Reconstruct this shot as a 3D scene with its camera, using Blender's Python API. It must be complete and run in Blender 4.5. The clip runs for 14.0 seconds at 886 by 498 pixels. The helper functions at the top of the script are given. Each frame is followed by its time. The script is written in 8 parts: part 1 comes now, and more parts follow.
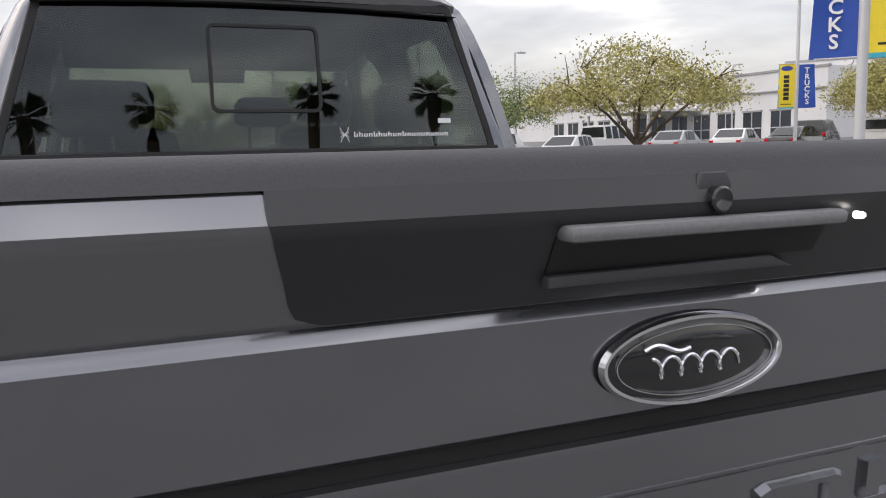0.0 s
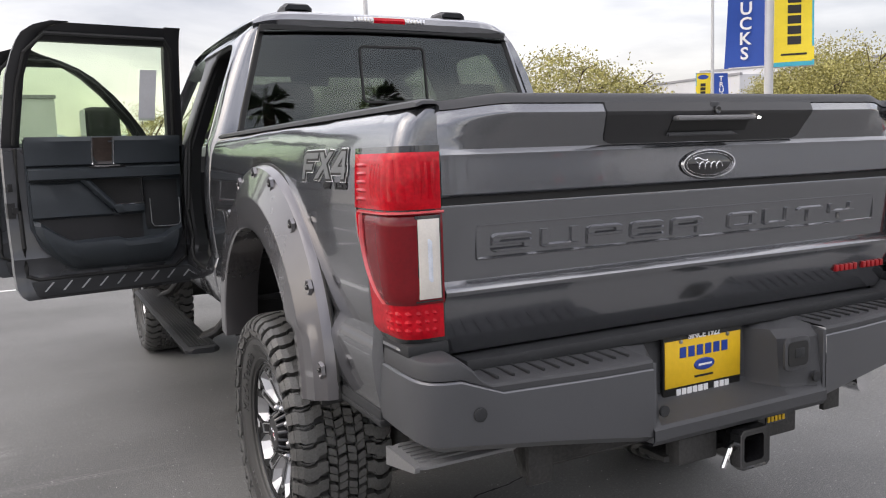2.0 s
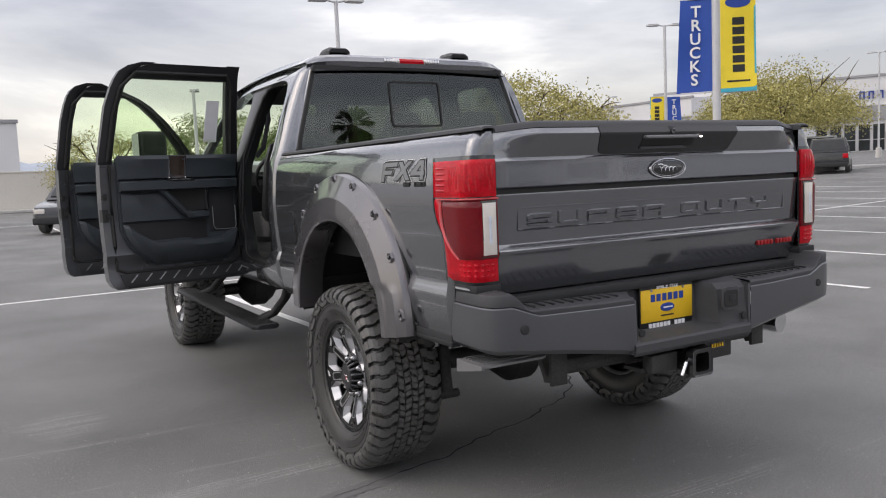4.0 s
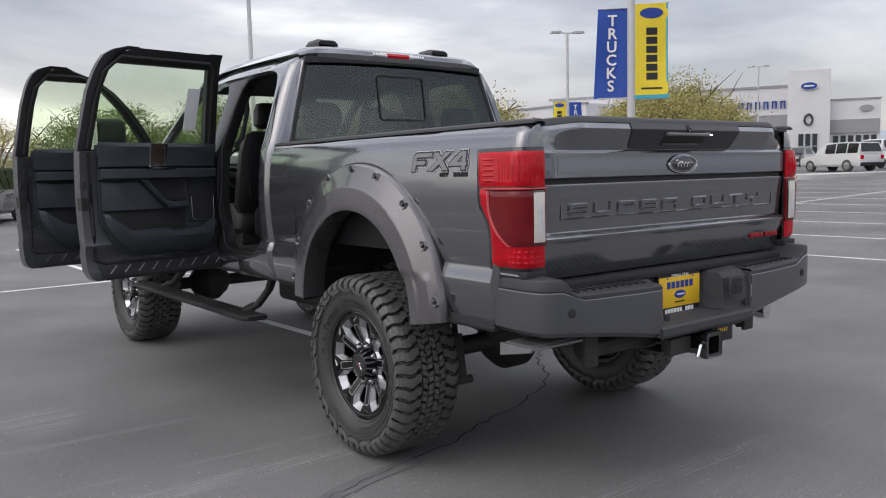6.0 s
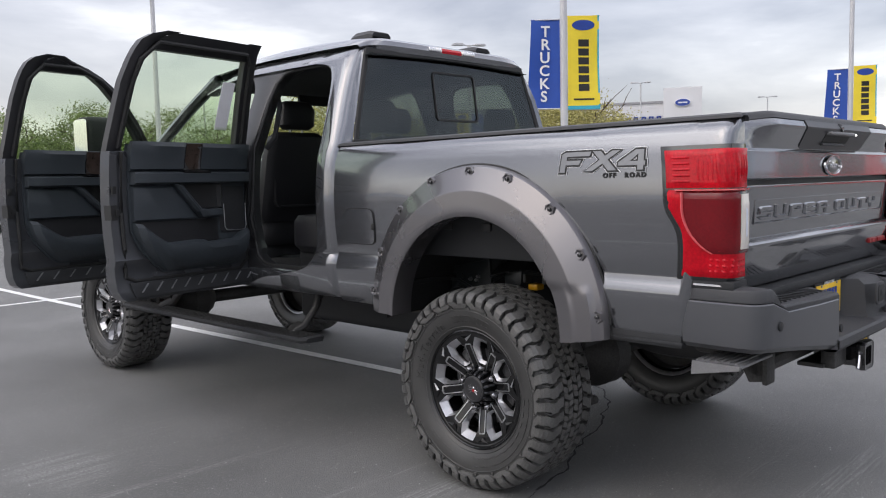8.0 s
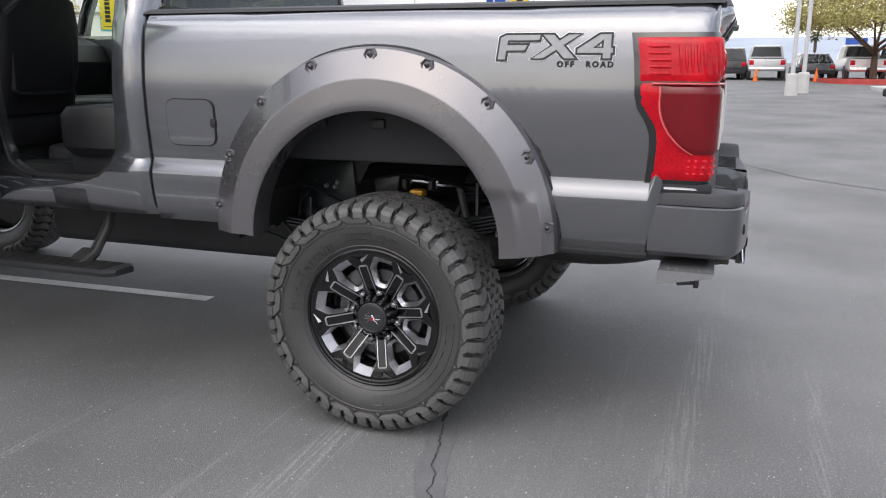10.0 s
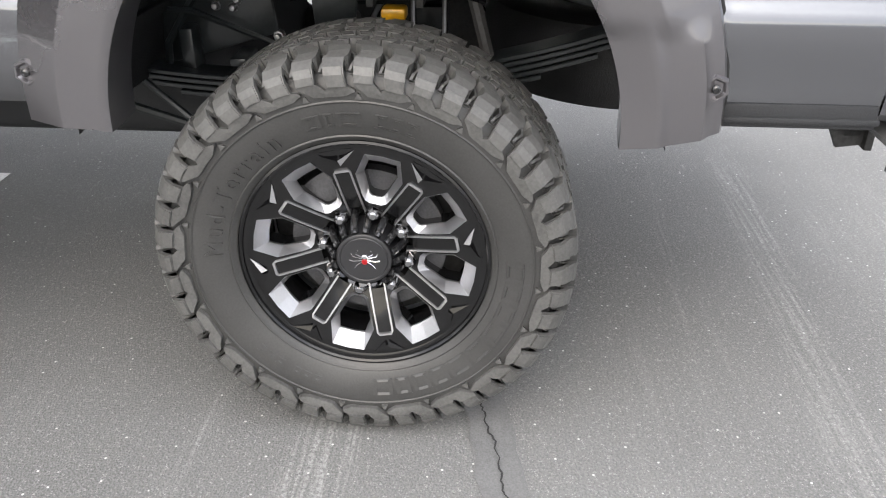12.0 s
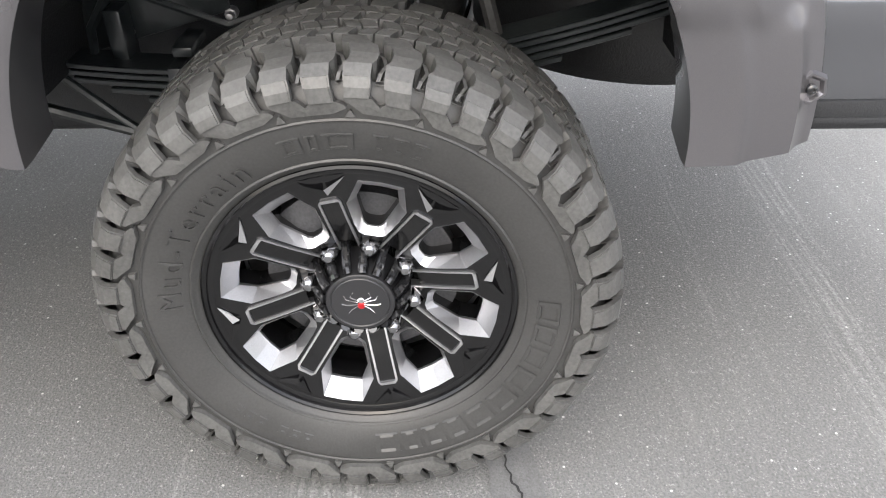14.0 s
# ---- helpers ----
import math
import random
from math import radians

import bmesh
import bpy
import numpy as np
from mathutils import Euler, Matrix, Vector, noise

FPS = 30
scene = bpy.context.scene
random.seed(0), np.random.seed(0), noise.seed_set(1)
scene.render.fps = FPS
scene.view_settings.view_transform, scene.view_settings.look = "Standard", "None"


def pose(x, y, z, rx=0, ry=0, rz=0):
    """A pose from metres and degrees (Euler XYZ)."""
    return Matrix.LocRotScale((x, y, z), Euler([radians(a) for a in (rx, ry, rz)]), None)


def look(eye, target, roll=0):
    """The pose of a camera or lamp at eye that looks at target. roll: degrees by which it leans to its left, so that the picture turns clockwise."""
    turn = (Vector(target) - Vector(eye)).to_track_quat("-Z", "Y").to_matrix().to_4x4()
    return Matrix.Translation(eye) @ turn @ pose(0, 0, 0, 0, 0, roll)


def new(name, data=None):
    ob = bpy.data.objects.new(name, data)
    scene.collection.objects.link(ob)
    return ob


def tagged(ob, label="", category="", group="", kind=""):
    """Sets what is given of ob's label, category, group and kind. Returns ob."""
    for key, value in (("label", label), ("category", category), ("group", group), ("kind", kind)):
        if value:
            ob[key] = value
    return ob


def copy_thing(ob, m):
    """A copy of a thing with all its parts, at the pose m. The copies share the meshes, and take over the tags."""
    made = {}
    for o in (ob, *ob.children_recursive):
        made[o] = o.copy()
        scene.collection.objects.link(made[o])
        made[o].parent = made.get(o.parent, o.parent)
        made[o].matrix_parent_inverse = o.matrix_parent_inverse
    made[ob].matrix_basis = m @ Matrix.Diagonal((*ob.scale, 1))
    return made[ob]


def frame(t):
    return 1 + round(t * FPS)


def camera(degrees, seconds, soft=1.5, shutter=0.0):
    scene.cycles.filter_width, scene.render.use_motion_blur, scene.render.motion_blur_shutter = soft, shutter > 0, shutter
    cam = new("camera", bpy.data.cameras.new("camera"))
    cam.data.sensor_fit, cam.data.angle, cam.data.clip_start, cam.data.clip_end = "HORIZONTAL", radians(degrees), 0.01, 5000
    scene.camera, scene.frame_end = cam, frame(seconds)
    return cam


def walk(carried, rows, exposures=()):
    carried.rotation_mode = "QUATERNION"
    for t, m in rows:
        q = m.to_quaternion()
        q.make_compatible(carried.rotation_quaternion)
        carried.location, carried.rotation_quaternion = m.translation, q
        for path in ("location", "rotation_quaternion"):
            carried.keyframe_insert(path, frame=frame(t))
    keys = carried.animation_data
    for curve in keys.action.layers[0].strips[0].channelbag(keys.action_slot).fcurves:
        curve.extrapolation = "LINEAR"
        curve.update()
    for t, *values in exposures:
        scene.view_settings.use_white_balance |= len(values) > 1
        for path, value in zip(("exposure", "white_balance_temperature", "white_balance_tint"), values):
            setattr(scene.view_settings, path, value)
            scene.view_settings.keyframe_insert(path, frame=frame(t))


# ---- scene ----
cam = camera(57.9, 14.0, 1.1)
PATH = [
    (0, (-0.511, -0.598, 1.669), (0.280, 1.221, 1.415), -1.3),
    (0.5, (-0.823, -0.900, 1.604), (0.047, 0.888, 1.388), -2.9),
    (1, (-1.129, -1.169, 1.568), (-0.238, 0.609, 1.356), -3.0),
    (1.5, (-1.502, -1.417, 1.553), (-0.573, 0.340, 1.332), -2.6),
    (2, (-1.832, -1.714, 1.517), (-0.880, 0.029, 1.282), -2.0),
    (2.5, (-2.140, -2.015, 1.515), (-1.184, -0.277, 1.260), -1.9),
    (3, (-2.421, -2.302, 1.517), (-1.444, -0.573, 1.279), -2.0),
    (3.2, (-2.479, -2.425, 1.500), (-1.492, -0.699, 1.287), -2.2),
    (5.3, (-2.979, -2.455, 1.451), (-1.843, -0.818, 1.280), -1.8),
    (5.5, (-3.050, -2.375, 1.444), (-1.896, -0.750, 1.270), -1.6),
    (6, (-3.207, -2.184, 1.449), (-1.950, -0.640, 1.258), -1.3),
    (6.5, (-3.432, -1.973, 1.449), (-2.113, -0.483, 1.252), -1.1),
    (7, (-3.596, -1.744, 1.451), (-2.243, -0.284, 1.257), -1.4),
    (7.2, (-3.635, -1.625, 1.445), (-2.269, -0.177, 1.254), -1.6),
    (9.3, (-3.854, -0.337, 1.423), (-2.114, 0.623, 1.195), -0.2),
    (9.5, (-3.833, -0.230, 1.443), (-2.053, 0.641, 1.174), -0.2),
    (10, (-3.761, 0.073, 1.425), (-1.902, 0.662, 0.983), 0.3),
    (10.5, (-3.487, 0.366, 1.408), (-1.623, 0.810, 0.837), -0.6),
    (10.7, (-3.366, 0.468, 1.418), (-1.521, 0.856, 0.750), -0.2),
    (11, (-3.176, 0.645, 1.379), (-1.348, 0.921, 0.614), 0.1),
    (11.5, (-2.853, 0.855, 1.361), (-1.057, 0.982, 0.490), 0.6),
    (12, (-2.507, 0.999, 1.346), (-0.763, 1.078, 0.371), 0.1),
    (12.5, (-2.312, 1.105, 1.338), (-0.610, 1.084, 0.288), 0.6),
    (13, (-2.154, 1.118, 1.338), (-0.480, 1.062, 0.245), 0.4),
    (13.5, (-2.101, 1.115, 1.345), (-0.449, 1.059, 0.219), -0.1),
    (14, (-2.113, 1.121, 1.352), (-0.466, 1.081, 0.218), -0.5),
]
EXPOSURES = [(0, 0.10, 6550, 10), (0.6, 0.18, 6550, 10), (1.4, 0.25, 6580, 10), (2.0, 0.36, 6600, 10), (3.0, 0.25, 6600, 10), (5.5, -0.14, 6380, 10), (7.2, 0.03, 6300, 10), (9.4, 0.14, 6230, 10), (10.5, 0.74, 6330, 8), (11.5, 1.14, 6480, 7), (12.5, 1.36, 6500, 7), (14, 1.44, 6500, 7)]
walk(cam, [(t, look(eye, target, roll)) for t, eye, target, roll in PATH], EXPOSURES)

# ---- sky, sun, exposure ----
world = bpy.data.worlds.new("overcast_sky")
scene.world = world
world.use_nodes = True
wt = world.node_tree
wt.nodes.clear()


def wnode(kind, **kw):
    n = wt.nodes.new(kind)
    for k, v in kw.items():
        n.inputs[k].default_value = v
    return n


SUN_EL, SUN_AZ = radians(43), radians(284)
w_sky = wt.nodes.new("ShaderNodeTexSky")
w_sky.sky_type, w_sky.sun_disc, w_sky.sun_elevation, w_sky.sun_rotation = "NISHITA", False, SUN_EL, SUN_AZ
w_sky.air_density, w_sky.dust_density = 1.0, 4.0
w_co = wt.nodes.new("ShaderNodeTexCoord")
w_map = wnode("ShaderNodeMapping", Scale=(1.0, 1.0, 3.4), Location=(0.35, 0.1, 0.0))
w_n1 = wnode("ShaderNodeTexNoise", Scale=2.3, Detail=7.0, Roughness=0.52, Distortion=0.25)
w_r1 = wt.nodes.new("ShaderNodeValToRGB")
w_r1.color_ramp.elements[0].position, w_r1.color_ramp.elements[0].color = 0.36, (0.40, 0.39, 0.42, 1)
w_r1.color_ramp.elements[1].position, w_r1.color_ramp.elements[1].color = 0.68, (1.25, 1.21, 1.16, 1)
mid = w_r1.color_ramp.elements.new(0.52)
mid.color = (0.66, 0.64, 0.655, 1)
# a pale band low down, duller cloud above it, and the thinner overcast overhead
w_sep = wt.nodes.new("ShaderNodeSeparateXYZ")
w_r2 = wt.nodes.new("ShaderNodeValToRGB")
w_r2.color_ramp.elements[0].position, w_r2.color_ramp.elements[0].color = 0.0, (1.34, 1.30, 1.20, 1)
w_r2.color_ramp.elements[1].position, w_r2.color_ramp.elements[1].color = 0.24, (0.98, 0.975, 0.99, 1)
zenith = w_r2.color_ramp.elements.new(0.72)
zenith.color = (2.0, 2.0, 2.04, 1)
w_mul = wt.nodes.new("ShaderNodeMix")
w_mul.data_type, w_mul.blend_type = "RGBA", "MULTIPLY"
w_mul.inputs["Factor"].default_value = 1.0
w_bg1 = wnode("ShaderNodeBackground", Strength=0.06)
w_bg2 = wnode("ShaderNodeBackground", Strength=0.92)
w_add = wt.nodes.new("ShaderNodeAddShader")
w_out = wt.nodes.new("ShaderNodeOutputWorld")
L = wt.links.new
L(w_co.outputs["Generated"], w_map.inputs["Vector"])
L(w_map.outputs["Vector"], w_n1.inputs["Vector"])
L(w_n1.outputs["Fac"], w_r1.inputs["Fac"])
L(w_co.outputs["Generated"], w_sep.inputs["Vector"])
L(w_sep.outputs["Z"], w_r2.inputs["Fac"])
L(w_r1.outputs["Color"], w_mul.inputs["A"])
L(w_r2.outputs["Color"], w_mul.inputs["B"])
L(w_mul.outputs["Result"], w_bg2.inputs["Color"])
L(w_sky.outputs["Color"], w_bg1.inputs["Color"])
L(w_bg1.outputs["Background"], w_add.inputs[0])
L(w_bg2.outputs["Background"], w_add.inputs[1])
L(w_add.outputs["Shader"], w_out.inputs["Surface"])
sun = new("sun", bpy.data.lights.new("sun", "SUN"))
sun.data.energy, sun.data.angle, sun.data.color = 0.3, radians(60), (1.0, 0.975, 0.945)
sun.matrix_world = look((math.sin(SUN_AZ) * 30, math.cos(SUN_AZ) * 30, 30 * math.tan(SUN_EL)), (0, 0, 0))

# ---- materials ----


def material(name, color, rough=0.5, metal=0.0, vary=0.15, scale=6.0, fine=60.0, bump=0.0, coat=0.0, rough_vary=0.08, spec=0.5, island=0.0):
    """A principled surface whose colour, gloss and relief vary at a broad and at a fine scale."""
    m = bpy.data.materials.new(name)
    m.use_nodes = True
    nt = m.node_tree
    p = nt.nodes["Principled BSDF"]
    co = nt.nodes.new("ShaderNodeTexCoord")
    broad, grain = nt.nodes.new("ShaderNodeTexNoise"), nt.nodes.new("ShaderNodeTexNoise")
    broad.inputs["Scale"].default_value, broad.inputs["Detail"].default_value = scale, 5.0
    grain.inputs["Scale"].default_value, grain.inputs["Detail"].default_value = fine, 3.0
    for n in (broad, grain):
        nt.links.new(co.outputs["Object"], n.inputs["Vector"])
    both = nt.nodes.new("ShaderNodeMath")
    both.operation = "ADD"
    nt.links.new(broad.outputs["Fac"], both.inputs[0])
    nt.links.new(grain.outputs["Fac"], both.inputs[1])
    span = nt.nodes.new("ShaderNodeMapRange")
    span.inputs["From Min"].default_value, span.inputs["From Max"].default_value = 0.7, 1.3
    span.inputs["To Min"].default_value, span.inputs["To Max"].default_value = 1 - vary, 1 + vary
    nt.links.new(both.outputs[0], span.inputs["Value"])
    src = span.outputs["Result"]
    if island:
        geo = nt.nodes.new("ShaderNodeNewGeometry")
        isl = nt.nodes.new("ShaderNodeMapRange")
        isl.inputs["To Min"].default_value, isl.inputs["To Max"].default_value = 1 - island, 1 + island
        nt.links.new(geo.outputs["Random Per Island"], isl.inputs["Value"])
        times = nt.nodes.new("ShaderNodeMath")
        times.operation = "MULTIPLY"
        nt.links.new(src, times.inputs[0])
        nt.links.new(isl.outputs["Result"], times.inputs[1])
        src = times.outputs[0]
    scl = nt.nodes.new("ShaderNodeVectorMath")
    scl.operation = "SCALE"
    scl.inputs[0].default_value = color
    nt.links.new(src, scl.inputs["Scale"])
    nt.links.new(scl.outputs["Vector"], p.inputs["Base Color"])
    rv = nt.nodes.new("ShaderNodeMapRange")
    rv.inputs["To Min"].default_value, rv.inputs["To Max"].default_value = max(0.02, rough - rough_vary), min(1, rough + rough_vary)
    nt.links.new(broad.outputs["Fac"], rv.inputs["Value"])
    nt.links.new(rv.outputs["Result"], p.inputs["Roughness"])
    p.inputs["Metallic"].default_value = metal
    p.inputs["Coat Weight"].default_value = coat
    p.inputs["Coat Roughness"].default_value = 0.04
    p.inputs["Specular IOR Level"].default_value = spec
    if bump:
        b = nt.nodes.new("ShaderNodeBump")
        b.inputs["Strength"].default_value, b.inputs["Distance"].default_value = min(1.0, bump), 0.004
        nt.links.new(grain.outputs["Fac"], b.inputs["Height"])
        nt.links.new(b.outputs["Normal"], p.inputs["Normal"])
    return m


def glass(name, color, rough=0.0, mirror=0.035):
    """Tinted sheet glass: part of the light passes straight through, the rest is mirrored off the front."""
    m = bpy.data.materials.new(name)
    m.use_nodes = True
    nt = m.node_tree
    nt.nodes.clear()
    out = nt.nodes.new("ShaderNodeOutputMaterial")
    tr = nt.nodes.new("ShaderNodeBsdfTransparent")
    tr.inputs["Color"].default_value = (*color, 1)
    gl = nt.nodes.new("ShaderNodeBsdfGlossy")
    gl.inputs["Roughness"].default_value = rough
    gl.inputs["Color"].default_value = (0.9, 0.95, 0.95, 1)
    lw = nt.nodes.new("ShaderNodeLayerWeight")
    lw.inputs["Blend"].default_value = 0.5
    pw = nt.nodes.new("ShaderNodeMath")
    pw.operation = "POWER"
    pw.inputs[1].default_value = 5.0
    nt.links.new(lw.outputs["Facing"], pw.inputs[0])
    fr = nt.nodes.new("ShaderNodeMapRange")
    fr.inputs["To Min"].default_value, fr.inputs["To Max"].default_value = mirror, 0.9
    nt.links.new(pw.outputs[0], fr.inputs["Value"])
    mx = nt.nodes.new("ShaderNodeMixShader")
    nt.links.new(fr.outputs["Result"], mx.inputs["Fac"])
    nt.links.new(tr.outputs["BSDF"], mx.inputs[1])
    nt.links.new(gl.outputs["BSDF"], mx.inputs[2])
    nt.links.new(mx.outputs["Shader"], out.inputs["Surface"])
    return m


PAINT = material("grey_metallic_paint", (0.200, 0.205, 0.220), 0.18, 0.85, vary=0.03, scale=1.2, fine=900, coat=1.0, rough_vary=0.02)
FLARE = material("grey_flare_paint", (0.165, 0.159, 0.167), 0.28, 0.75, vary=0.07, scale=3, fine=700, coat=0.8, rough_vary=0.05)
BUMPER = material("charcoal_bumper_paint", (0.115, 0.118, 0.128), 0.36, 0.6, vary=0.08, scale=3, fine=500, coat=0.4)
BLACKPLASTIC = material("black_textured_plastic", (0.028, 0.029, 0.031), 0.62, vary=0.2, scale=5, fine=320, bump=0.3, spec=0.28)
GREYPLASTIC = material("dark_grey_moulding", (0.055, 0.056, 0.060), 0.55, vary=0.12, scale=4, fine=400, bump=0.15, spec=0.35)
# body paint darkened for the shade on the open doors' inner shells
JAMB = material("shaded_jamb_paint", (0.075, 0.078, 0.086), 0.28, 0.5, vary=0.06, scale=3, fine=300, coat=0.6)
SATINBLACK = material("satin_black", (0.022, 0.022, 0.024), 0.38, vary=0.12, scale=5, fine=400, coat=0.15)
GLOSSBLACK = material("gloss_black", (0.012, 0.012, 0.013), 0.12, vary=0.1, coat=0.8)
FRAMEPAINT = material("black_frame_paint", (0.015, 0.018, 0.019), 0.34, vary=0.35, scale=9, fine=90, bump=0.1, coat=0.2)
LINER = material("black_felt_liner", (0.019, 0.019, 0.020), 0.5, vary=0.3, scale=12, fine=200, bump=0.4)
CHASSIS = material("dusty_black_steel", (0.042, 0.041, 0.040), 0.6, 0.2, vary=0.4, scale=9, fine=90, bump=0.4)
# tread paler than sidewall: light on its upward lugs is in the colour
RUBBER = material("tyre_rubber", (0.088, 0.087, 0.084), 0.42, vary=0.30, scale=11, fine=150, bump=0.06, rough_vary=0.12)
# dusty, and darkened to put shade into the tread's groove floors
SIDEWALL = material("dusty_sidewall_rubber", (0.046, 0.0455, 0.0445), 0.40, vary=0.20, scale=7, fine=220, bump=0.05)
MACHINED = material("machined_aluminium", (0.52, 0.52, 0.535), 0.42, 1.0, vary=0.10, scale=8, fine=400)
WHEELBLACK = material("gloss_black_wheel", (0.006, 0.006, 0.0065), 0.15, vary=0.2, spec=0.40, coat=0.2)
BRAKE = material("grey_brake_iron", (0.09, 0.09, 0.095), 0.5, 0.6, vary=0.3, scale=14, fine=200)
NUT = material("dark_chrome_nut", (0.36, 0.36, 0.37), 0.14, 1.0, vary=0.05)
CHROME = material("chrome", (0.82, 0.82, 0.84), 0.08, 1.0, vary=0.03)
STEPMETAL = material("grey_step_casting", (0.20, 0.20, 0.205), 0.5, 0.3, vary=0.12, scale=9, fine=200, bump=0.1)
STEEL = material("dull_steel", (0.40, 0.40, 0.41), 0.35, 0.9, vary=0.15)
LAMPRED = material("bright_red_lens", (0.46, 0.003, 0.012), 0.06, vary=0.25, scale=14, fine=90, spec=0.28, coat=0.05)
LAMPDARK = material("dark_red_lens", (0.15, 0.003, 0.007), 0.08, vary=0.12, scale=14, fine=90, spec=0.4, coat=0.15)
# paler red: the highlight on the lens bevel is put into its colour
PIPING = material("highlit_red_lens", (0.62, 0.10, 0.11), 0.12, vary=0.1, coat=0.6)
LAMPWHITE = material("clear_reverse_lens", (0.66, 0.62, 0.57), 0.10, vary=0.06, scale=20, fine=200, coat=1.0)
LAMPICE = material("pale_blue_lens", (0.62, 0.66, 0.74), 0.10, vary=0.10, scale=40, fine=200, coat=1.0)
SEAL = material("black_rubber_seal", (0.012, 0.012, 0.012), 0.6, vary=0.2)
TRIM = material("dark_slate_door_trim", (0.031, 0.038, 0.045), 0.5, vary=0.15, scale=6, fine=350, bump=0.3)
LEATHER = material("black_leather", (0.014, 0.014, 0.016), 0.45, vary=0.2, scale=9, fine=260, bump=0.4)
WOOD = material("dark_wood_veneer", (0.045, 0.032, 0.026), 0.25, vary=0.4, scale=14, fine=120, coat=0.6)
CARPET = material("black_carpet", (0.012, 0.012, 0.012), 0.95, vary=0.3, fine=300, bump=0.6)
HEADLINER = material("grey_headliner", (0.022, 0.022, 0.024), 0.9, vary=0.1)
YELLOW = material("yellow_sheet", (0.80, 0.50, 0.015), 0.5, vary=0.05)
BLUE = material("blue_cloth", (0.018, 0.07, 0.36), 0.6, vary=0.12, scale=3)
YELLOWCLOTH = material("yellow_cloth", (0.80, 0.62, 0.03), 0.6, vary=0.08, scale=3)
TEALEDGE = material("teal_hem", (0.05, 0.38, 0.50), 0.6)
WHITE = material("white_print", (0.80, 0.80, 0.80), 0.5, vary=0.04)
BLACKPRINT = material("black_print", (0.012, 0.012, 0.012), 0.5)
BLUEPRINT = material("blue_print", (0.015, 0.05, 0.30), 0.35)
REDPRINT = material("red_lettering", (0.36, 0.008, 0.012), 0.35)
DECALGREY = material("grey_decal_film", (0.23, 0.235, 0.245), 0.3, 0.6, vary=0.1)
PAPER = material("white_paper", (0.78, 0.78, 0.80), 0.7, vary=0.04)
SPRING = material("yellow_shock_paint", (0.75, 0.38, 0.01), 0.35, coat=0.4)
TINT = glass("privacy_glass", (0.35, 0.37, 0.355), mirror=0.065)
GREENGLASS = glass("green_tinted_glass", (0.90, 0.95, 0.86))
GALV = material("galvanised_pole", (0.55, 0.55, 0.56), 0.5, 0.3, vary=0.08, scale=3)
STUCCO = material("white_stucco", (0.66, 0.66, 0.67), 0.85, vary=0.06, scale=0.4, fine=20)
GREYBAND = material("grey_cladding", (0.30, 0.30, 0.31), 0.6, vary=0.06, scale=0.5, fine=10)
SHOPGLASS = material("dark_shop_glass", (0.03, 0.035, 0.04), 0.08, vary=0.2, scale=0.6)
BLOCKWALL = material("cream_block_wall", (0.62, 0.59, 0.54), 0.85, vary=0.07, scale=0.6, fine=14)
LINEPAINT = material("worn_white_line_paint", (0.74, 0.74, 0.72), 0.75, vary=0.22, scale=3.5, fine=60, bump=0.4)
BARK = material("tree_bark", (0.085, 0.062, 0.042), 0.85, vary=0.35, scale=6, fine=40, bump=0.8)
LEAF = material("palo_verde_leaf", (0.37, 0.34, 0.12), 0.7, vary=0.3, scale=1.2, fine=8, island=0.35)
GREENLEAF = material("green_leaf", (0.17, 0.22, 0.07), 0.7, vary=0.3, scale=1.2, fine=8, island=0.35)
PALMLEAF = material("palm_frond", (0.05, 0.075, 0.028), 0.6, vary=0.3, island=0.3)
CURB = material("pale_concrete_kerb", (0.52, 0.51, 0.49), 0.85, vary=0.12, scale=2, fine=40, bump=0.3)
REDCURB = material("red_painted_kerb", (0.40, 0.05, 0.04), 0.7, vary=0.2, scale=2)
CONE = material("orange_cone", (0.75, 0.16, 0.02), 0.6)
HILLS = material("hazy_blue_hills", (0.36, 0.40, 0.46), 0.95, vary=0.12, scale=0.004, fine=0.03)
CARWHITE = material("white_car_paint", (0.72, 0.72, 0.72), 0.3, coat=0.8, vary=0.03)
CARSILVER = material("silver_car_paint", (0.42, 0.43, 0.44), 0.3, 0.5, coat=0.8, vary=0.03)
CARBLACK = material("black_car_paint", (0.012, 0.013, 0.015), 0.25, coat=0.9, vary=0.05)
CARRED = material("red_car_paint", (0.45, 0.012, 0.02), 0.28, coat=0.9, vary=0.03)
SLOTBLACK = material("matt_black_slot", (0.004, 0.004, 0.004), 0.7, vary=0.2, spec=0.06)
CARGLASS = material("dark_car_window", (0.015, 0.018, 0.02), 0.06, vary=0.2)


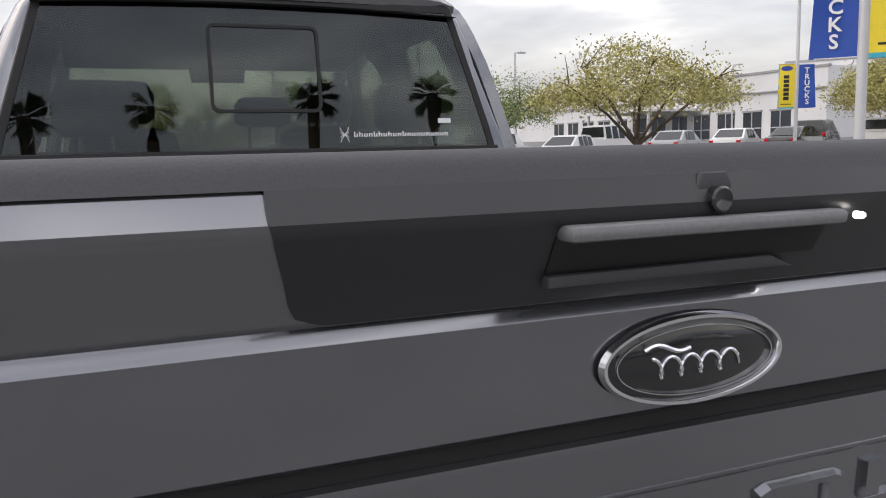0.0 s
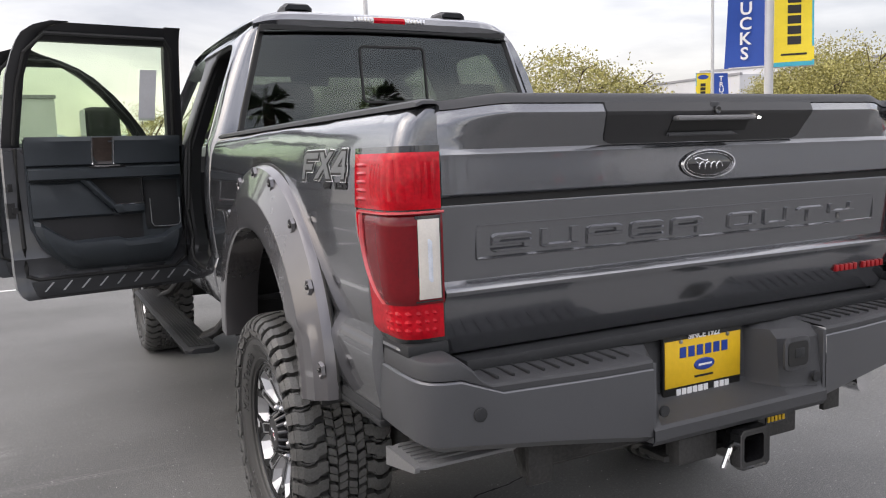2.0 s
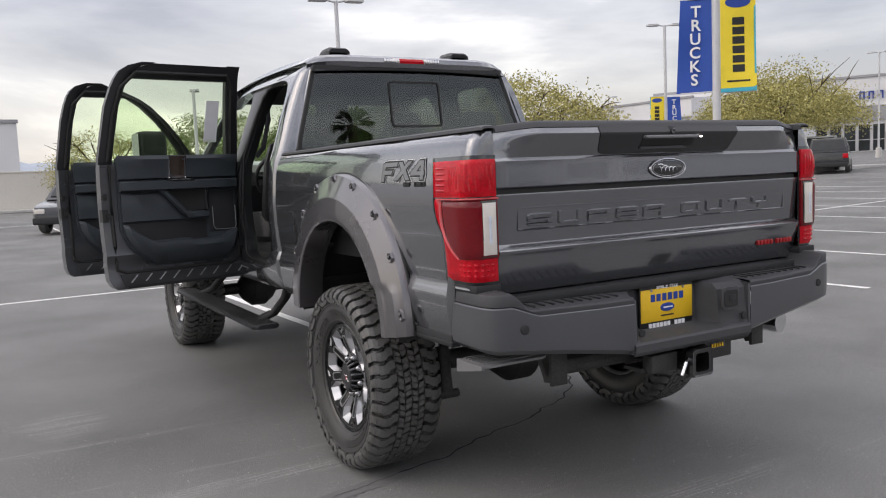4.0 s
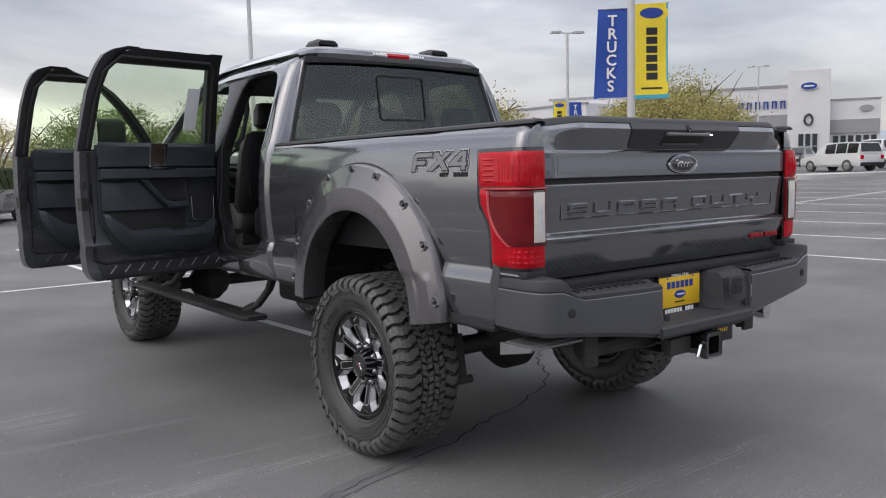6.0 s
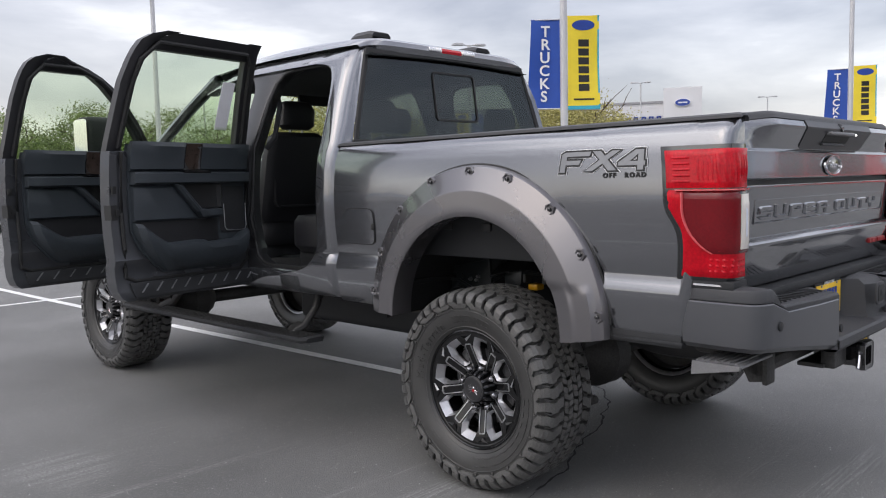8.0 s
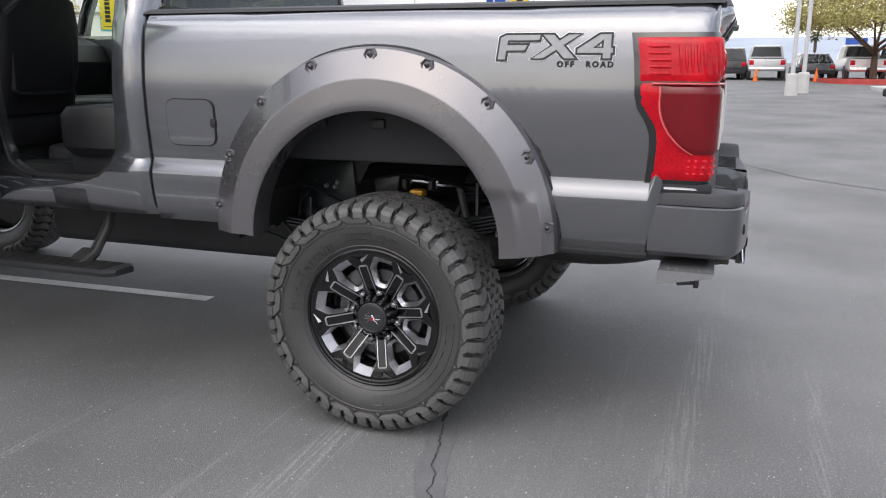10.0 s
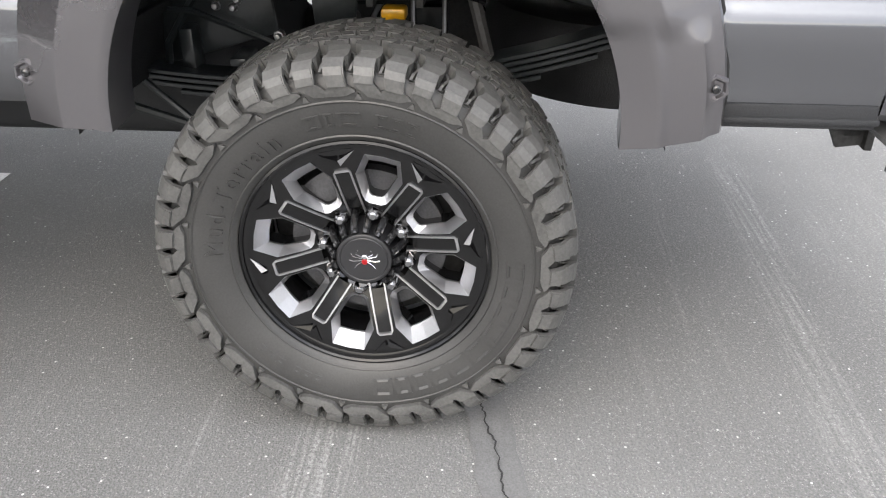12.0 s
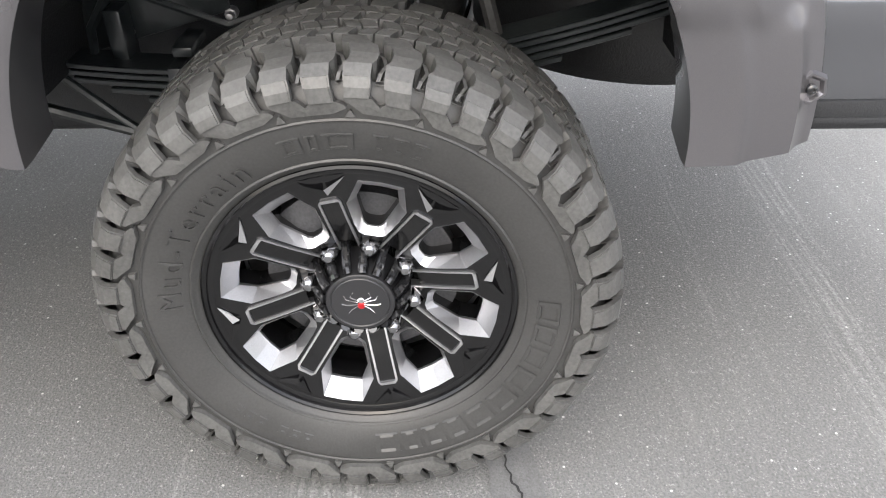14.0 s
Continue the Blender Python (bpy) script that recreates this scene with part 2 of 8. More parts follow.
def asphalt_material():
    """Sealed grey asphalt: stone grain, pale scuffs drawn out along x, broad patches."""
    m = material("worn_asphalt", (0.160, 0.160, 0.156), 0.78, vary=0.38, scale=0.6, fine=170, bump=1.0, rough_vary=0.04, spec=0.30)
    nt = m.node_tree
    p = nt.nodes["Principled BSDF"]
    co = nt.nodes.new("ShaderNodeTexCoord")
    base = p.inputs["Base Color"].links[0].from_socket
    mp = nt.nodes.new("ShaderNodeMapping")
    mp.inputs["Scale"].default_value = (0.55, 26.0, 1.0)
    mp.inputs["Rotation"].default_value = (0, 0, radians(-4))
    st = nt.nodes.new("ShaderNodeTexNoise")
    st.inputs["Scale"].default_value, st.inputs["Detail"].default_value = 1.0, 6.0
    nt.links.new(co.outputs["Object"], mp.inputs["Vector"])
    nt.links.new(mp.outputs["Vector"], st.inputs["Vector"])
    patch = nt.nodes.new("ShaderNodeTexNoise")
    patch.inputs["Scale"].default_value = 1.1
    nt.links.new(co.outputs["Object"], patch.inputs["Vector"])
    peb = nt.nodes.new("ShaderNodeTexVoronoi")
    peb.inputs["Scale"].default_value = 210
    nt.links.new(co.outputs["Object"], peb.inputs["Vector"])

    def ramp(src, a, b):
        r = nt.nodes.new("ShaderNodeMapRange")
        r.inputs["From Min"].default_value, r.inputs["From Max"].default_value = a, b
        nt.links.new(src, r.inputs["Value"])
        return r.outputs["Result"]

    def times(a, b):
        k = nt.nodes.new("ShaderNodeMath")
        k.operation = "MULTIPLY"
        for i, v in enumerate((a, b)):
            if isinstance(v, float):
                k.inputs[i].default_value = v
            else:
                nt.links.new(v, k.inputs[i])
        return k.outputs[0]

    def add(op, a, b):
        k = nt.nodes.new("ShaderNodeMath")
        k.operation = op
        for i, v in enumerate((a, b)):
            if isinstance(v, float):
                k.inputs[i].default_value = v
            else:
                nt.links.new(v, k.inputs[i])
        return k.outputs[0]

    # bundles of pale drag marks that cross the bay, each about its own line
    sep = nt.nodes.new("ShaderNodeSeparateXYZ")
    nt.links.new(co.outputs["Object"], sep.inputs["Vector"])
    across = add("ADD", times(sep.outputs["X"], 0.08), sep.outputs["Y"])
    marks = None
    for centre, half, x0, x1, much in ((1.255, 0.075, -2.3, -0.9, 0.60), (0.005, 0.062, -2.1, 0.7, 0.40), (1.573, 0.010, -2.2, -0.85, 0.5), (-0.51, 0.030, -2.0, 0.3, 0.35), (0.336, 0.010, -2.0, 0.4, 0.22), (-1.25, 0.05, -1.6, 1.4, 0.3), (2.35, 0.03, -2.6, -1.3, 0.4)):
        off = add("ABSOLUTE", add("ADD", across, -centre), 0.0)
        band = ramp(off, half + 0.02, half - 0.01)
        ends = times(ramp(sep.outputs["X"], x0 - 0.3, x0 + 0.2), ramp(sep.outputs["X"], x1 + 0.3, x1 - 0.2))
        one = times(times(band, ends), much)
        marks = one if marks is None else add("MAXIMUM", marks, one)
    comb = nt.nodes.new("ShaderNodeMapping")
    comb.inputs["Scale"].default_value = (2.2, 75.0, 1.0)
    comb.inputs["Rotation"].default_value = (0, 0, radians(4.57))
    teeth = nt.nodes.new("ShaderNodeTexNoise")
    teeth.inputs["Scale"].default_value, teeth.inputs["Detail"].default_value = 1.0, 4.0
    nt.links.new(co.outputs["Object"], comb.inputs["Vector"])
    nt.links.new(comb.outputs["Vector"], teeth.inputs["Vector"])
    flecks = nt.nodes.new("ShaderNodeTexNoise")
    flecks.inputs["Scale"].default_value, flecks.inputs["Detail"].default_value = 95.0, 3.0
    nt.links.new(co.outputs["Object"], flecks.inputs["Vector"])
    marks = times(times(marks, ramp(teeth.outputs["Fac"], 0.44, 0.62)), ramp(flecks.outputs["Fac"], 0.36, 0.60))
    scuff = times(times(ramp(st.outputs["Fac"], 0.56, 0.74), ramp(patch.outputs["Fac"], 0.48, 0.66)), 0.12)
    scuff = add("MAXIMUM", scuff, marks)
    # one dried pale spill by the open doors
    spot = nt.nodes.new("ShaderNodeVectorMath")
    spot.operation = "DISTANCE"
    spot.inputs[1].default_value = (-2.12, 3.05, 0.0)
    nt.links.new(co.outputs["Object"], spot.inputs[0])
    spill = times(ramp(add("ADD", spot.outputs["Value"], times(patch.outputs["Fac"], 0.5)), 0.58, 0.42), ramp(flecks.outputs["Fac"], 0.42, 0.62))
    scuff = add("MAXIMUM", scuff, times(times(spill, ramp(st.outputs["Fac"], 0.40, 0.62)), 0.5))
    mx = nt.nodes.new("ShaderNodeMix")
    mx.data_type = "RGBA"
    mx.inputs["B"].default_value = (0.40, 0.40, 0.385, 1)
    nt.links.new(scuff, mx.inputs["Factor"])
    nt.links.new(base, mx.inputs["A"])
    # small pale stones showing in the binder
    stone = times(ramp(peb.outputs["Distance"], 0.50, 0.22), 0.55)
    hide = nt.nodes.new("ShaderNodeTexNoise")
    hide.inputs["Scale"].default_value = 75
    nt.links.new(co.outputs["Object"], hide.inputs["Vector"])
    stone = times(stone, ramp(hide.outputs["Fac"], 0.46, 0.70))
    mx2 = nt.nodes.new("ShaderNodeMix")
    mx2.data_type = "RGBA"
    mx2.inputs["B"].default_value = (0.52, 0.51, 0.49, 1)
    nt.links.new(stone, mx2.inputs["Factor"])
    nt.links.new(mx.outputs["Result"], mx2.inputs["A"])
    # scattered bright chips
    chips = nt.nodes.new("ShaderNodeTexVoronoi")
    chips.inputs["Scale"].default_value = 42
    nt.links.new(co.outputs["Object"], chips.inputs["Vector"])
    pick = nt.nodes.new("ShaderNodeSeparateColor")
    nt.links.new(chips.outputs["Color"], pick.inputs["Color"])
    chip = times(ramp(chips.outputs["Distance"], 0.16, 0.10), ramp(pick.outputs["Red"], 0.86, 0.92))
    mx3 = nt.nodes.new("ShaderNodeMix")
    mx3.data_type = "RGBA"
    mx3.inputs["B"].default_value = (0.60, 0.59, 0.57, 1)
    nt.links.new(chip, mx3.inputs["Factor"])
    nt.links.new(mx2.outputs["Result"], mx3.inputs["A"])
    nt.links.new(mx3.outputs["Result"], p.inputs["Base Color"])
    return m


ASPHALT = asphalt_material()
CRACKSEAL = material("dark_crack_sealer", (0.160, 0.160, 0.159), 0.85, vary=0.2, scale=5, fine=200, bump=0.4, spec=0.2)
CRACK = material("open_crack", (0.035, 0.035, 0.035), 0.95)

# ---- mesh helpers ----


def part(name, bm, mat, parent=None, label="", smooth=True):
    """Links a bmesh as one mesh object under a thing or a part."""
    bmesh.ops.recalc_face_normals(bm, faces=bm.faces)
    me = bpy.data.meshes.new(name)
    bm.to_mesh(me)
    bm.free()
    me.materials.append(mat)
    if smooth:
        me.polygons.foreach_set("use_smooth", [True] * len(me.polygons))
        me.set_sharp_from_angle(angle=radians(32))
    ob = new(name, me)
    ob.parent = parent
    if label:
        tagged(ob, label)
    return ob


def thing(name, x=0.0, y=0.0, z=0.0, rz=0.0, label="", category="", group="", kind=""):
    ob = new(name)
    ob.empty_display_size = 0.1
    ob.matrix_basis = pose(x, y, z, 0, 0, rz)
    return tagged(ob, label, category, group, kind)


def lerp(table, v):
    """Piecewise linear reading of a table of (key, value) in rising order of key."""
    if v <= table[0][0]:
        return table[0][1]
    for (a, p), (b, q) in zip(table, table[1:]):
        if v <= b:
            return p + (q - p) * (v - a) / (b - a)
    return table[-1][1]


def grid(bm, rows, close_u=False, close_v=False):
    """Skins rows of points, all of one length."""
    vs = [[bm.verts.new(p) for p in row] for row in rows]
    nr, nc = len(vs), len(vs[0])
    for i in range(nr if close_u else nr - 1):
        for j in range(nc if close_v else nc - 1):
            q = [vs[i][j], vs[(i + 1) % nr][j], vs[(i + 1) % nr][(j + 1) % nc], vs[i][(j + 1) % nc]]
            q = list(dict.fromkeys(q))
            if len(q) > 2:
                bm.faces.new(q)
    return vs


def ngon(bm, pts):
    return bm.faces.new([bm.verts.new(p) for p in pts])


def slab(bm, rows_a, rows_b):
    """A closed shell between two grids of points."""
    a, b = grid(bm, rows_a), grid(bm, rows_b)
    n, m = len(a), len(a[0])
    for i in range(n - 1):
        for j in (0, m - 1):
            bm.faces.new([a[i][j], a[i + 1][j], b[i + 1][j], b[i][j]])
    for j in range(m - 1):
        for i in (0, n - 1):
            bm.faces.new([a[i][j], a[i][j + 1], b[i][j + 1], b[i][j]])


def box(bm, x0, x1, y0, y1, z0, z1, bevel=0.0, seg=2):
    vs = [bm.verts.new((x, y, z)) for z in (z0, z1) for y in (y0, y1) for x in (x0, x1)]
    fs = [bm.faces.new([vs[i] for i in q]) for q in ((0, 2, 3, 1), (4, 5, 7, 6), (0, 1, 5, 4), (2, 6, 7, 3), (0, 4, 6, 2), (1, 3, 7, 5))]
    if bevel:
        es = list({e for f in fs for e in f.edges})
        bmesh.ops.bevel(bm, geom=es, offset=bevel, segments=seg, profile=0.5, affect="EDGES")
    return vs


def prism(bm, pts, way, bevel=0.0):
    """A flat outline pushed along a vector."""
    way = Vector(way)
    a = [bm.verts.new(p) for p in pts]
    b = [bm.verts.new(Vector(p) + way) for p in pts]
    fs = [bm.faces.new(a), bm.faces.new(b[::-1])]
    n = len(a)
    for i in range(n):
        fs.append(bm.faces.new([a[i], b[i], b[(i + 1) % n], a[(i + 1) % n]]))
    if bevel:
        es = list(fs[1].edges)
        bmesh.ops.bevel(bm, geom=es, offset=bevel, segments=2, profile=0.5, affect="EDGES")


def tube(bm, pts, r, n=8, taper=None, caps=True):
    """A round bar along a line of points."""
    pts = [Vector(p) for p in pts]
    rows = []
    for i, p in enumerate(pts):
        d = (pts[min(i + 1, len(pts) - 1)] - pts[max(i - 1, 0)]).normalized()
        u = d.cross(Vector((0, 0, 1)))
        if u.length < 0.05:
            u = d.cross(Vector((1, 0, 0)))
        u.normalize()
        v = d.cross(u)
        rr = r * (taper[i] if taper else 1)
        rows.append([p + (u * math.cos(2 * math.pi * k / n) + v * math.sin(2 * math.pi * k / n)) * rr for k in range(n)])
    vs = grid(bm, rows, close_v=True)
    if caps:
        bm.faces.new(vs[0])
        bm.faces.new(vs[-1])


def lathe(bm, prof, n=48, centre=(0, 0, 0), axis="x"):
    """Turns a profile of (along, radius) about an axis."""
    rows = []
    for k in range(n):
        c, s = math.cos(2 * math.pi * k / n), math.sin(2 * math.pi * k / n)
        if axis == "x":
            rows.append([(centre[0] + a, centre[1] + r * c, centre[2] + r * s) for a, r in prof])
        elif axis == "y":
            rows.append([(centre[0] + r * c, centre[1] + a, centre[2] + r * s) for a, r in prof])
        else:
            rows.append([(centre[0] + r * c, centre[1] + r * s, centre[2] + a) for a, r in prof])
    grid(bm, rows, close_u=True)


def writing(name, text, size, m, mat, parent, label="", depth=0.002, spacing=1.0, bold=0.0):
    """Words in the built-in font as a mesh; m places them, reading along x with y up."""
    cu = bpy.data.curves.new(name, "FONT")
    cu.body, cu.size, cu.extrude, cu.align_x, cu.align_y, cu.space_character, cu.offset = text, size, depth, "CENTER", "CENTER", spacing, bold
    cu.resolution_u = 3
    tmp = bpy.data.objects.new(name, cu)
    me = bpy.data.meshes.new_from_object(tmp)
    bpy.data.objects.remove(tmp)
    me.materials.clear()
    me.materials.append(mat)
    me.transform(m)
    ob = new(name, me)
    ob.parent = parent
    if label:
        tagged(ob, label)
    return ob

# ---- the pickup truck: x across from its middle, y forward from the tailgate, z up ----
truck = thing("pickup_truck", 0.007, -0.012, 0, -1.6, label="lifted dark grey metallic crew-cab pickup truck with both near doors open", category="pickup truck")
SIDE = [(0.79, -0.975), (0.815, -0.992), (0.90, -1.008), (0.985, -1.0165), (0.996, -1.015), (1.050, -0.9955), (1.060, -0.996), (1.072, -1.000), (1.2, -1.013), (1.35, -1.018),
        (1.46, -1.010), (1.55, -0.997), (1.60, -0.978), (1.625, -0.958), (1.636, -0.93)]
CABX = [(0.79, -0.965), (0.82, -0.985), (0.90, -1.003), (0.985, -1.012), (1.01, -1.010), (1.042, -0.994), (1.058, -0.998), (1.2, -1.010), (1.35, -1.014), (1.50, -1.004),
        (1.60, -0.990), (1.66, -0.968), (1.90, -0.885), (2.08, -0.812), (2.15, -0.775), (2.19, -0.735)]
GATE_HALF = 0.886


def both_sides(name, build, mat, parent, label="", smooth=True):
    """Builds a left part and its mirror image."""
    made = []
    for flip in (1, -1):
        bm = bmesh.new()
        build(bm)
        if flip < 0:
            bmesh.ops.scale(bm, vec=(-1, 1, 1), verts=bm.verts)
        made.append(part(name, bm, mat, parent, label, smooth))
    return made


def arch_floor(y, radius=0.62):
    d = abs(y - 1.21)
    low = 0.80 if y > 0.19 else 1.03
    return max(low, 0.77 + math.sqrt(radius ** 2 - d ** 2)) if d < radius else low


def corner(s, z, lift=0.0):
    """A point on the rear corner: s runs from the gate's edge out along the back and forward along the side."""
    side = -lerp(SIDE, z)
    r = min(0.045, side - GATE_HALF - 0.010)
    flat = side - GATE_HALF - 0.006 - r
    if s < flat:
        p, n = (-(GATE_HALF + 0.006 + s), 0.0), (0, -1)
    elif s < flat + r * math.pi / 2:
        a = (s - flat) / r
        p, n = (-(side - r + r * math.sin(a)), r - r * math.cos(a)), (-math.sin(a), -math.cos(a))
    else:
        p, n = (-side, r + s - flat - r * math.pi / 2), (-1, 0)
    return (p[0] + n[0] * lift, p[1] + n[1] * lift + 0.018, z)


def bed_side(bm):
    ss = [0.0, 0.03, 0.05, 0.06, 0.07, 0.08, 0.09, 0.10, 0.115, 0.13, 0.16, 0.2] + [0.245, 0.2935, 0.2955] + [0.2 + i * 0.045 for i in range(3, 48)]
    rows = []
    levels = [(z - 0.79) / (1.636 - 0.79) for z in (0.79, 0.815, 0.86, 0.90, 0.95, 0.985, 0.996, 1.02, 1.050, 1.060, 1.075, 1.13, 1.2, 1.28, 1.35, 1.41, 1.46, 1.51, 1.55, 1.58, 1.60, 1.625, 1.636)]
    for s in ss:
        y = corner(s, 1.3)[1]
        zb = arch_floor(y)
        if zb < 0.85:
            zb = 0.79
        row = []
        for t in levels:
            z = zb + (1.636 - zb) * t
            x, yy, _ = corner(s, z)
            row.append((x, min(y if s > 0.24 else yy, 2.262), z))
        row.append((row[-1][0] + 0.07 if s > 0.1 else row[-1][0], row[-1][1] + (0.06 if s <= 0.1 else 0), 1.636))
        rows.append(row)
    grid(bm, rows)


both_sides("bed_side", bed_side, PAINT, truck, "dark grey metallic bed side")
both_sides("lower_seam", lambda bm: box(bm, -0.9995, -0.955, 0.205, 0.60, 0.783, 0.833, 0.006), BLACKPLASTIC, truck, "black strip under the bed side")


def rail_cap(bm):
    rows = []
    for y, e in ((0.003, 0.012), (0.006, 0.004), (0.02, 0.0), (2.24, 0.0), (2.262, 0.006)):
        rows.append([(-0.955, y, 1.632), (-0.952, y, 1.644 - e), (-0.935, y, 1.651 - e), (-0.900, y, 1.651 - e), (-0.892, y, 1.645 - e), (-0.892, y, 1.62)])
    grid(bm, rows)


both_sides("rail_cap", rail_cap, GREYPLASTIC, truck, "black plastic bed rail cap")


def bed_inner(bm):
    for x0, x1, y0, y1, z0, z1 in ((-0.885, -0.80, 0.06, 2.20, 1.06, 1.62),):
        box(bm, x0, x1, y0, y1, z0, z1, 0.01)


both_sides("bed_wall", bed_inner, BLACKPLASTIC, truck)
bm = bmesh.new()
box(bm, -0.80, 0.80, 0.06, 2.2, 1.06, 1.10)
for i in range(9):
    box(bm, -0.70 + i * 0.17, -0.62 + i * 0.17, 0.08, 2.16, 1.10, 1.112, 0.004)
part("bed_floor", bm, BLACKPLASTIC, truck, "black ribbed bed floor")
bm = bmesh.new()
box(bm, -0.97, 0.97, 2.16, 2.235, 1.0, 1.62, 0.012)
part("bulkhead", bm, PAINT, truck)
# thin drip moulding under the bed side
both_sides("lower_moulding", lambda bm: box(bm, -1.004, -0.96, 0.20, 0.52, 0.792, 0.806, 0.004), BLACKPLASTIC, truck)

# fuel flap
fuel = thing("fuel_flap")
fuel.parent = truck


def rounded(y0, y1, z0, z1, r, n=5):
    pts = []
    for cy, cz, a0 in ((y1 - r, z1 - r, 0), (y0 + r, z1 - r, 90), (y0 + r, z0 + r, 180), (y1 - r, z0 + r, 270)):
        for k in range(n + 1):
            a = radians(a0 + 90 * k / n)
            pts.append((cy + r * math.cos(a), cz + r * math.sin(a)))
    return pts


bm = bmesh.new()
prism(bm, [(lerp(SIDE, z) - 0.001, y, z) for y, z in rounded(1.905, 2.135, 1.108, 1.298, 0.04)], (-0.004, 0, 0))
part("gap_seal", bm, SEAL, fuel)
bm = bmesh.new()
outer = [(lerp(SIDE, z) - 0.002, y, z) for y, z in rounded(1.909, 2.131, 1.112, 1.294, 0.037)]
prism(bm, outer, (-0.006, 0, 0))
part("flap", bm, PAINT, fuel)
bm = bmesh.new()
box(bm, -1.022, -1.008, 1.902, 1.925, 1.185, 1.222, 0.004)
part("finger_pull", bm, SEAL, fuel)

# ---- tail lamps ----
LAMP_OUT = [(1.060, 0.27), (1.19, 0.275), (1.235, 0.285), (1.30, 0.330), (1.335, 0.338), (1.525, 0.340)]


def lamp_patch(bm, z0, z1, lo, hi, lift, nz=12, ns=14, base=-0.004):
    rows, back = [], []
    for i in range(nz + 1):
        z = z0 + (z1 - z0) * i / nz
        a, b = lo(z), hi(z)
        rows.append([corner(a + (b - a) * k / ns, z, lift - (0.006 if k in (0, ns) or i in (0, nz) else 0)) for k in range(ns + 1)])
        back.append([corner(a + (b - a) * k / ns, z, base) for k in range(ns + 1)])
    slab(bm, rows, back)


def swoop(z):
    """How far out the dark lens reaches at a height: a rounded bottom corner."""
    t = max(0.0, min(1.0, (z - 1.125) / 0.20))
    return 0.04 + 0.235 * math.sqrt(1 - (1 - t) ** 2)


def tail_lamp(flip):
    lamp = new("tail_lamp")
    lamp.parent = truck
    tagged(lamp, "tall red tail lamp with white reverse lens")

    def add(name, mat, build, label=""):
        bm = bmesh.new()
        build(bm)
        if flip < 0:
            bmesh.ops.scale(bm, vec=(-1, 1, 1), verts=bm.verts)
        return part(name, bm, mat, lamp, label)

    add("bezel", GLOSSBLACK, lambda bm: lamp_patch(bm, 1.048, 1.540, lambda z: -0.003, lambda z: lerp(LAMP_OUT, z) + 0.020, 0.0095))
    add("upper_lens", LAMPRED, lambda bm: lamp_patch(bm, 1.385, 1.524, lambda z: 0.003, lambda z: lerp(LAMP_OUT, z), 0.018))
    add("rim_lens", LAMPRED, lambda bm: lamp_patch(bm, 1.062, 1.384, lambda z: 0.003, lambda z: lerp(LAMP_OUT, z), 0.014, nz=18))
    add("dark_lens", LAMPDARK, lambda bm: lamp_patch(bm, 1.150, 1.372, lambda z: 0.002, swoop, 0.022, nz=16))
    add("edge_piping", PIPING, lambda bm: (lamp_patch(bm, 1.374, 1.381, lambda z: 0.0, lambda z: 0.30, 0.028, nz=3),
                                            grid(bm, [[corner(swoop(1.15 + 0.01 * i) + dx, 1.15 + 0.01 * i, l) for dx, l in ((-0.005, 0.018), (-0.002, 0.025), (0.002, 0.025), (0.005, 0.012))] for i in range(23)])))
    add("reverse_lens", LAMPWHITE, lambda bm: lamp_patch(bm, 1.165, 1.362, lambda z: 0.016, lambda z: 0.074, 0.0315, nz=6, ns=6), "clear white reverse lens")
    add("reverse_insert", LAMPICE, lambda bm: lamp_patch(bm, 1.200, 1.320, lambda z: 0.034, lambda z: 0.058, 0.0345, nz=9, ns=2), "pale blue inner lens")
    add("reverse_surround", GLOSSBLACK, lambda bm: lamp_patch(bm, 1.156, 1.370, lambda z: 0.010, lambda z: 0.079, 0.0260, nz=3, ns=6), "dark recess round the reverse lens")

    for k in range(9):
        add("lens_rib", LAMPRED, lambda bm: lamp_patch(bm, 1.16 + 0.024 * k, 1.163 + 0.024 * k, lambda z: 0.09, lambda z: max(0.09, swoop(z) - 0.015), 0.0245, nz=1, ns=10))

    # upright optics behind the upper lens, a stack of bars at its outer end, and a facet block low down
    for k in range(11):
        add("lens_flute", LAMPRED, lambda bm: lamp_patch(bm, 1.402, 1.508, lambda z: 0.018 + 0.0185 * k, lambda z: 0.0315 + 0.0185 * k, 0.0225, nz=3, ns=3))
    for k in range(5):
        add("reflector", LAMPRED, lambda bm: lamp_patch(bm, 1.402 + 0.0215 * k, 1.417 + 0.0215 * k, lambda z: 0.236, lambda z: 0.315, 0.0225, nz=2, ns=5))
    for k in range(3):
        for c in range(7):
            add("reflector", LAMPRED, lambda bm: lamp_patch(bm, 1.076 + 0.021 * k, 1.093 + 0.021 * k, lambda z: 0.022 + 0.021 * c, lambda z: 0.039 + 0.021 * c, 0.0185, nz=2, ns=2))
    add("side_marker", PIPING, lambda bm: lamp_patch(bm, 1.10, 1.112, lambda z: 0.19, lambda z: 0.255, 0.0175, nz=1, ns=4))
    return lamp


for flip in (1, -1):
    tail_lamp(flip)
both_sides("lamp_shelf", lambda bm: box(bm, -1.0, -0.885, 0.005, 0.17, 1.018, 1.05, 0.006), BLACKPLASTIC, truck)

# ---- tailgate ----
gate = new("tailgate")
gate.parent = truck
gate.location.y = 0.072
tagged(gate, "dark grey tailgate with stamped lettering and black spoiler panel")


def smooth01(t):
    t = max(0.0, min(1.0, t))
    return t * t * (3 - 2 * t)


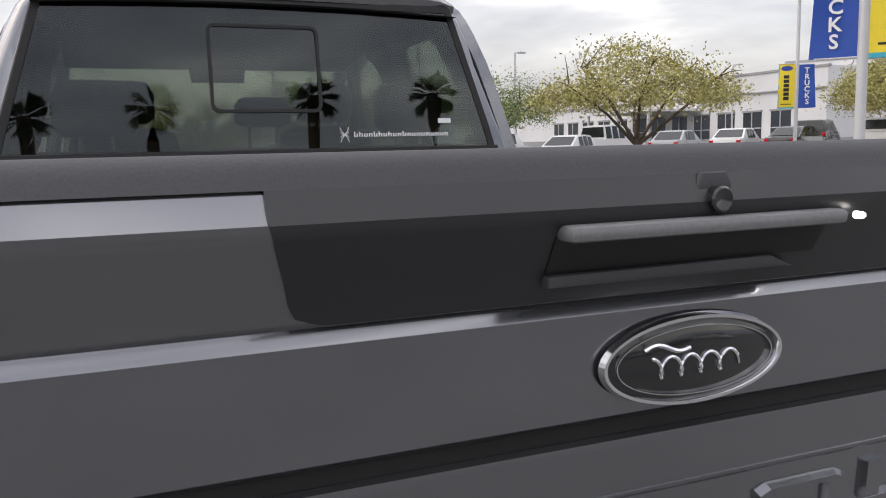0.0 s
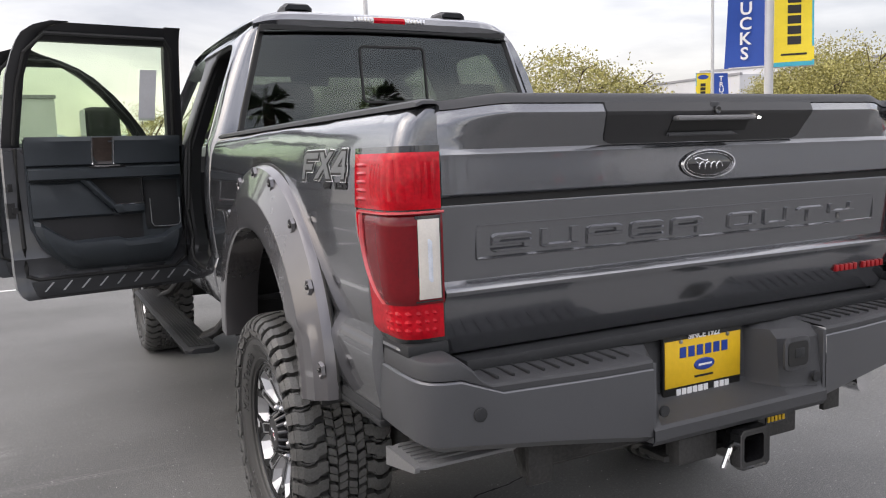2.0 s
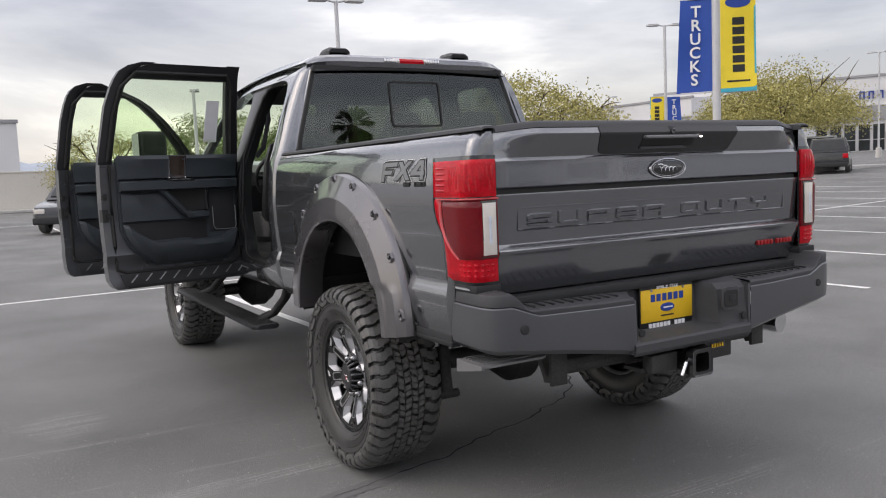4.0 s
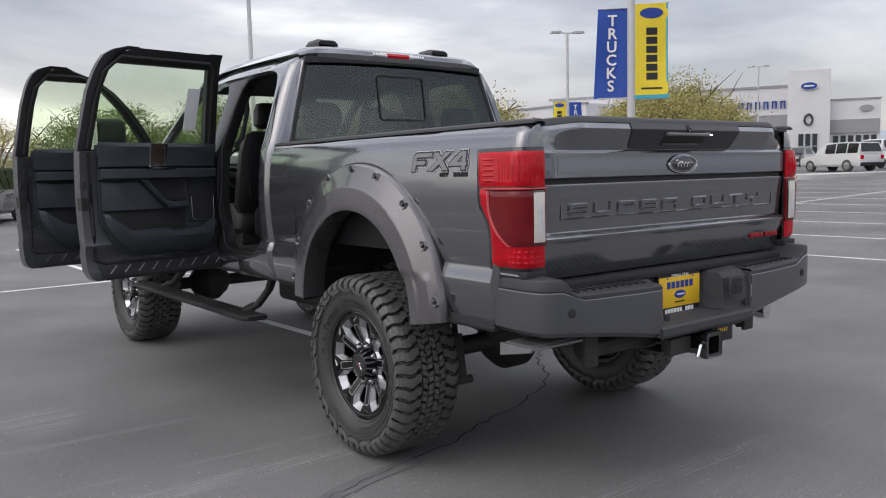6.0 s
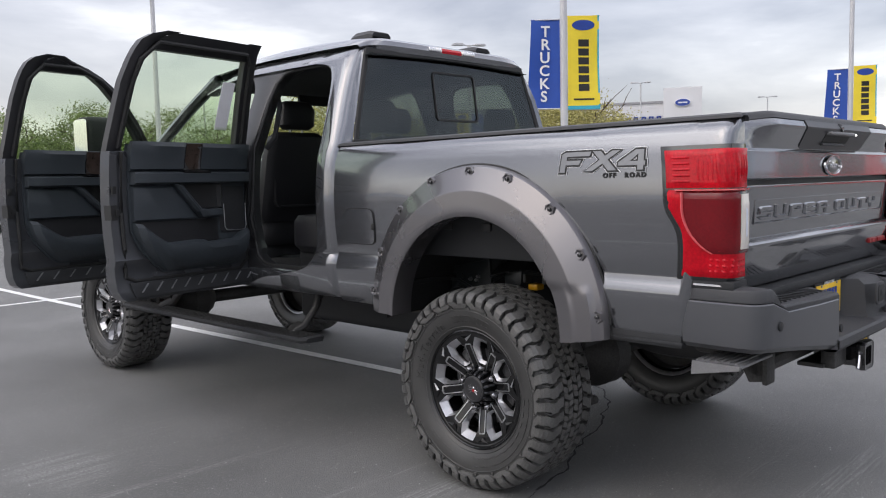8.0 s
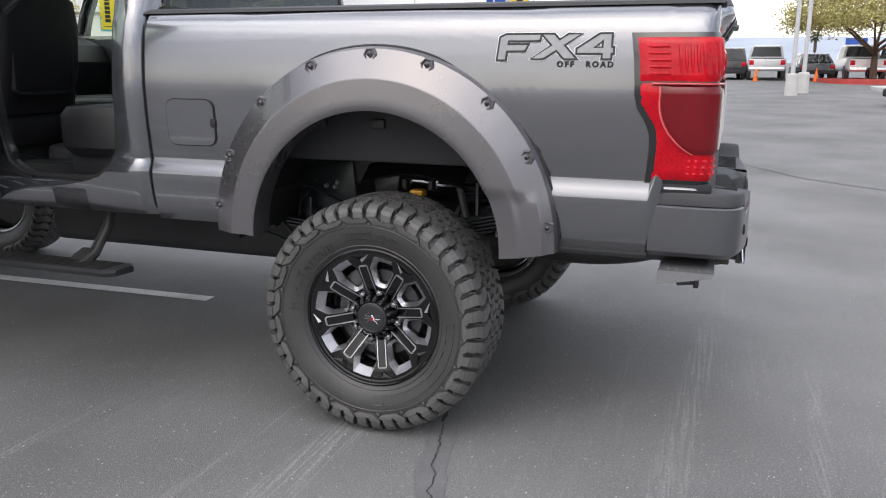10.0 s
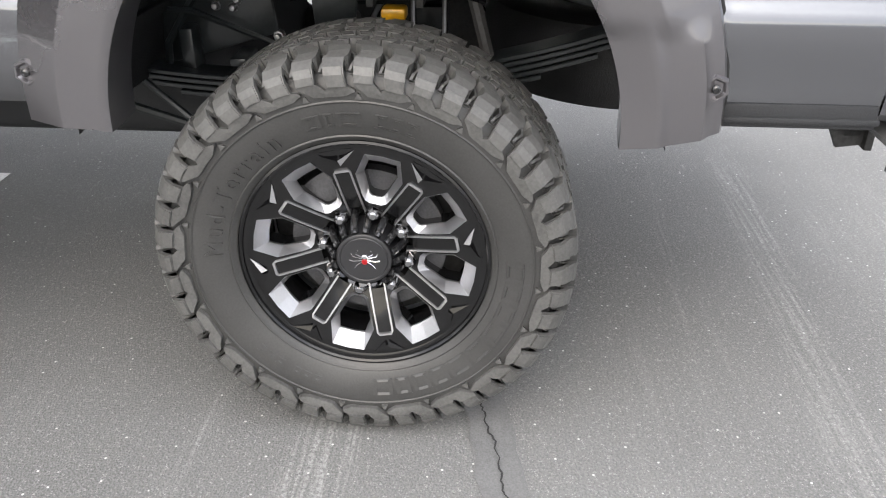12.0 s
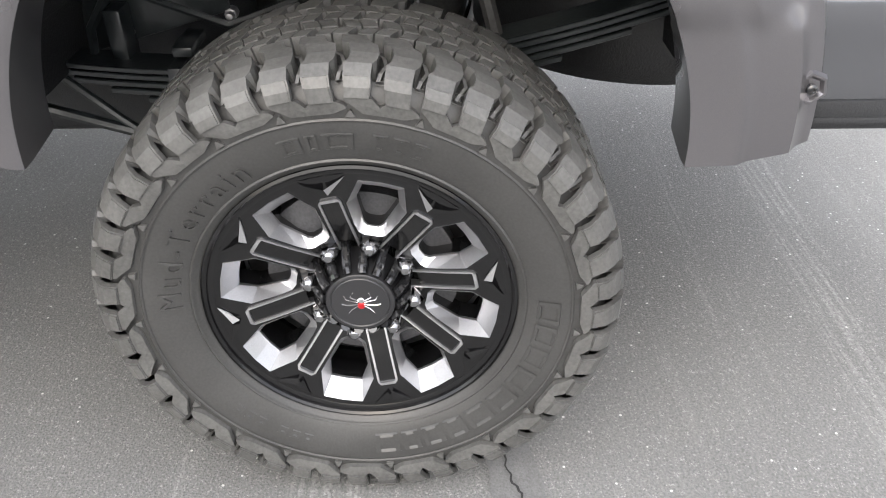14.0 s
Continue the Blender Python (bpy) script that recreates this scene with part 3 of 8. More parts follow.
def gate_y(x, z):
    lip = smooth01((0.880 - abs(x)) / 0.19)
    edge = 0.004 * smooth01((abs(x) - 0.84) / 0.046)
    prof = [(1.00, -0.010), (1.03, -0.022), (1.10, -0.046), (1.152, -0.060), (1.160, -0.066), (1.172, -0.069), (1.186, -0.050), (1.194, -0.040), (1.30, -0.0475), (1.382, -0.0535),
            (1.3885, -0.0530), (1.3895, -0.036), (1.404, -0.034), (1.409, -0.053), (1.416, -0.0596), (1.50, -0.0592), (1.514, -0.0596), (1.521, -0.055), (1.527, -0.050), (1.545, -0.047 - 0.0144 * lip),
            (1.555, -0.046 - 0.023 * lip), (1.565, -0.044 - 0.0326 * lip), (1.575, -0.042 - 0.042 * lip), (1.583, -0.040 - 0.050 * lip), (1.590, -0.037 - 0.0585 * lip), (1.597, -0.034 - 0.063 * lip),
            (1.607, -0.030 - 0.061 * lip), (1.617, -0.025 - 0.060 * lip), (1.632, -0.013 - 0.062 * lip), (1.640, -0.006 - 0.050 * lip)]
    return lerp(prof, z) + edge


def gate_z(x, z):
    """The top of the gate is crowned: above the crease it stretches upward to the middle."""
    return z + (0.012 + 0.018 * smooth01((0.885 - abs(x)) / 0.19)) * max(0.0, (z - 1.530) / 0.11)


def gate_zone(bm, x0, x1, zs, lift=0.0, n=40, deep=0.05):
    xs = [x0 + (x1 - x0) * i / n for i in range(n + 1)]
    front = [[(x, gate_y(x, z) - lift, gate_z(x, z)) for x in xs] for z in zs]
    back = [[(x, deep, gate_z(x, z)) for x in xs] for z in zs]
    slab(bm, front, back)


GATE_Z = [1.00, 1.02, 1.05, 1.09, 1.13, 1.150, 1.158, 1.164, 1.170, 1.178, 1.186, 1.194, 1.22, 1.26, 1.30, 1.34, 1.376, 1.382, 1.3885, 1.3895, 1.404, 1.409, 1.416, 1.45, 1.49, 1.508, 1.514, 1.521, 1.527,
          1.536, 1.545, 1.550, 1.555, 1.560, 1.565, 1.570, 1.575, 1.579, 1.583, 1.587, 1.590, 1.594, 1.597, 1.602, 1.607, 1.612, 1.620]
bm = bmesh.new()
gate_zone(bm, -GATE_HALF, GATE_HALF, GATE_Z, n=64)
part("gate_skin", bm, PAINT, gate)
bm = bmesh.new()
box(bm, -0.878, 0.878, -0.040, -0.030, 1.3895, 1.4065)
part("gap_strip", bm, SEAL, gate)
bm = bmesh.new()
gate_zone(bm, -GATE_HALF - 0.002, GATE_HALF + 0.002, [1.6165, 1.618, 1.621, 1.625, 1.630, 1.634, 1.637], 0.004, n=64)
part("gate_top_moulding", bm, GREYPLASTIC, gate, "matt dark grey moulding along the tailgate's top")
# spoiler panel in the middle, with slanted ends
bm = bmesh.new()
rows, back = [], []
for z in (1.529, 1.532, 1.536, 1.545, 1.555, 1.565, 1.570, 1.575, 1.579, 1.583, 1.587, 1.590, 1.594, 1.597, 1.602, 1.607, 1.6165):
    half = 0.385 + 0.02 * smooth01((z - 1.53) / 0.08)
    half -= 0.03 * max(0.0, (1.540 - z) / 0.011) ** 2
    xs = [-half + 2 * half * i / 32 for i in range(33)]
    rows.append([(x, gate_y(x, z) - 0.004, gate_z(x, z)) for x in xs])
    back.append([(x, 0.0, gate_z(x, z)) for x in xs])
slab(bm, rows, back)
part("spoiler_panel", bm, SATINBLACK, gate, "satin black panel round the handle")
# handle, its pocket, camera and key light
handle = new("gate_handle")
handle.parent = gate
bm = bmesh.new()
box(bm, -0.165, 0.138, -0.116, -0.070, 1.588, 1.602, 0.005)
part("lever", bm, STEPMETAL, handle, "lighter grey handle lever")
# flat black slab on the panel paints the shadow under the lever
bm = bmesh.new()
slab(bm, [[(x, gate_y(0, z) - 0.006, gate_z(0, z)) for x in (-0.166, 0.138)] for z in (1.552, 1.565, 1.578)], [[(x, gate_y(0, z) + 0.01, gate_z(0, z)) for x in (-0.166, 0.138)] for z in (1.552, 1.565, 1.578)])
part("pocket", bm, SEAL, handle)
bm = bmesh.new()
prism(bm, [(-0.166, -0.066, 1.545), (0.11, -0.066, 1.545), (0.08, -0.066, 1.558), (-0.166, -0.066, 1.556)], (0, -0.012, 0), 0.003)
part("pocket_lip", bm, GREYPLASTIC, handle)
camera_pod = new("reversing_camera")
camera_pod.parent = gate
bm = bmesh.new()
prism(bm, [(-0.030, -0.080, 1.618), (0.020, -0.080, 1.618), (0.009, -0.080, 1.641), (-0.019, -0.080, 1.641)], (0, -0.016, 0), 0.003)
part("pod", bm, GREYPLASTIC, camera_pod)
bm = bmesh.new()
lathe(bm, [(0.0, 0.012), (-0.012, 0.012), (-0.014, 0.010), (-0.012, 0.0)], 16, (-0.005, -0.094, 1.617), "y")
part("lens", bm, GLOSSBLACK, camera_pod)
KEYLIGHT = bpy.data.materials.new("lit_led")
KEYLIGHT.use_nodes = True
KEYLIGHT.node_tree.nodes["Principled BSDF"].inputs["Emission Color"].default_value = (1, 0.95, 0.88, 1)
KEYLIGHT.node_tree.nodes["Principled BSDF"].inputs["Emission Strength"].default_value = 5.0
bm = bmesh.new()
lathe(bm, [(0.0, 0.0036), (-0.008, 0.0036), (-0.011, 0.002), (-0.012, 0.0)], 16, (0.163, -0.100, 1.594), "y")
part("led", bm, KEYLIGHT, gate, "small lit white lamp")
# oval badge: a plain black plate in a silver ring with a pale flourish
badge = new("oval_badge")
badge.parent = gate
tagged(badge, "black oval badge with silver rim")


def oval(bm, rx, rz, y0, y1, n=48, cx=0.0, cz=1.462):
    rows = []
    for k in range(n):
        c, s = math.cos(2 * math.pi * k / n), math.sin(2 * math.pi * k / n)
        rows.append([(cx + rx * c, y0, cz + rz * s), (cx + rx * c * 0.985, y1, cz + rz * s * 0.97), (cx + rx * c * 0.93, y1 - 0.002, cz + rz * s * 0.88), (cx, y1 - 0.002, cz)])
    grid(bm, rows, close_u=True)


def oval_ring(bm, rx, rz, w, y, n=56, cz=1.462):
    rows = []
    for k in range(n):
        c, s = math.cos(2 * math.pi * k / n), math.sin(2 * math.pi * k / n)
        rows.append([(rx * c, y + 0.004, cz + rz * s), ((rx - w * 0.3) * c, y - 0.003, cz + (rz - w * 0.3) * s), ((rx - w * 0.7) * c, y - 0.003, cz + (rz - w * 0.7) * s), ((rx - w) * c, y + 0.003, cz + (rz - w) * s)])
    grid(bm, rows, close_u=True)


bm = bmesh.new()
oval(bm, 0.103, 0.042, -0.056, -0.066)
part("plate", bm, GLOSSBLACK, badge)
bm = bmesh.new()
oval_ring(bm, 0.107, 0.045, 0.008, -0.068)
oval_ring(bm, 0.092, 0.034, 0.0022, -0.068)
part("rim", bm, CHROME, badge)
bm = bmesh.new()
tube(bm, [(-0.052 + 0.0012 * k + 0.0055 * math.sin(k * 0.33), -0.069, 1.458 + 0.0095 * math.cos(k * 0.33)) for k in range(84)], 0.0019, 6)
tube(bm, [(-0.060 + 0.004 * k, -0.069, 1.476 + 0.004 * math.sin(k * 0.45)) for k in range(14)], 0.0024, 6)
part("flourish", bm, CHROME, badge, "pale flourish on the badge")
# recess with stamped block shapes
recess = new("stamped_recess")
recess.parent = gate
bm = bmesh.new()
for z in (1.247, 1.330):
    rows = []
    for x in (-0.785, 0.785):
        y = gate_y(0, z)
        rows.append([(x, y + 0.001, z - 0.005), (x, y - 0.006 if z < 1.3 else y - 0.001, z - 0.001), (x, y - 0.002, z + 0.003), (x, y + 0.001, z + 0.004)])
    grid(bm, rows)
for x in (-0.785, 0.785):
    box(bm, x - 0.003, x + 0.003, gate_y(0, 1.3) - 0.002, -0.03, 1.247, 1.33)
part("recess_edge", bm, PAINT, recess)


def block_shape(bm, x, w, kind):
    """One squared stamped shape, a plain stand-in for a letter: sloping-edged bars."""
    z0, z1, t = 1.258, 1.310, 0.0145

    def bar(pts, upright=False):
        a = [bm.verts.new((px, gate_y(0, pz) + 0.001, pz)) for px, pz in pts]
        cx, cz = sum(p[0] for p in pts) / len(pts), sum(p[1] for p in pts) / len(pts)
        up, down, high = (0.0, 0.0, 0.0074) if upright else (0.0025, 0.0055, 0.008)
        b = [bm.verts.new((px + (0.0025 if px < cx else -0.0025), gate_y(0, pz) - high, pz + (up if pz < cz else -down))) for px, pz in pts]
        bm.faces.new(b)
        for i in range(len(a)):
            j = (i + 1) % len(a)
            bm.faces.new([a[i], a[j], b[j], b[i]])

    if "t" in kind:
        bar([(x, z1 - t), (x + w, z1 - t), (x + w, z1 - 0.006), (x + w - 0.014, z1), (x + 0.014, z1), (x, z1 - 0.006)])
    if "m" in kind:
        bar([(x, 1.284 - t / 2), (x + w, 1.284 - t / 2), (x + w, 1.284 + t / 2), (x, 1.284 + t / 2)])
    if "b" in kind:
        bar([(x, z0 + 0.006), (x + 0.014, z0), (x + w - 0.014, z0), (x + w, z0 + 0.006), (x + w, z0 + t), (x, z0 + t)])
    lo, hi = z0 + (t - 0.004 if "b" in kind else 0), z1 - (t - 0.004 if "t" in kind else 0)
    halves = {"u": (1.284 + (t / 2 - 0.004 if "m" in kind else 0), hi), "d": (lo, 1.284 - (t / 2 - 0.004 if "m" in kind else 0))}
    for side, at in (("l", x + 0.001), ("r", x + w - 0.027)):
        for half in ("u", "d"):
            if side + half in kind:
                q0, q1 = halves[half]
                bar([(at, q0), (at + 0.026, q0), (at + 0.026, q1), (at, q1)], True)
    if "c" in kind:
        bar([(x + w / 2 - 0.014, lo), (x + w / 2 + 0.014, lo), (x + w / 2 + 0.014, hi if "t" in kind else 1.284), (x + w / 2 - 0.014, hi if "t" in kind else 1.284)], True)


x = -0.745
for kind in (("t", "m", "b", "lu", "rd"), ("b", "lu", "ld", "ru", "rd"), ("t", "m", "lu", "ld", "ru"), ("t", "m", "b", "lu", "ld"), ("t", "m", "lu", "ld", "ru", "rd"), None,
             ("t", "b", "lu", "ld", "ru", "rd"), ("b", "lu", "ld", "ru", "rd"), ("t", "c"), ("m", "lu", "ru", "c")):
    if kind is None:
        x += 0.075
        continue
    bm = bmesh.new()
    block_shape(bm, x, 0.125, kind)
    part("stamped_shape", bm, PAINT, recess, smooth=False)
    x += 0.153
# small red lettering, too small to keep: plain bars
for i in range(11):
    if i != 5:
        bm = bmesh.new()
        box(bm, 0.598 + i * 0.023, 0.614 + i * 0.023, -0.052, -0.036, 1.078, 1.100, 0.002)
        part("red_bar", bm, REDPRINT, gate)

# ---- rear bumper ----
bumper = new("rear_bumper")
bumper.parent = truck
bumper.location.y = 0.018
tagged(bumper, "charcoal rear bumper with black step pads and hitch")
B_PATH = [(-0.998, 0.184), (-1.002, 0.10), (-1.004, 0.03), (-1.003, -0.03), (-0.996, -0.066), (-0.982, -0.092), (-0.955, -0.110), (-0.91, -0.121), (-0.80, -0.133), (-0.65, -0.145), (-0.50, -0.153), (-0.345, -0.158)]


def bumper_wing(bm, levels):
    rows = []
    n = len(B_PATH)
    for i, (x, y) in enumerate(B_PATH):
        a, b = Vector(B_PATH[max(0, i - 1)]), Vector(B_PATH[min(n - 1, i + 1)])
        d = (b - a).normalized()
        inward = Vector((abs(d.y), abs(d.x)))
        u = i / (n - 1)
        rows.append([(x + inward.x * ins, y + inward.y * ins, zf(u, x)) for zf, ins in levels])
    grid(bm, rows)


def wing_bottom(u, x):
    return lerp([(-1.01, 0.795), (-0.9, 0.790), (-0.6, 0.755), (-0.345, 0.715)], x)


def wing_top(u, x):
    return pad_z(x) - 0.002


def fascia(bm):
    bumper_wing(bm, [(lambda u, x: wing_bottom(u, x) + 0.01, 0.10), (wing_bottom, 0.03), (lambda u, x: wing_bottom(u, x) + 0.02, 0.004), (lambda u, x: wing_bottom(u, x) + 0.05, 0.0),
                     (lambda u, x: min(0.968, wing_top(u, x) - 0.028), 0.0), (lambda u, x: min(0.974, wing_top(u, x) - 0.022), 0.006), (lambda u, x: min(0.974, wing_top(u, x) - 0.022), 0.03)])


def pad_z(x):
    """Height of the bumper's top: a raised block at the corner, a low step pad inboard."""
    return 1.024 - 0.066 * smooth01((x + 0.915) / 0.085) - 0.006 * smooth01((x + 0.80) / 0.4)


def top_cap(bm):
    rows = []
    n = len(B_PATH)
    for i, (x, y) in enumerate(B_PATH):
        a, b = Vector(B_PATH[max(0, i - 1)]), Vector(B_PATH[min(n - 1, i + 1)])
        d = (b - a).normalized()
        inx, iny = abs(d.y), abs(d.x)
        low = min(0.976, pad_z(x) - 0.026)
        row = [(x + inx * 0.02, y + iny * 0.02, low), (x + inx * 0.003, y + iny * 0.003, low + 0.001), (x + inx * 0.002, y + iny * 0.002, pad_z(x) - 0.010), (x + inx * 0.006, y + iny * 0.006, pad_z(x) - 0.003), (x + inx * 0.014, y + iny * 0.014, pad_z(x))]
        ex, ey = (max(x, -0.885), 0.06) if y < 0.0 else (-0.885, max(y, 0.06))
        for t in (0.12, 0.3, 0.5, 0.7, 0.85, 1.0):
            px, py = row[4][0] + (ex - row[4][0]) * t, row[4][1] + (ey - row[4][1]) * t
            row.append((px, py, pad_z(px) + 0.010 * t))
        rows.append(row)
    dense = [rows[0]]
    for p, q in zip(rows, rows[1:]):
        k = 4 if abs(q[4][0] - p[4][0]) > 0.03 else 1
        dense += [[tuple(Vector(u).lerp(Vector(v), j / k)) for u, v in zip(p, q)] for j in range(1, k + 1)]
    for row in dense:
        for j in range(2, len(row)):
            px, py, pz = row[j]
            row[j] = (px, py, pad_z(px) + (-0.010, -0.003, 0.0, 0.0012, 0.003, 0.005, 0.007, 0.0085, 0.010)[j - 2])
    grid(bm, dense)


both_sides("fascia", fascia, BUMPER, bumper, "grey painted bumper wing")
both_sides("top_cap", top_cap, GREYPLASTIC, bumper, "dark grey plastic bumper top")
for i in range(10):
    px = -0.80 + i * 0.046
    both_sides("pad_rib", lambda bm: box(bm, px - 0.0035, px + 0.0035, -0.105, -0.005, pad_z(px) + 0.001, pad_z(px) + 0.0085, 0.001), BLACKPLASTIC, bumper)


def wing_end(bm):
    prism(bm, [(-0.345, -0.156, 0.715), (-0.345, -0.156, 0.940), (-0.36, -0.03, 0.955), (-0.36, 0.0, 0.715)], (0.012, 0, 0), 0.004)


both_sides("wing_end", wing_end, BUMPER, bumper)
# centre section: sloping sides, a deep recess for the plate, shelf
bm = bmesh.new()
rows = []
for x, top, m in ((-0.345, 0.945, 0.0), (-0.315, 0.940, 0.04), (-0.228, 0.935, 0.96), (-0.215, 0.935, 1.0), (0.160, 0.935, 1.0), (0.172, 0.935, 0.96), (0.205, 0.938, 0.30), (0.315, 0.940, 0.02), (0.345, 0.945, 0.0)):
    rows.append([(x, -0.10, 0.700), (x, -0.150, 0.706), (x, -0.162, 0.722), (x, -0.162, 0.752), (x, -0.154, 0.762),
                 (x, -0.152 + 0.14 * m, 0.772), (x, -0.150 + 0.160 * m, 0.785), (x, -0.135 + 0.150 * m, top - 0.02), (x, -0.10 + 0.12 * m, top + 0.005), (x, 0.02, top + 0.02)])
grid(bm, rows)
part("centre_section", bm, GREYPLASTIC, bumper, "dark grey plate recess")
bm = bmesh.new()
box(bm, -0.84, 0.84, -0.02, 0.08, 0.955, 0.992, 0.008)
part("gap_filler", bm, BLACKPLASTIC, bumper)


def sensor(bm):
    lathe(bm, [(0.0, 0.018), (-0.006, 0.018), (-0.008, 0.014), (-0.007, 0.0)], 16, (-0.865, -0.124, 0.885), "y")


both_sides("parking_sensor", sensor, BLACKPLASTIC, bumper)
for sx in (-0.305, 0.305):
    bm = bmesh.new()
    lathe(bm, [(0.0, 0.016), (-0.008, 0.016), (-0.009, 0.012), (-0.007, 0.0)], 16, (sx, -0.150, 0.80), "y")
    part("parking_sensor", bm, BLACKPLASTIC, bumper)
socket = new("trailer_socket")
socket.parent = bumper
bm = bmesh.new()
prism(bm, [(x, -0.148, z) for x, z in rounded(0.165, 0.275, 0.835, 0.935, 0.02)], (0, -0.008, 0), 0.003)
part("bezel", bm, GREYPLASTIC, socket)
bm = bmesh.new()
prism(bm, [(x, -0.156, z) for x, z in rounded(0.178, 0.262, 0.848, 0.922, 0.014)], (0, -0.003, 0))
part("well", bm, SEAL, socket)
bm = bmesh.new()
box(bm, 0.205, 0.245, -0.161, -0.156, 0.872, 0.902, 0.002)
part("cover", bm, BLACKPLASTIC, socket)
# dealer plate: yellow sheet in a black frame
plate = new("dealer_plate")
plate.parent = bumper
plate.location.x, plate.location.y = -0.008, 0.046
tagged(plate, "yellow dealer plate in a black frame")
bm = bmesh.new()
box(bm, -0.165, 0.152, -0.052, -0.040, 0.768, 0.958, 0.004)
part("plate_frame", bm, BLACKPRINT, plate)
bm = bmesh.new()
box(bm, -0.160, 0.147, -0.0555, -0.050, 0.800, 0.942, 0.001)
part("sheet", bm, YELLOW, plate)
writing("frame_words", "SINCE 1922", 0.026, pose(-0.006, -0.056, 0.9500, 90, 0, 0), WHITE, plate, depth=0.001, bold=0.0006)
for i in range(6):
    bm = bmesh.new()
    box(bm, -0.104 + i * 0.034, -0.080 + i * 0.034, -0.0575, -0.055, 0.888, 0.920)
    part("print_bar", bm, BLUEPRINT, plate)
for i in range(10):
    if i != 6:
        bm = bmesh.new()
        box(bm, -0.115 + i * 0.022, -0.098 + i * 0.022, -0.0545, -0.052, 0.773, 0.793)
        part("print_bar", bm, WHITE, plate)
bm = bmesh.new()
oval(bm, 0.042, 0.019, -0.055, -0.0575, 32, -0.006, 0.858)
part("blue_oval", bm, BLUEPRINT, plate)
bm = bmesh.new()
box(bm, -0.032, 0.022, -0.0605, -0.058, 0.855, 0.861)
part("print_bar", bm, WHITE, plate)
bm = bmesh.new()
box(bm, -0.045, 0.030, -0.0575, -0.055, 0.820, 0.826)
part("print_bar", bm, BLACKPRINT, plate)
for sx in (-0.10, 0.09):
    bm = bmesh.new()
    lathe(bm, [(0.0, 0.007), (-0.004, 0.006), (-0.005, 0.0)], 12, (sx, -0.055, 0.938), "y")
    part("screw", bm, STEEL, plate)
# hitch receiver, chains' loop, pin
hitch = new("hitch_receiver")
hitch.parent = bumper
bm = bmesh.new()
tube(bm, [(-0.62, 0.06, 0.67), (0.62, 0.06, 0.67)], 0.042, 10)
part("cross_tube", bm, CHASSIS, hitch)
bm = bmesh.new()
rows = []
for y, o in ((-0.165, 0.052), (-0.168, 0.060), (-0.150, 0.062), (-0.13, 0.060), (-0.125, 0.048), (0.05, 0.048)):
    rows.append([(0.03 + o * sx, y, 0.632 + o * sz) for sx, sz in ((-1, -0.8), (-0.8, -1), (0.8, -1), (1, -0.8), (1, 0.8), (0.8, 1), (-0.8, 1), (-1, 0.8))])
grid(bm, rows, close_v=True)
inner = []
for y, o in ((-0.165, 0.052), (-0.164, 0.040), (-0.02, 0.038)):
    inner.append([(0.03 + o * sx, y, 0.632 + o * sz) for sx, sz in ((-1, -0.8), (-0.8, -1), (0.8, -1), (1, -0.8), (1, 0.8), (0.8, 1), (-0.8, 1), (-1, 0.8))])
grid(bm, inner, close_v=True)
part("receiver_tube", bm, GLOSSBLACK, hitch)
bm = bmesh.new()
box(bm, -0.22, 0.30, -0.06, 0.05, 0.602, 0.620, 0.004)
box(bm, -0.20, -0.05, -0.10, -0.04, 0.60, 0.68, 0.008)
box(bm, 0.13, 0.30, -0.09, -0.03, 0.61, 0.69, 0.008)
part("chain_plate", bm, CHASSIS, hitch)
bm = bmesh.new()
tube(bm, [(-0.085, -0.155, 0.590), (-0.055, -0.150, 0.640), (-0.035, -0.14, 0.650), (0.0, -0.12, 0.640)], 0.0085, 8)
part("hitch_pin", bm, CHROME, hitch, "bent chrome hitch pin")
bm = bmesh.new()
box(bm, 0.16, 0.25, -0.094, -0.088, 0.655, 0.685)
part("sticker", bm, GLOSSBLACK, hitch)
for i in range(5):
    bm = bmesh.new()
    box(bm, 0.165 + i * 0.016, 0.174 + i * 0.016, -0.097, -0.094, 0.662, 0.678)
    part("print_bar", bm, YELLOW, hitch)


def bracket(bm):
    prism(bm, [(-0.62, 0.02, 0.78), (-0.62, 0.02, 0.61), (-0.62, 0.09, 0.60), (-0.62, 0.13, 0.68), (-0.62, 0.16, 0.80)], (0.012, 0, 0))
    box(bm, -0.64, -0.56, 0.01, 0.03, 0.60, 0.76, 0.004)


both_sides("hitch_bracket", bracket, CHASSIS, hitch)


def corner_step(bm):
    rows = []
    for x in (-1.0, -0.97, -0.72, -0.70):
        e = 0.012 if x in (-1.0, -0.70) else 0.0
        rows.append([(x, -0.035 + e, 0.737), (x, -0.042 + e, 0.740), (x, -0.042 + e, 0.748), (x, -0.030, 0.752), (x, 0.13, 0.754 - e * 0.3), (x, 0.142 - e, 0.750), (x, 0.142 - e, 0.740)])
    grid(bm, rows, close_v=True)


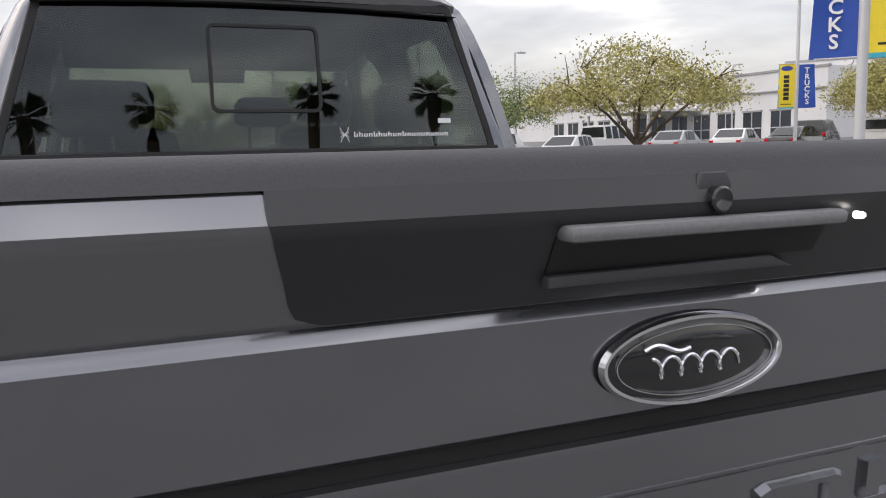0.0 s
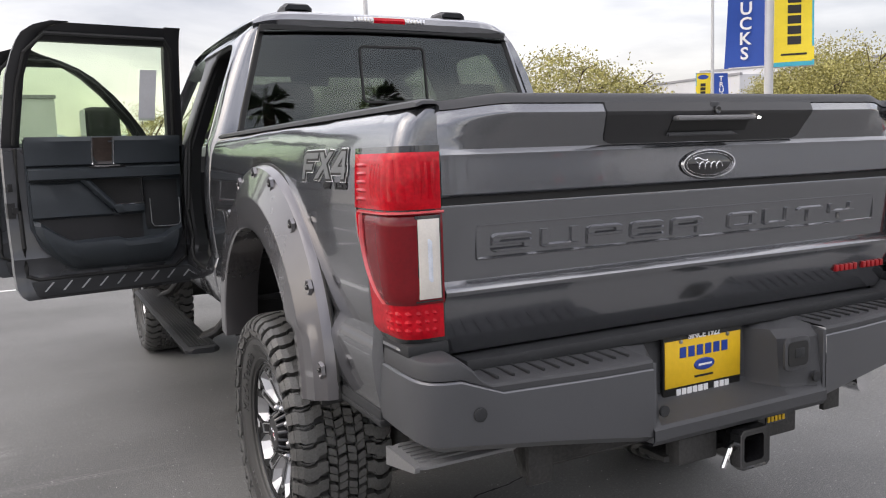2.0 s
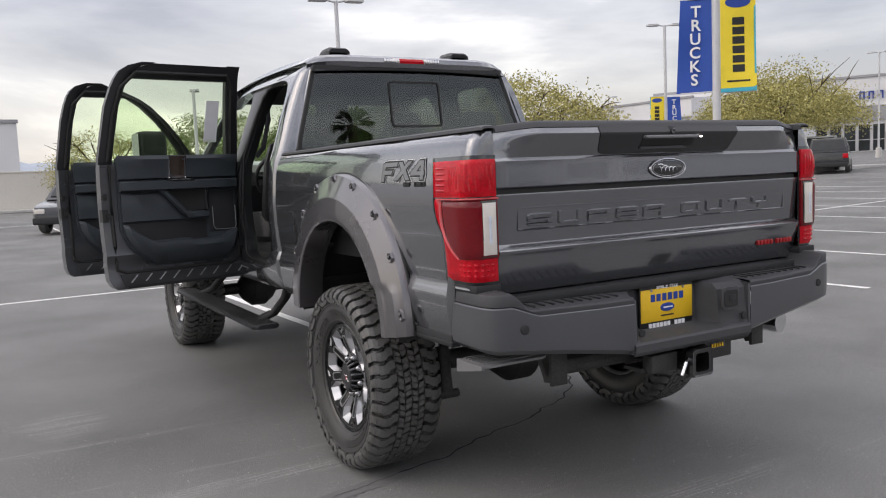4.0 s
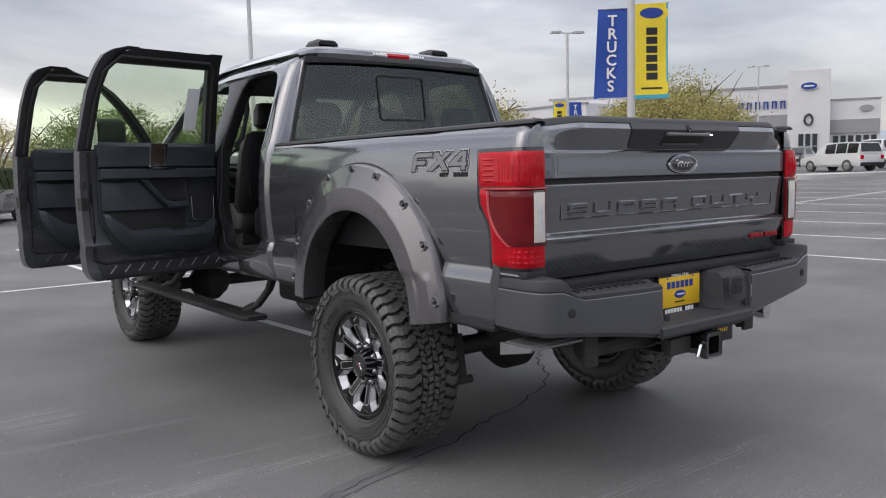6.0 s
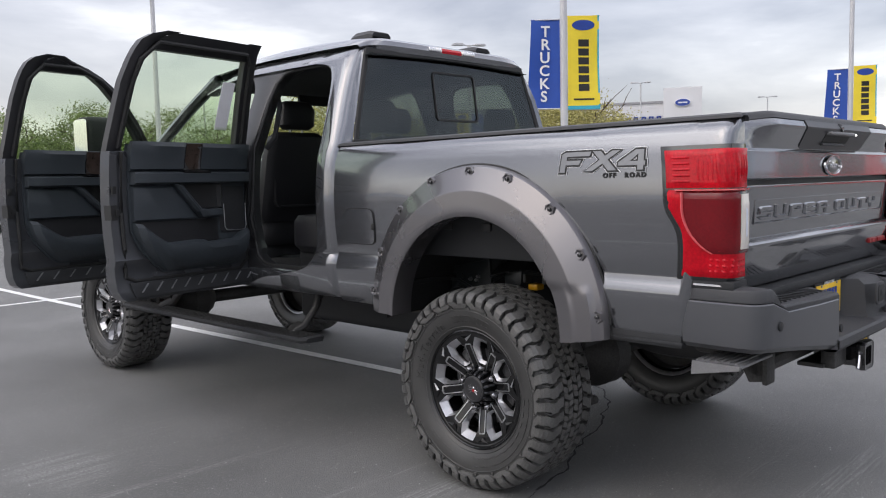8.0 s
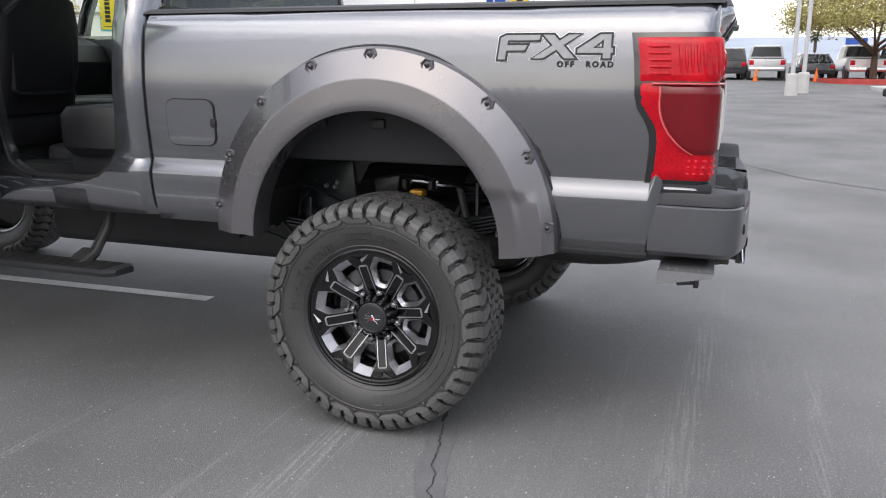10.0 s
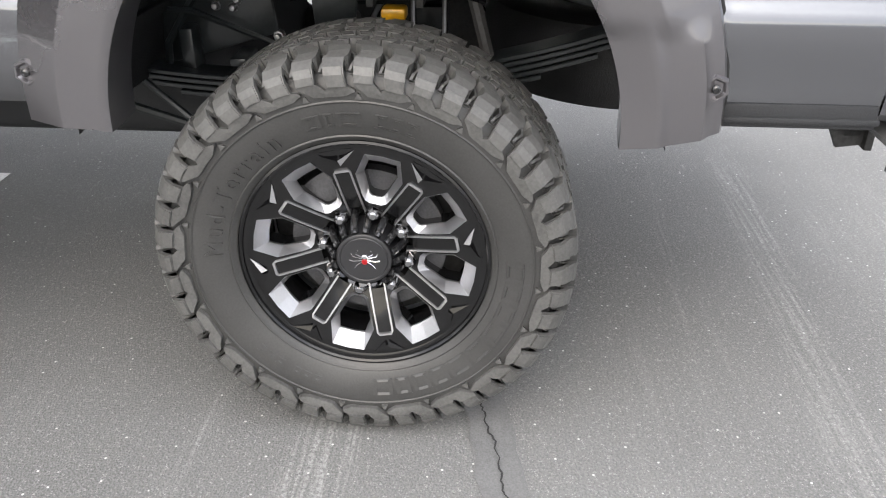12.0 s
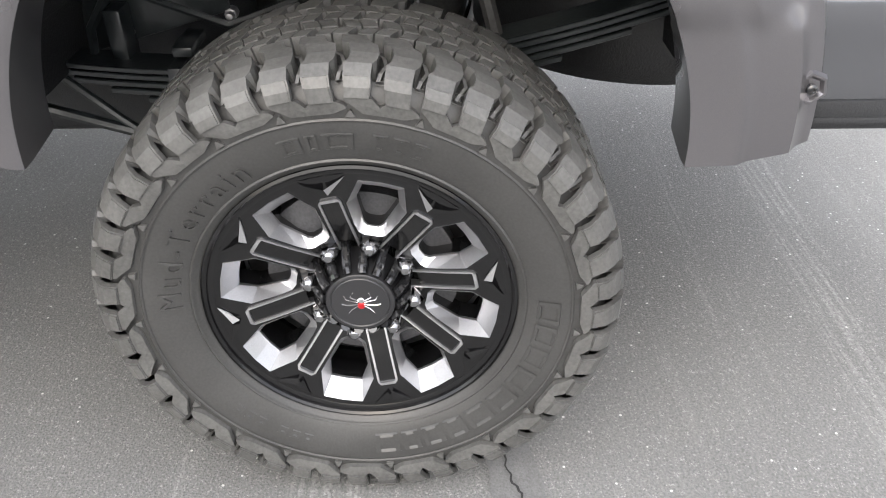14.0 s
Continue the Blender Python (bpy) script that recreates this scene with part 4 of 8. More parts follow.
bm = bmesh.new()
corner_step(bm)
part("corner_step", bm, STEPMETAL, bumper, "grey kick-down corner step")
bm = bmesh.new()
box(bm, -0.84, -0.74, 0.10, 0.22, 0.742, 0.80, 0.02)
part("step_arm", bm, CHASSIS, bumper)
bm = bmesh.new()
prism(bm, [(-1.006, -0.036, 0.734), (-1.006, 0.145, 0.698), (-1.006, 0.142, 0.750), (-1.006, -0.042, 0.750)], (0.016, 0, 0), 0.003)
part("step_fascia", bm, STEPMETAL, bumper, "grey metal step edge")
for y in (-0.02, 0.005, 0.03, 0.055, 0.08, 0.105):
    bm = bmesh.new()
    box(bm, -0.985, -0.715, y, y + 0.006, 0.750, 0.757)
    part("step_grip", bm, STEPMETAL, bumper)

# ---- wheel arch flares ----
FLARE_U = [(0.0, -1.006), (0.02, -1.030), (0.05, -1.042), (0.49, -1.085), (0.51, -1.0865), (0.96, -1.092), (1.0, -1.087)]


def flare_point(phi, u, yc=1.207):
    """phi: degrees round the arch (0 at the back foot, 180 at the front foot; beyond those straight down)."""
    def arc(cz, r, low):
        if phi < 0:
            return (-r, cz + (low - cz) * (-phi / 20))
        if phi > 180:
            return (r, cz + (low - cz) * ((phi - 180) / 20))
        return (-r * math.cos(radians(phi)), cz + r * math.sin(radians(phi)))
    foot = 0.758 if phi < 90 else 0.775
    oy, oz = arc(0.80, 0.702, foot + (0.030 if phi < 90 else 0.0))
    iy, iz = arc(0.77, 0.500, foot)
    k = max(0.0, min(1.0, (1.0 - oz * (1 - u) - iz * u) / 0.022)) if phi < 60 else 0.0
    flat = (-1.066 - 0.022 * u) if u > 0.2 else lerp(FLARE_U, u)
    x = lerp(FLARE_U, u) * (1 - k) + flat * k - k * (0.006 * smooth01((u - 0.55) / 0.10) - 0.022 * max(0.0, u - 0.65) / 0.35)
    return (x, yc + oy + (iy - oy) * u, oz + (iz - oz) * u)


def flare(bm, yc=1.207):
    us = [0.0, 0.02, 0.05, 0.06, 0.11, 0.16, 0.24, 0.32, 0.41, 0.48, 0.49, 0.51, 0.52, 0.56, 0.60, 0.625, 0.65, 0.70, 0.80, 0.90, 0.97, 1.0]
    rows = []
    for k in range(0, 133):
        phi = -20 + 220 * k / 132
        row = [flare_point(phi, u, yc) for u in us]
        ix, iy, iz = row[-1]
        c = Vector((0, yc - iy, 0.77 - iz)).normalized() * 0.012
        row += [(ix + 0.03, iy + c.y * 0, iz), (ix + 0.14, iy - c.y, iz - c.z)]
        rows.append(row)
    grid(bm, rows)


def flare_bolts(parent, flip, yc=1.207):
    for phi in (7, 29, 49, 71, 90, 111, 133, 155, 173):
        x, y, z = flare_point(phi, 0.14, yc)
        bm = bmesh.new()
        a = radians(180 - phi)
        hexa = [(math.cos(a + k * math.pi / 3 + 0.5), math.sin(a + k * math.pi / 3 + 0.5)) for k in range(6)]
        grid(bm, [[(x + 0.004, y + 0.029 * c, z + 0.029 * s), (x - 0.007, y + 0.025 * c, z + 0.025 * s), (x - 0.007, y + 0.021 * c, z + 0.021 * s), (x - 0.001, y + 0.016 * c, z + 0.016 * s), (x - 0.001, y, z)] for c, s in hexa], close_u=True)
        if flip < 0:
            bmesh.ops.scale(bm, vec=(-1, 1, 1), verts=bm.verts)
        part("bolt_pocket", bm, FLARE, parent, smooth=False)
        bm = bmesh.new()
        lathe(bm, [(0.0, 0.0085), (-0.006, 0.008), (-0.008, 0.006), (-0.0085, 0.004), (-0.007, 0.003), (-0.007, 0.0)], 12, (x - 0.004, y, z), "x")
        if flip < 0:
            bmesh.ops.scale(bm, vec=(-1, 1, 1), verts=bm.verts)
        part("bolt", bm, GLOSSBLACK, parent)


for flare_y in (1.207, 5.12):
    for flip in (1, -1):
        fl = new("fender_flare")
        fl.parent = truck
        bm = bmesh.new()
        flare(bm, flare_y)
        if flip < 0:
            bmesh.ops.scale(bm, vec=(-1, 1, 1), verts=bm.verts)
        part("flare_shell", bm, FLARE, fl, "grey bolted wheel arch flare")
        bm = bmesh.new()
        tube(bm, [(p[0] * flip, p[1], p[2]) for p in [flare_point(-18 + 216 * k / 60, 0.0, flare_y) for k in range(61)]], 0.0065, 6)
        part("edge_gasket", bm, SEAL, fl, "black rubber edge gasket")
        flare_bolts(fl, flip, flare_y)

# wheel wells
for wy in (1.21, 5.12):
    def well(bm, wy=wy):
        rows = []
        for k in range(33):
            a = math.pi * k / 32
            y, z = wy - 0.60 * math.cos(a), 0.74 + 0.60 * math.sin(a)
            rows.append([(-1.03, y, z), (-0.9, y, z + 0.01), (-0.50, y, z + 0.01)])
        grid(bm, rows)
    both_sides("wheel_well", well, LINER, truck)
    for k in (5, 9, 13, 17, 21, 25, 29):
        ry, rz = wy - 0.588 * math.cos(math.pi * k / 32), 0.74 + 0.588 * math.sin(math.pi * k / 32)
        both_sides("liner_rib", lambda bm: box(bm, -0.98, -0.55, ry - 0.012, ry + 0.012, rz - 0.012, rz + 0.012, 0.003), LINER, truck)

# ---- wheels: local x is the axle, outward is -x ----


def polar(a, r, deg):
    t = radians(deg)
    return (-a, r * math.cos(t), r * math.sin(t))


def make_wheel():
    wheel = new("wheel")
    wheel.parent = truck
    tagged(wheel, "black and machined eight-spoke wheel with mud-terrain tyre")
    tyre = new("tyre")
    tyre.parent = wheel
    half = [(0.118, 0.268), (0.128, 0.276), (0.138, 0.284), (0.150, 0.305), (0.160, 0.330), (0.1655, 0.355), (0.1665, 0.378), (0.163, 0.400), (0.154, 0.420), (0.135, 0.4335), (0.08, 0.439), (0.0, 0.440)]
    bm = bmesh.new()
    lathe(bm, [(-a, r) for a, r in half] + [(a, r) for a, r in half[-2::-1]], 120)
    part("carcass", bm, SIDEWALL, tyre, "dusty black sidewall")
    # raised rings and bars on the sidewall
    bm = bmesh.new()
    for r, a in ((0.293, 0.1455), (0.372, 0.1675)):
        lathe(bm, [(-a, r - 0.003), (-a - 0.002, r), (-a, r + 0.003)], 120)
    part("sidewall_ring", bm, SIDEWALL, tyre)
    bm = bmesh.new()

    def arc_bar(deg0, deg1, r0, r1, a0, a1):
        n = 3
        rows = []
        for k in range(n + 1):
            d = deg0 + (deg1 - deg0) * k / n
            rows.append([polar(a0 - 0.002, r0, d), polar(a0 + 0.0018, r0 + 0.002, d), polar(a1 + 0.0018, r1 - 0.002, d), polar(a1 - 0.002, r1, d)])
        grid(bm, rows)

    def word(start, widths, r0, r1, a0, a1):
        d = start
        for w in widths:
            if w > 0:
                # a hollow block for each letter
                t = min(1.6, w * 0.3)
                arc_bar(d, d - t, r0, r1, a0, a1)
                arc_bar(d - w + t, d - w, r0, r1, a0, a1)
                arc_bar(d - t, d - w + t, r0, r0 + 0.008, a0, a0 + (a1 - a0) * 0.25)
                arc_bar(d - t, d - w + t, r1 - 0.008, r1, a1 - (a1 - a0) * 0.25, a1)
            d -= abs(w) + 1.4

    word(268, [8, 6, 7, 7, 9, 9, 9, 8, 8, 8], 0.312, 0.352, 0.1550, 0.1660)
    word(112, [4, 4, 4, -2, 8, 3, 6], 0.318, 0.350, 0.1570, 0.1655)
    word(318, [3, 3, 3, -2, 3, 3, 3], 0.326, 0.344, 0.1590, 0.1640)
    tagged(part("sidewall_bar", bm, SIDEWALL, tyre), kind="stuff")
    # the readable words, bent round the sidewall
    ob = writing("sidewall_lettering", "Mud-Terrain", 0.054, pose(0, 0, 0), SIDEWALL, tyre, depth=0.0042, spacing=1.24)
    for v in ob.data.vertices:
        r = 0.324 + v.co.y
        d = 31 + math.degrees(v.co.x / 0.324)
        v.co = polar(lerp([(0.30, 0.1475), (0.33, 0.1600), (0.355, 0.1655), (0.38, 0.1665)], r) + v.co.z, r, d)
    bm = bmesh.new()
    n = 46

    def skin(rows):
        """A block: the rows run across its top; sides drop to the carcass."""
        vs = grid(bm, rows)
        m, k = len(vs), len(vs[0])
        ring = [vs[0][j] for j in range(k)] + [vs[i][-1] for i in range(1, m)] + [vs[-1][j] for j in range(k - 2, -1, -1)] + [vs[i][0] for i in range(m - 2, 0, -1)]
        low = []
        for v in ring:
            c = v.co
            r = math.hypot(c.y, c.z)
            a = abs(c.x)
            base_r = lerp([(0.0, 0.438), (0.10, 0.436), (0.14, 0.428), (0.156, 0.412)], a) if a < 0.158 and r > 0.41 else r - 0.001
            base_a = a if a < 0.15 else a - 0.012
            low.append(bm.verts.new((math.copysign(base_a, c.x), c.y / r * base_r, c.z / r * base_r)))
        for i in range(len(ring)):
            j = (i + 1) % len(ring)
            bm.faces.new([ring[i], ring[j], low[j], low[i]])

    pitch = 360 / n
    for side in (1, -1):
        for i in range(n):
            d0 = i * pitch + (0 if side > 0 else pitch * 0.5)
            long = i % 2
            # shoulder lug with an S-bent edge, running over on to the sidewall; every second one stops short
            wide, end = (2.65, (0.1815, 0.4050, 0.3)) if long else (2.60, (0.1815, 0.4130, -0.4))
            path = [(0.071, 0.4672, -1.9, 0.86), (0.100, 0.4676, -1.2, 1.0), (0.108, 0.4672, 0.2, 1.02), (0.132, 0.4640, 0.7, 1.0), (0.146, 0.4590, 0.4, 1.0), (0.1535, 0.4560, -0.4, 1.0), (0.1695, 0.4430, -0.5, 1.0), (0.1785, 0.4290, -0.3, 1.0), (*end, 0.97)]
            skin([[polar(side * a, r, d0 + sh + wide * w * e) for e in (-1, 0, 1)] for a, r, sh, w in path])
            # raised cap on the lug's lower end
            skin([[polar(side * (a + 0.0022), r, d0 + sh + wide * 0.86 * e) for e in (-1, 1)] for a, r, sh in ((0.1695, 0.4430, -0.5), (0.1785, 0.4290, -0.3), (end[0], end[1] + 0.002, end[2]))])
            if not long:
                # foot plate under this lug and the longer one after it, notched between them
                cols = [(-2.8, 0.4125, 0.4070), (-1.0, 0.4125, 0.3975), (0.9, 0.4125, 0.3862), (2.5, 0.4125, 0.3850), (3.2, 0.4080, 0.3846), (4.5, 0.3985, 0.3845), (5.5, 0.4050, 0.3846), (5.8, 0.4070, 0.3846), (9.8, 0.4070, 0.3850), (10.6, 0.4060, 0.3865), (12.2, 0.4020, 0.3925), (13.0, 0.3975, 0.3945)]
                skin([[polar(side * lerp([(0.3845, 0.1745), (0.390, 0.1768), (0.405, 0.1785), (0.413, 0.1788)], r), r, d0 + d) for r in (r0, (r0 + r1) / 2, r1)] for d, r0, r1 in cols])
                skin([[polar(side * 0.1735, 0.3900, d0 - 1.9 + e) for e in (-0.2, 0.2)], [polar(side * 0.1720, 0.3785, d0 - 1.9 + e) for e in (-1.1, 1.1)]])
            # fine hatching low in the groove
            for h in range(4):
                rr = 0.4345 - 0.0036 * h
                aa = lerp([(0.400, 0.1645), (0.420, 0.1555), (0.4335, 0.1365)], rr)
                grid(bm, [[polar(side * aa, rr, d0 + 2.6 + 0.1 * h), polar(side * aa, rr, d0 + 4.9 + 0.1 * h)], [polar(side * (aa + 0.0005), rr - 0.0015, d0 + 2.7 + 0.1 * h), polar(side * (aa + 0.0005), rr - 0.0015, d0 + 4.9 + 0.1 * h)]])
            # thin rib in the groove beside the lug
            rows = []
            for a, r, sh in ((0.098, 0.4500, 2.6), (0.115, 0.4510, 4.1), (0.135, 0.4475, 4.7), (0.150, 0.4400, 3.9), (0.159, 0.4310, 3.5)):
                rows.append([polar(side * a, r, d0 + sh + e * 0.36) for e in (-1, 1)])
            skin(rows)
    # two staggered rows of centre blocks a side, each block split by a sipe
    for side in (1, -1):
        for i in range(n):
            d0 = i * pitch + (0 if side > 0 else pitch * 0.5)
            for j, (a0, a1, off) in enumerate(((0.038, 0.0655, 2.2), (0.003, 0.0330, -1.2))):
                for h in (-1, 1):
                    c = d0 + off + 1.62 * h
                    rr = 0.4676 + 0.0003 * h + 0.0003 * j
                    w = 1.42
                    sk = (0.9, -0.7)[j]
                    skin([[polar(side * a0, rr, c - w + sk), polar(side * a0, rr, c + w + sk)],
                          [polar(side * (a0 + a1) / 2, rr, c - w * 1.05), polar(side * (a0 + a1) / 2, rr, c + w * 1.05)],
                          [polar(side * a1, rr, c - w - sk * 0.6), polar(side * a1, rr, c + w - sk * 0.6)]])
    part("tread", bm, RUBBER, tyre, "chunky mud-terrain tread blocks", smooth=False)

    # ---- rim ----
    rim = new("rim")
    rim.parent = wheel
    bm = bmesh.new()
    lathe(bm, [(-0.128, 0.280), (-0.136, 0.279), (-0.138, 0.274), (-0.134, 0.270), (-0.124, 0.268), (-0.10, 0.262), (-0.02, 0.246), (0.10, 0.246), (0.13, 0.270), (0.128, 0.280)], 96)
    part("barrel", bm, WHEELBLACK, rim)
    bm = bmesh.new()
    lathe(bm, [(0.129, 0.280), (0.136, 0.276), (0.133, 0.268), (0.122, 0.258), (0.02, 0.240)], 96)
    part("inner_lip", bm, STEEL, rim, "bare aluminium inner lip")
    # black face: outer ring and sloping web, open at eight windows
    bm = bmesh.new()
    sector = 45.0
    first = -101.0                      # the first slotted spoke

    def win_half(r):
        """Half the window's width in metres at a radius."""
        return lerp([(0.105, 0.001), (0.1185, 0.001), (0.119, 0.013), (0.126, 0.0235), (0.145, 0.032), (0.198, 0.051), (0.247, 0.038), (0.2475, 0.0)], r)

    def mid_a(r):
        return lerp([(0.07, 0.072), (0.10, 0.082), (0.16, 0.104), (0.22, 0.122), (0.248, 0.127), (0.270, 0.126)], r)

    radii = [0.105, 0.1185, 0.119, 0.126, 0.135, 0.145, 0.165, 0.182, 0.198, 0.216, 0.232, 0.247, 0.2475, 0.2525, 0.259]
    for k in range(8):
        c = first + 22.5 + k * sector
        for s in (1, -1):
            rows = []
            for r in radii:
                a0 = math.degrees(win_half(r) / r)
                rows.append([polar(mid_a(r), r, c + s * (a0 + (22.5 - a0) * t)) for t in (0, 0.35, 0.7, 1.0)])
            grid(bm, rows)
            # spoke flank going down into the wheel
            grid(bm, [[polar(mid_a(r), r, c + s * math.degrees(win_half(r) / r)), polar(mid_a(r) - 0.05, r, c + s * math.degrees((win_half(r) + 0.004) / r))] for r in radii])
    outer = [(0.2585, 0.1268), (0.263, 0.129), (0.268, 0.130), (0.274, 0.128)]
    grid(bm, [[polar(a, r, d) for r, a in outer] for d in [first + i * 3.75 for i in range(97)]])
    hubrows = [[polar(a, r, d) for r, a in ((0.105, mid_a(0.105)), (0.112, 0.060), (0.10, 0.052), (0.070, 0.052), (0.06, 0.07))] for d in [i * 7.5 for i in range(49)]]
    grid(bm, hubrows)
    part("spoke_face", bm, WHEELBLACK, rim)
    # machined U round each window
    for k in range(8):
        c = first + 22.5 + k * sector
        bm = bmesh.new()
        for s in (1, -1):
            rows = []
            for ro, ho, ri, hi, deep in ((0.119, 0.0, 0.131, 0.0, 0.014), (0.119, 0.013, 0.132, 0.0100, 0.014), (0.126, 0.0235, 0.137, 0.0165, 0.016), (0.145, 0.032, 0.150, 0.0225, 0.022), (0.198, 0.051, 0.191, 0.0370, 0.029), (0.247, 0.038, 0.2215, 0.0300, 0.028), (0.247, 0.0, 0.2215, 0.0, 0.028)):
                ao, ai = mid_a(ro) + 0.002, mid_a(ri) - deep
                do, di = math.degrees(ho / ro), math.degrees(hi / ri)
                rows.append([polar(ao - 0.004, ro + 0.0005, c + s * do), polar(ao, ro, c + s * do), polar(ai, ri, c + s * di), polar(ai - 0.006, ri, c + s * di)])
            grid(bm, rows)
        part("machined_facet", bm, MACHINED, rim, "bright machined facet", smooth=False)
        bm = bmesh.new()
        for s in (1, -1):
            grid(bm, [[polar(mid_a(r) - dp, r, c + s * math.degrees(h / r)), polar(mid_a(r) - dp - 0.05, r + 0.004, c + s * math.degrees(h * 1.08 / r))] for r, h, dp in ((0.131, 0.0, 0.018), (0.132, 0.0102, 0.018), (0.137, 0.0167, 0.020), (0.150, 0.0227, 0.026), (0.191, 0.0372, 0.033), (0.2218, 0.0302, 0.032), (0.2218, 0.0, 0.032))])
        part("window_wall", bm, WHEELBLACK, rim)
        # the spoke's outer end: two facets falling away from a ridge
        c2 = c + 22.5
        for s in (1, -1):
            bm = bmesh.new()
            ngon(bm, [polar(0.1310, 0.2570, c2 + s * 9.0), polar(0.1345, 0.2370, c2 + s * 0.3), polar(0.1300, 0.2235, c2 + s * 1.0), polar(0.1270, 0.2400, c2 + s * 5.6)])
            # light painted in: upward facets of the five upper spokes bright, the rest black
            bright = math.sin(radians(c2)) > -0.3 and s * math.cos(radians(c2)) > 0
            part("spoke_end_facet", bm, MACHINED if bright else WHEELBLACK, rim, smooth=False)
        # outlined slot on the spoke
        bm = bmesh.new()
        loop_out = []
        for r, w in ((0.088, 0.0195), (0.15, 0.0195), (0.205, 0.0195), (0.2115, 0.014)):
            loop_out.append((r, w))
        pts = [(r, w) for r, w in loop_out] + [(r, -w) for r, w in loop_out[::-1]]
        pin = [(min(r, 0.2055), math.copysign(max(0.004, abs(w) - 0.0038), w)) for r, w in pts]
        rows = []
        for (r, w), (ri, wi) in zip(pts, pin):
            am = mid_a(r) + 0.004
            rows.append([polar(am - 0.005, r + 0.0005, c2 + math.degrees(w / r)), polar(am, r, c2 + math.degrees(w / r)), polar(am, ri, c2 + math.degrees(wi / ri)), polar(am - 0.020, ri, c2 + math.degrees(wi / ri))])
        grid(bm, rows)
        part("slot_outline", bm, MACHINED, rim)
        bm = bmesh.new()
        rows = []
        for r in (0.094, 0.15, 0.196, 0.2052):
            rows.append([polar(mid_a(r) - (0.018 if r < 0.2 else 0.004), r, c2 + math.degrees(0.0157 * e / r)) for e in (-1, -0.6, 0.6, 1)])
        grid(bm, rows)
        part("slot_floor", bm, SLOTBLACK, rim)
    cap = new("centre_cap")
    cap.parent = wheel
    tagged(cap, "black centre cap with silver mark")
    cap.location.x, cap.scale = -0.022, (1, 0.88, 0.88)
    bm = bmesh.new()
    prof = [(-0.020, 0.080), (-0.050, 0.078), (-0.085, 0.0725), (-0.104, 0.0705), (-0.1085, 0.0695), (-0.1095, 0.068), (-0.1100, 0.062), (-0.1085, 0.060), (-0.1100, 0.058), (-0.1110, 0.0)]
    lathe(bm, prof, 64)
    part("cap_body", bm, SATINBLACK, cap)
    for k in range(16):
        d = k * 22.5 + 6
        bm = bmesh.new()
        tube(bm, [polar(0.040, 0.1060, d), polar(0.075, 0.0930, d), polar(0.098, 0.0800, d), polar(0.106, 0.0720, d)], 0.0100, 10)
        part("cap_flute", bm, GLOSSBLACK, cap)
    # silver mark: eight thin bent lines about a small body
    bm = bmesh.new()
    for s in (1, -1):
        for y0, z0, y1, z1, y2, z2 in ((0.004, 0.008, 0.016, 0.020, 0.012, 0.034), (0.005, 0.004, 0.022, 0.012, 0.026, 0.024), (0.005, -0.002, 0.020, -0.006, 0.030, -0.002), (0.004, -0.006, 0.014, -0.018, 0.020, -0.030)):
            tube(bm, [(-0.1117, -s * y0 * 1.3 - 0.002, z0 * 0.8), (-0.1117, -s * y1 * 1.35 - 0.002, z1 * 0.8), (-0.1113, -s * y2 * 1.3 - 0.002, z2 * 0.8)], 0.0011, 5)
    lathe(bm, [(-0.1110, 0.007), (-0.1127, 0.005), (-0.1130, 0.0)], 12, (0, -0.002, 0.007))
    part("mark", bm, CHROME, cap)
    bm = bmesh.new()
    lathe(bm, [(-0.1110, 0.0085), (-0.1129, 0.006), (-0.1133, 0.0)], 14, (0, -0.002, -0.006))
    part("mark_dot", bm, REDPRINT, cap)
    for k in range(8):
        d = first + 22.5 + k * sector
        bm = bmesh.new()
        y, z = 0.0965 * math.cos(radians(d)), 0.0965 * math.sin(radians(d))
        lathe(bm, [(-0.050, 0.0185), (-0.090, 0.0185), (-0.097, 0.0160), (-0.107, 0.0125), (-0.112, 0.0070), (-0.113, 0.0)], 8, (0, y, z))
        part("lug_nut", bm, NUT, wheel)
    bm = bmesh.new()
    lathe(bm, [(-0.045, 0.095), (-0.045, 0.178), (-0.012, 0.178), (-0.012, 0.095)], 64)
    lathe(bm, [(-0.052, 0.02), (-0.052, 0.105), (0.0, 0.11)], 48)
    part("brake_disc", bm, BRAKE, wheel)
    bm = bmesh.new()
    rows = []
    for d in range(20, 81, 6):
        rows.append([polar(0.06, 0.13, d), polar(0.064, 0.16, d), polar(0.055, 0.196, d), polar(-0.02, 0.20, d), polar(-0.02, 0.13, d)])
    grid(bm, rows, close_v=True)
    part("brake_caliper", bm, BRAKE, wheel)
    bm = bmesh.new()
    lathe(bm, [(0.03, 0.0), (0.03, 0.235), (0.10, 0.24)], 48)
    part("dust_shield", bm, CHASSIS, wheel)
    return wheel


wheel_left = make_wheel()
wheel_left.matrix_basis = pose(-0.902, 1.225, 0.468)
for m in (pose(-0.902, 5.12, 0.468, 37, 0, 0), pose(0.902, 1.225, 0.468, 20, 0, 180), pose(0.902, 5.12, 0.468, 55, 0, 180)):
    copy_thing(wheel_left, m)

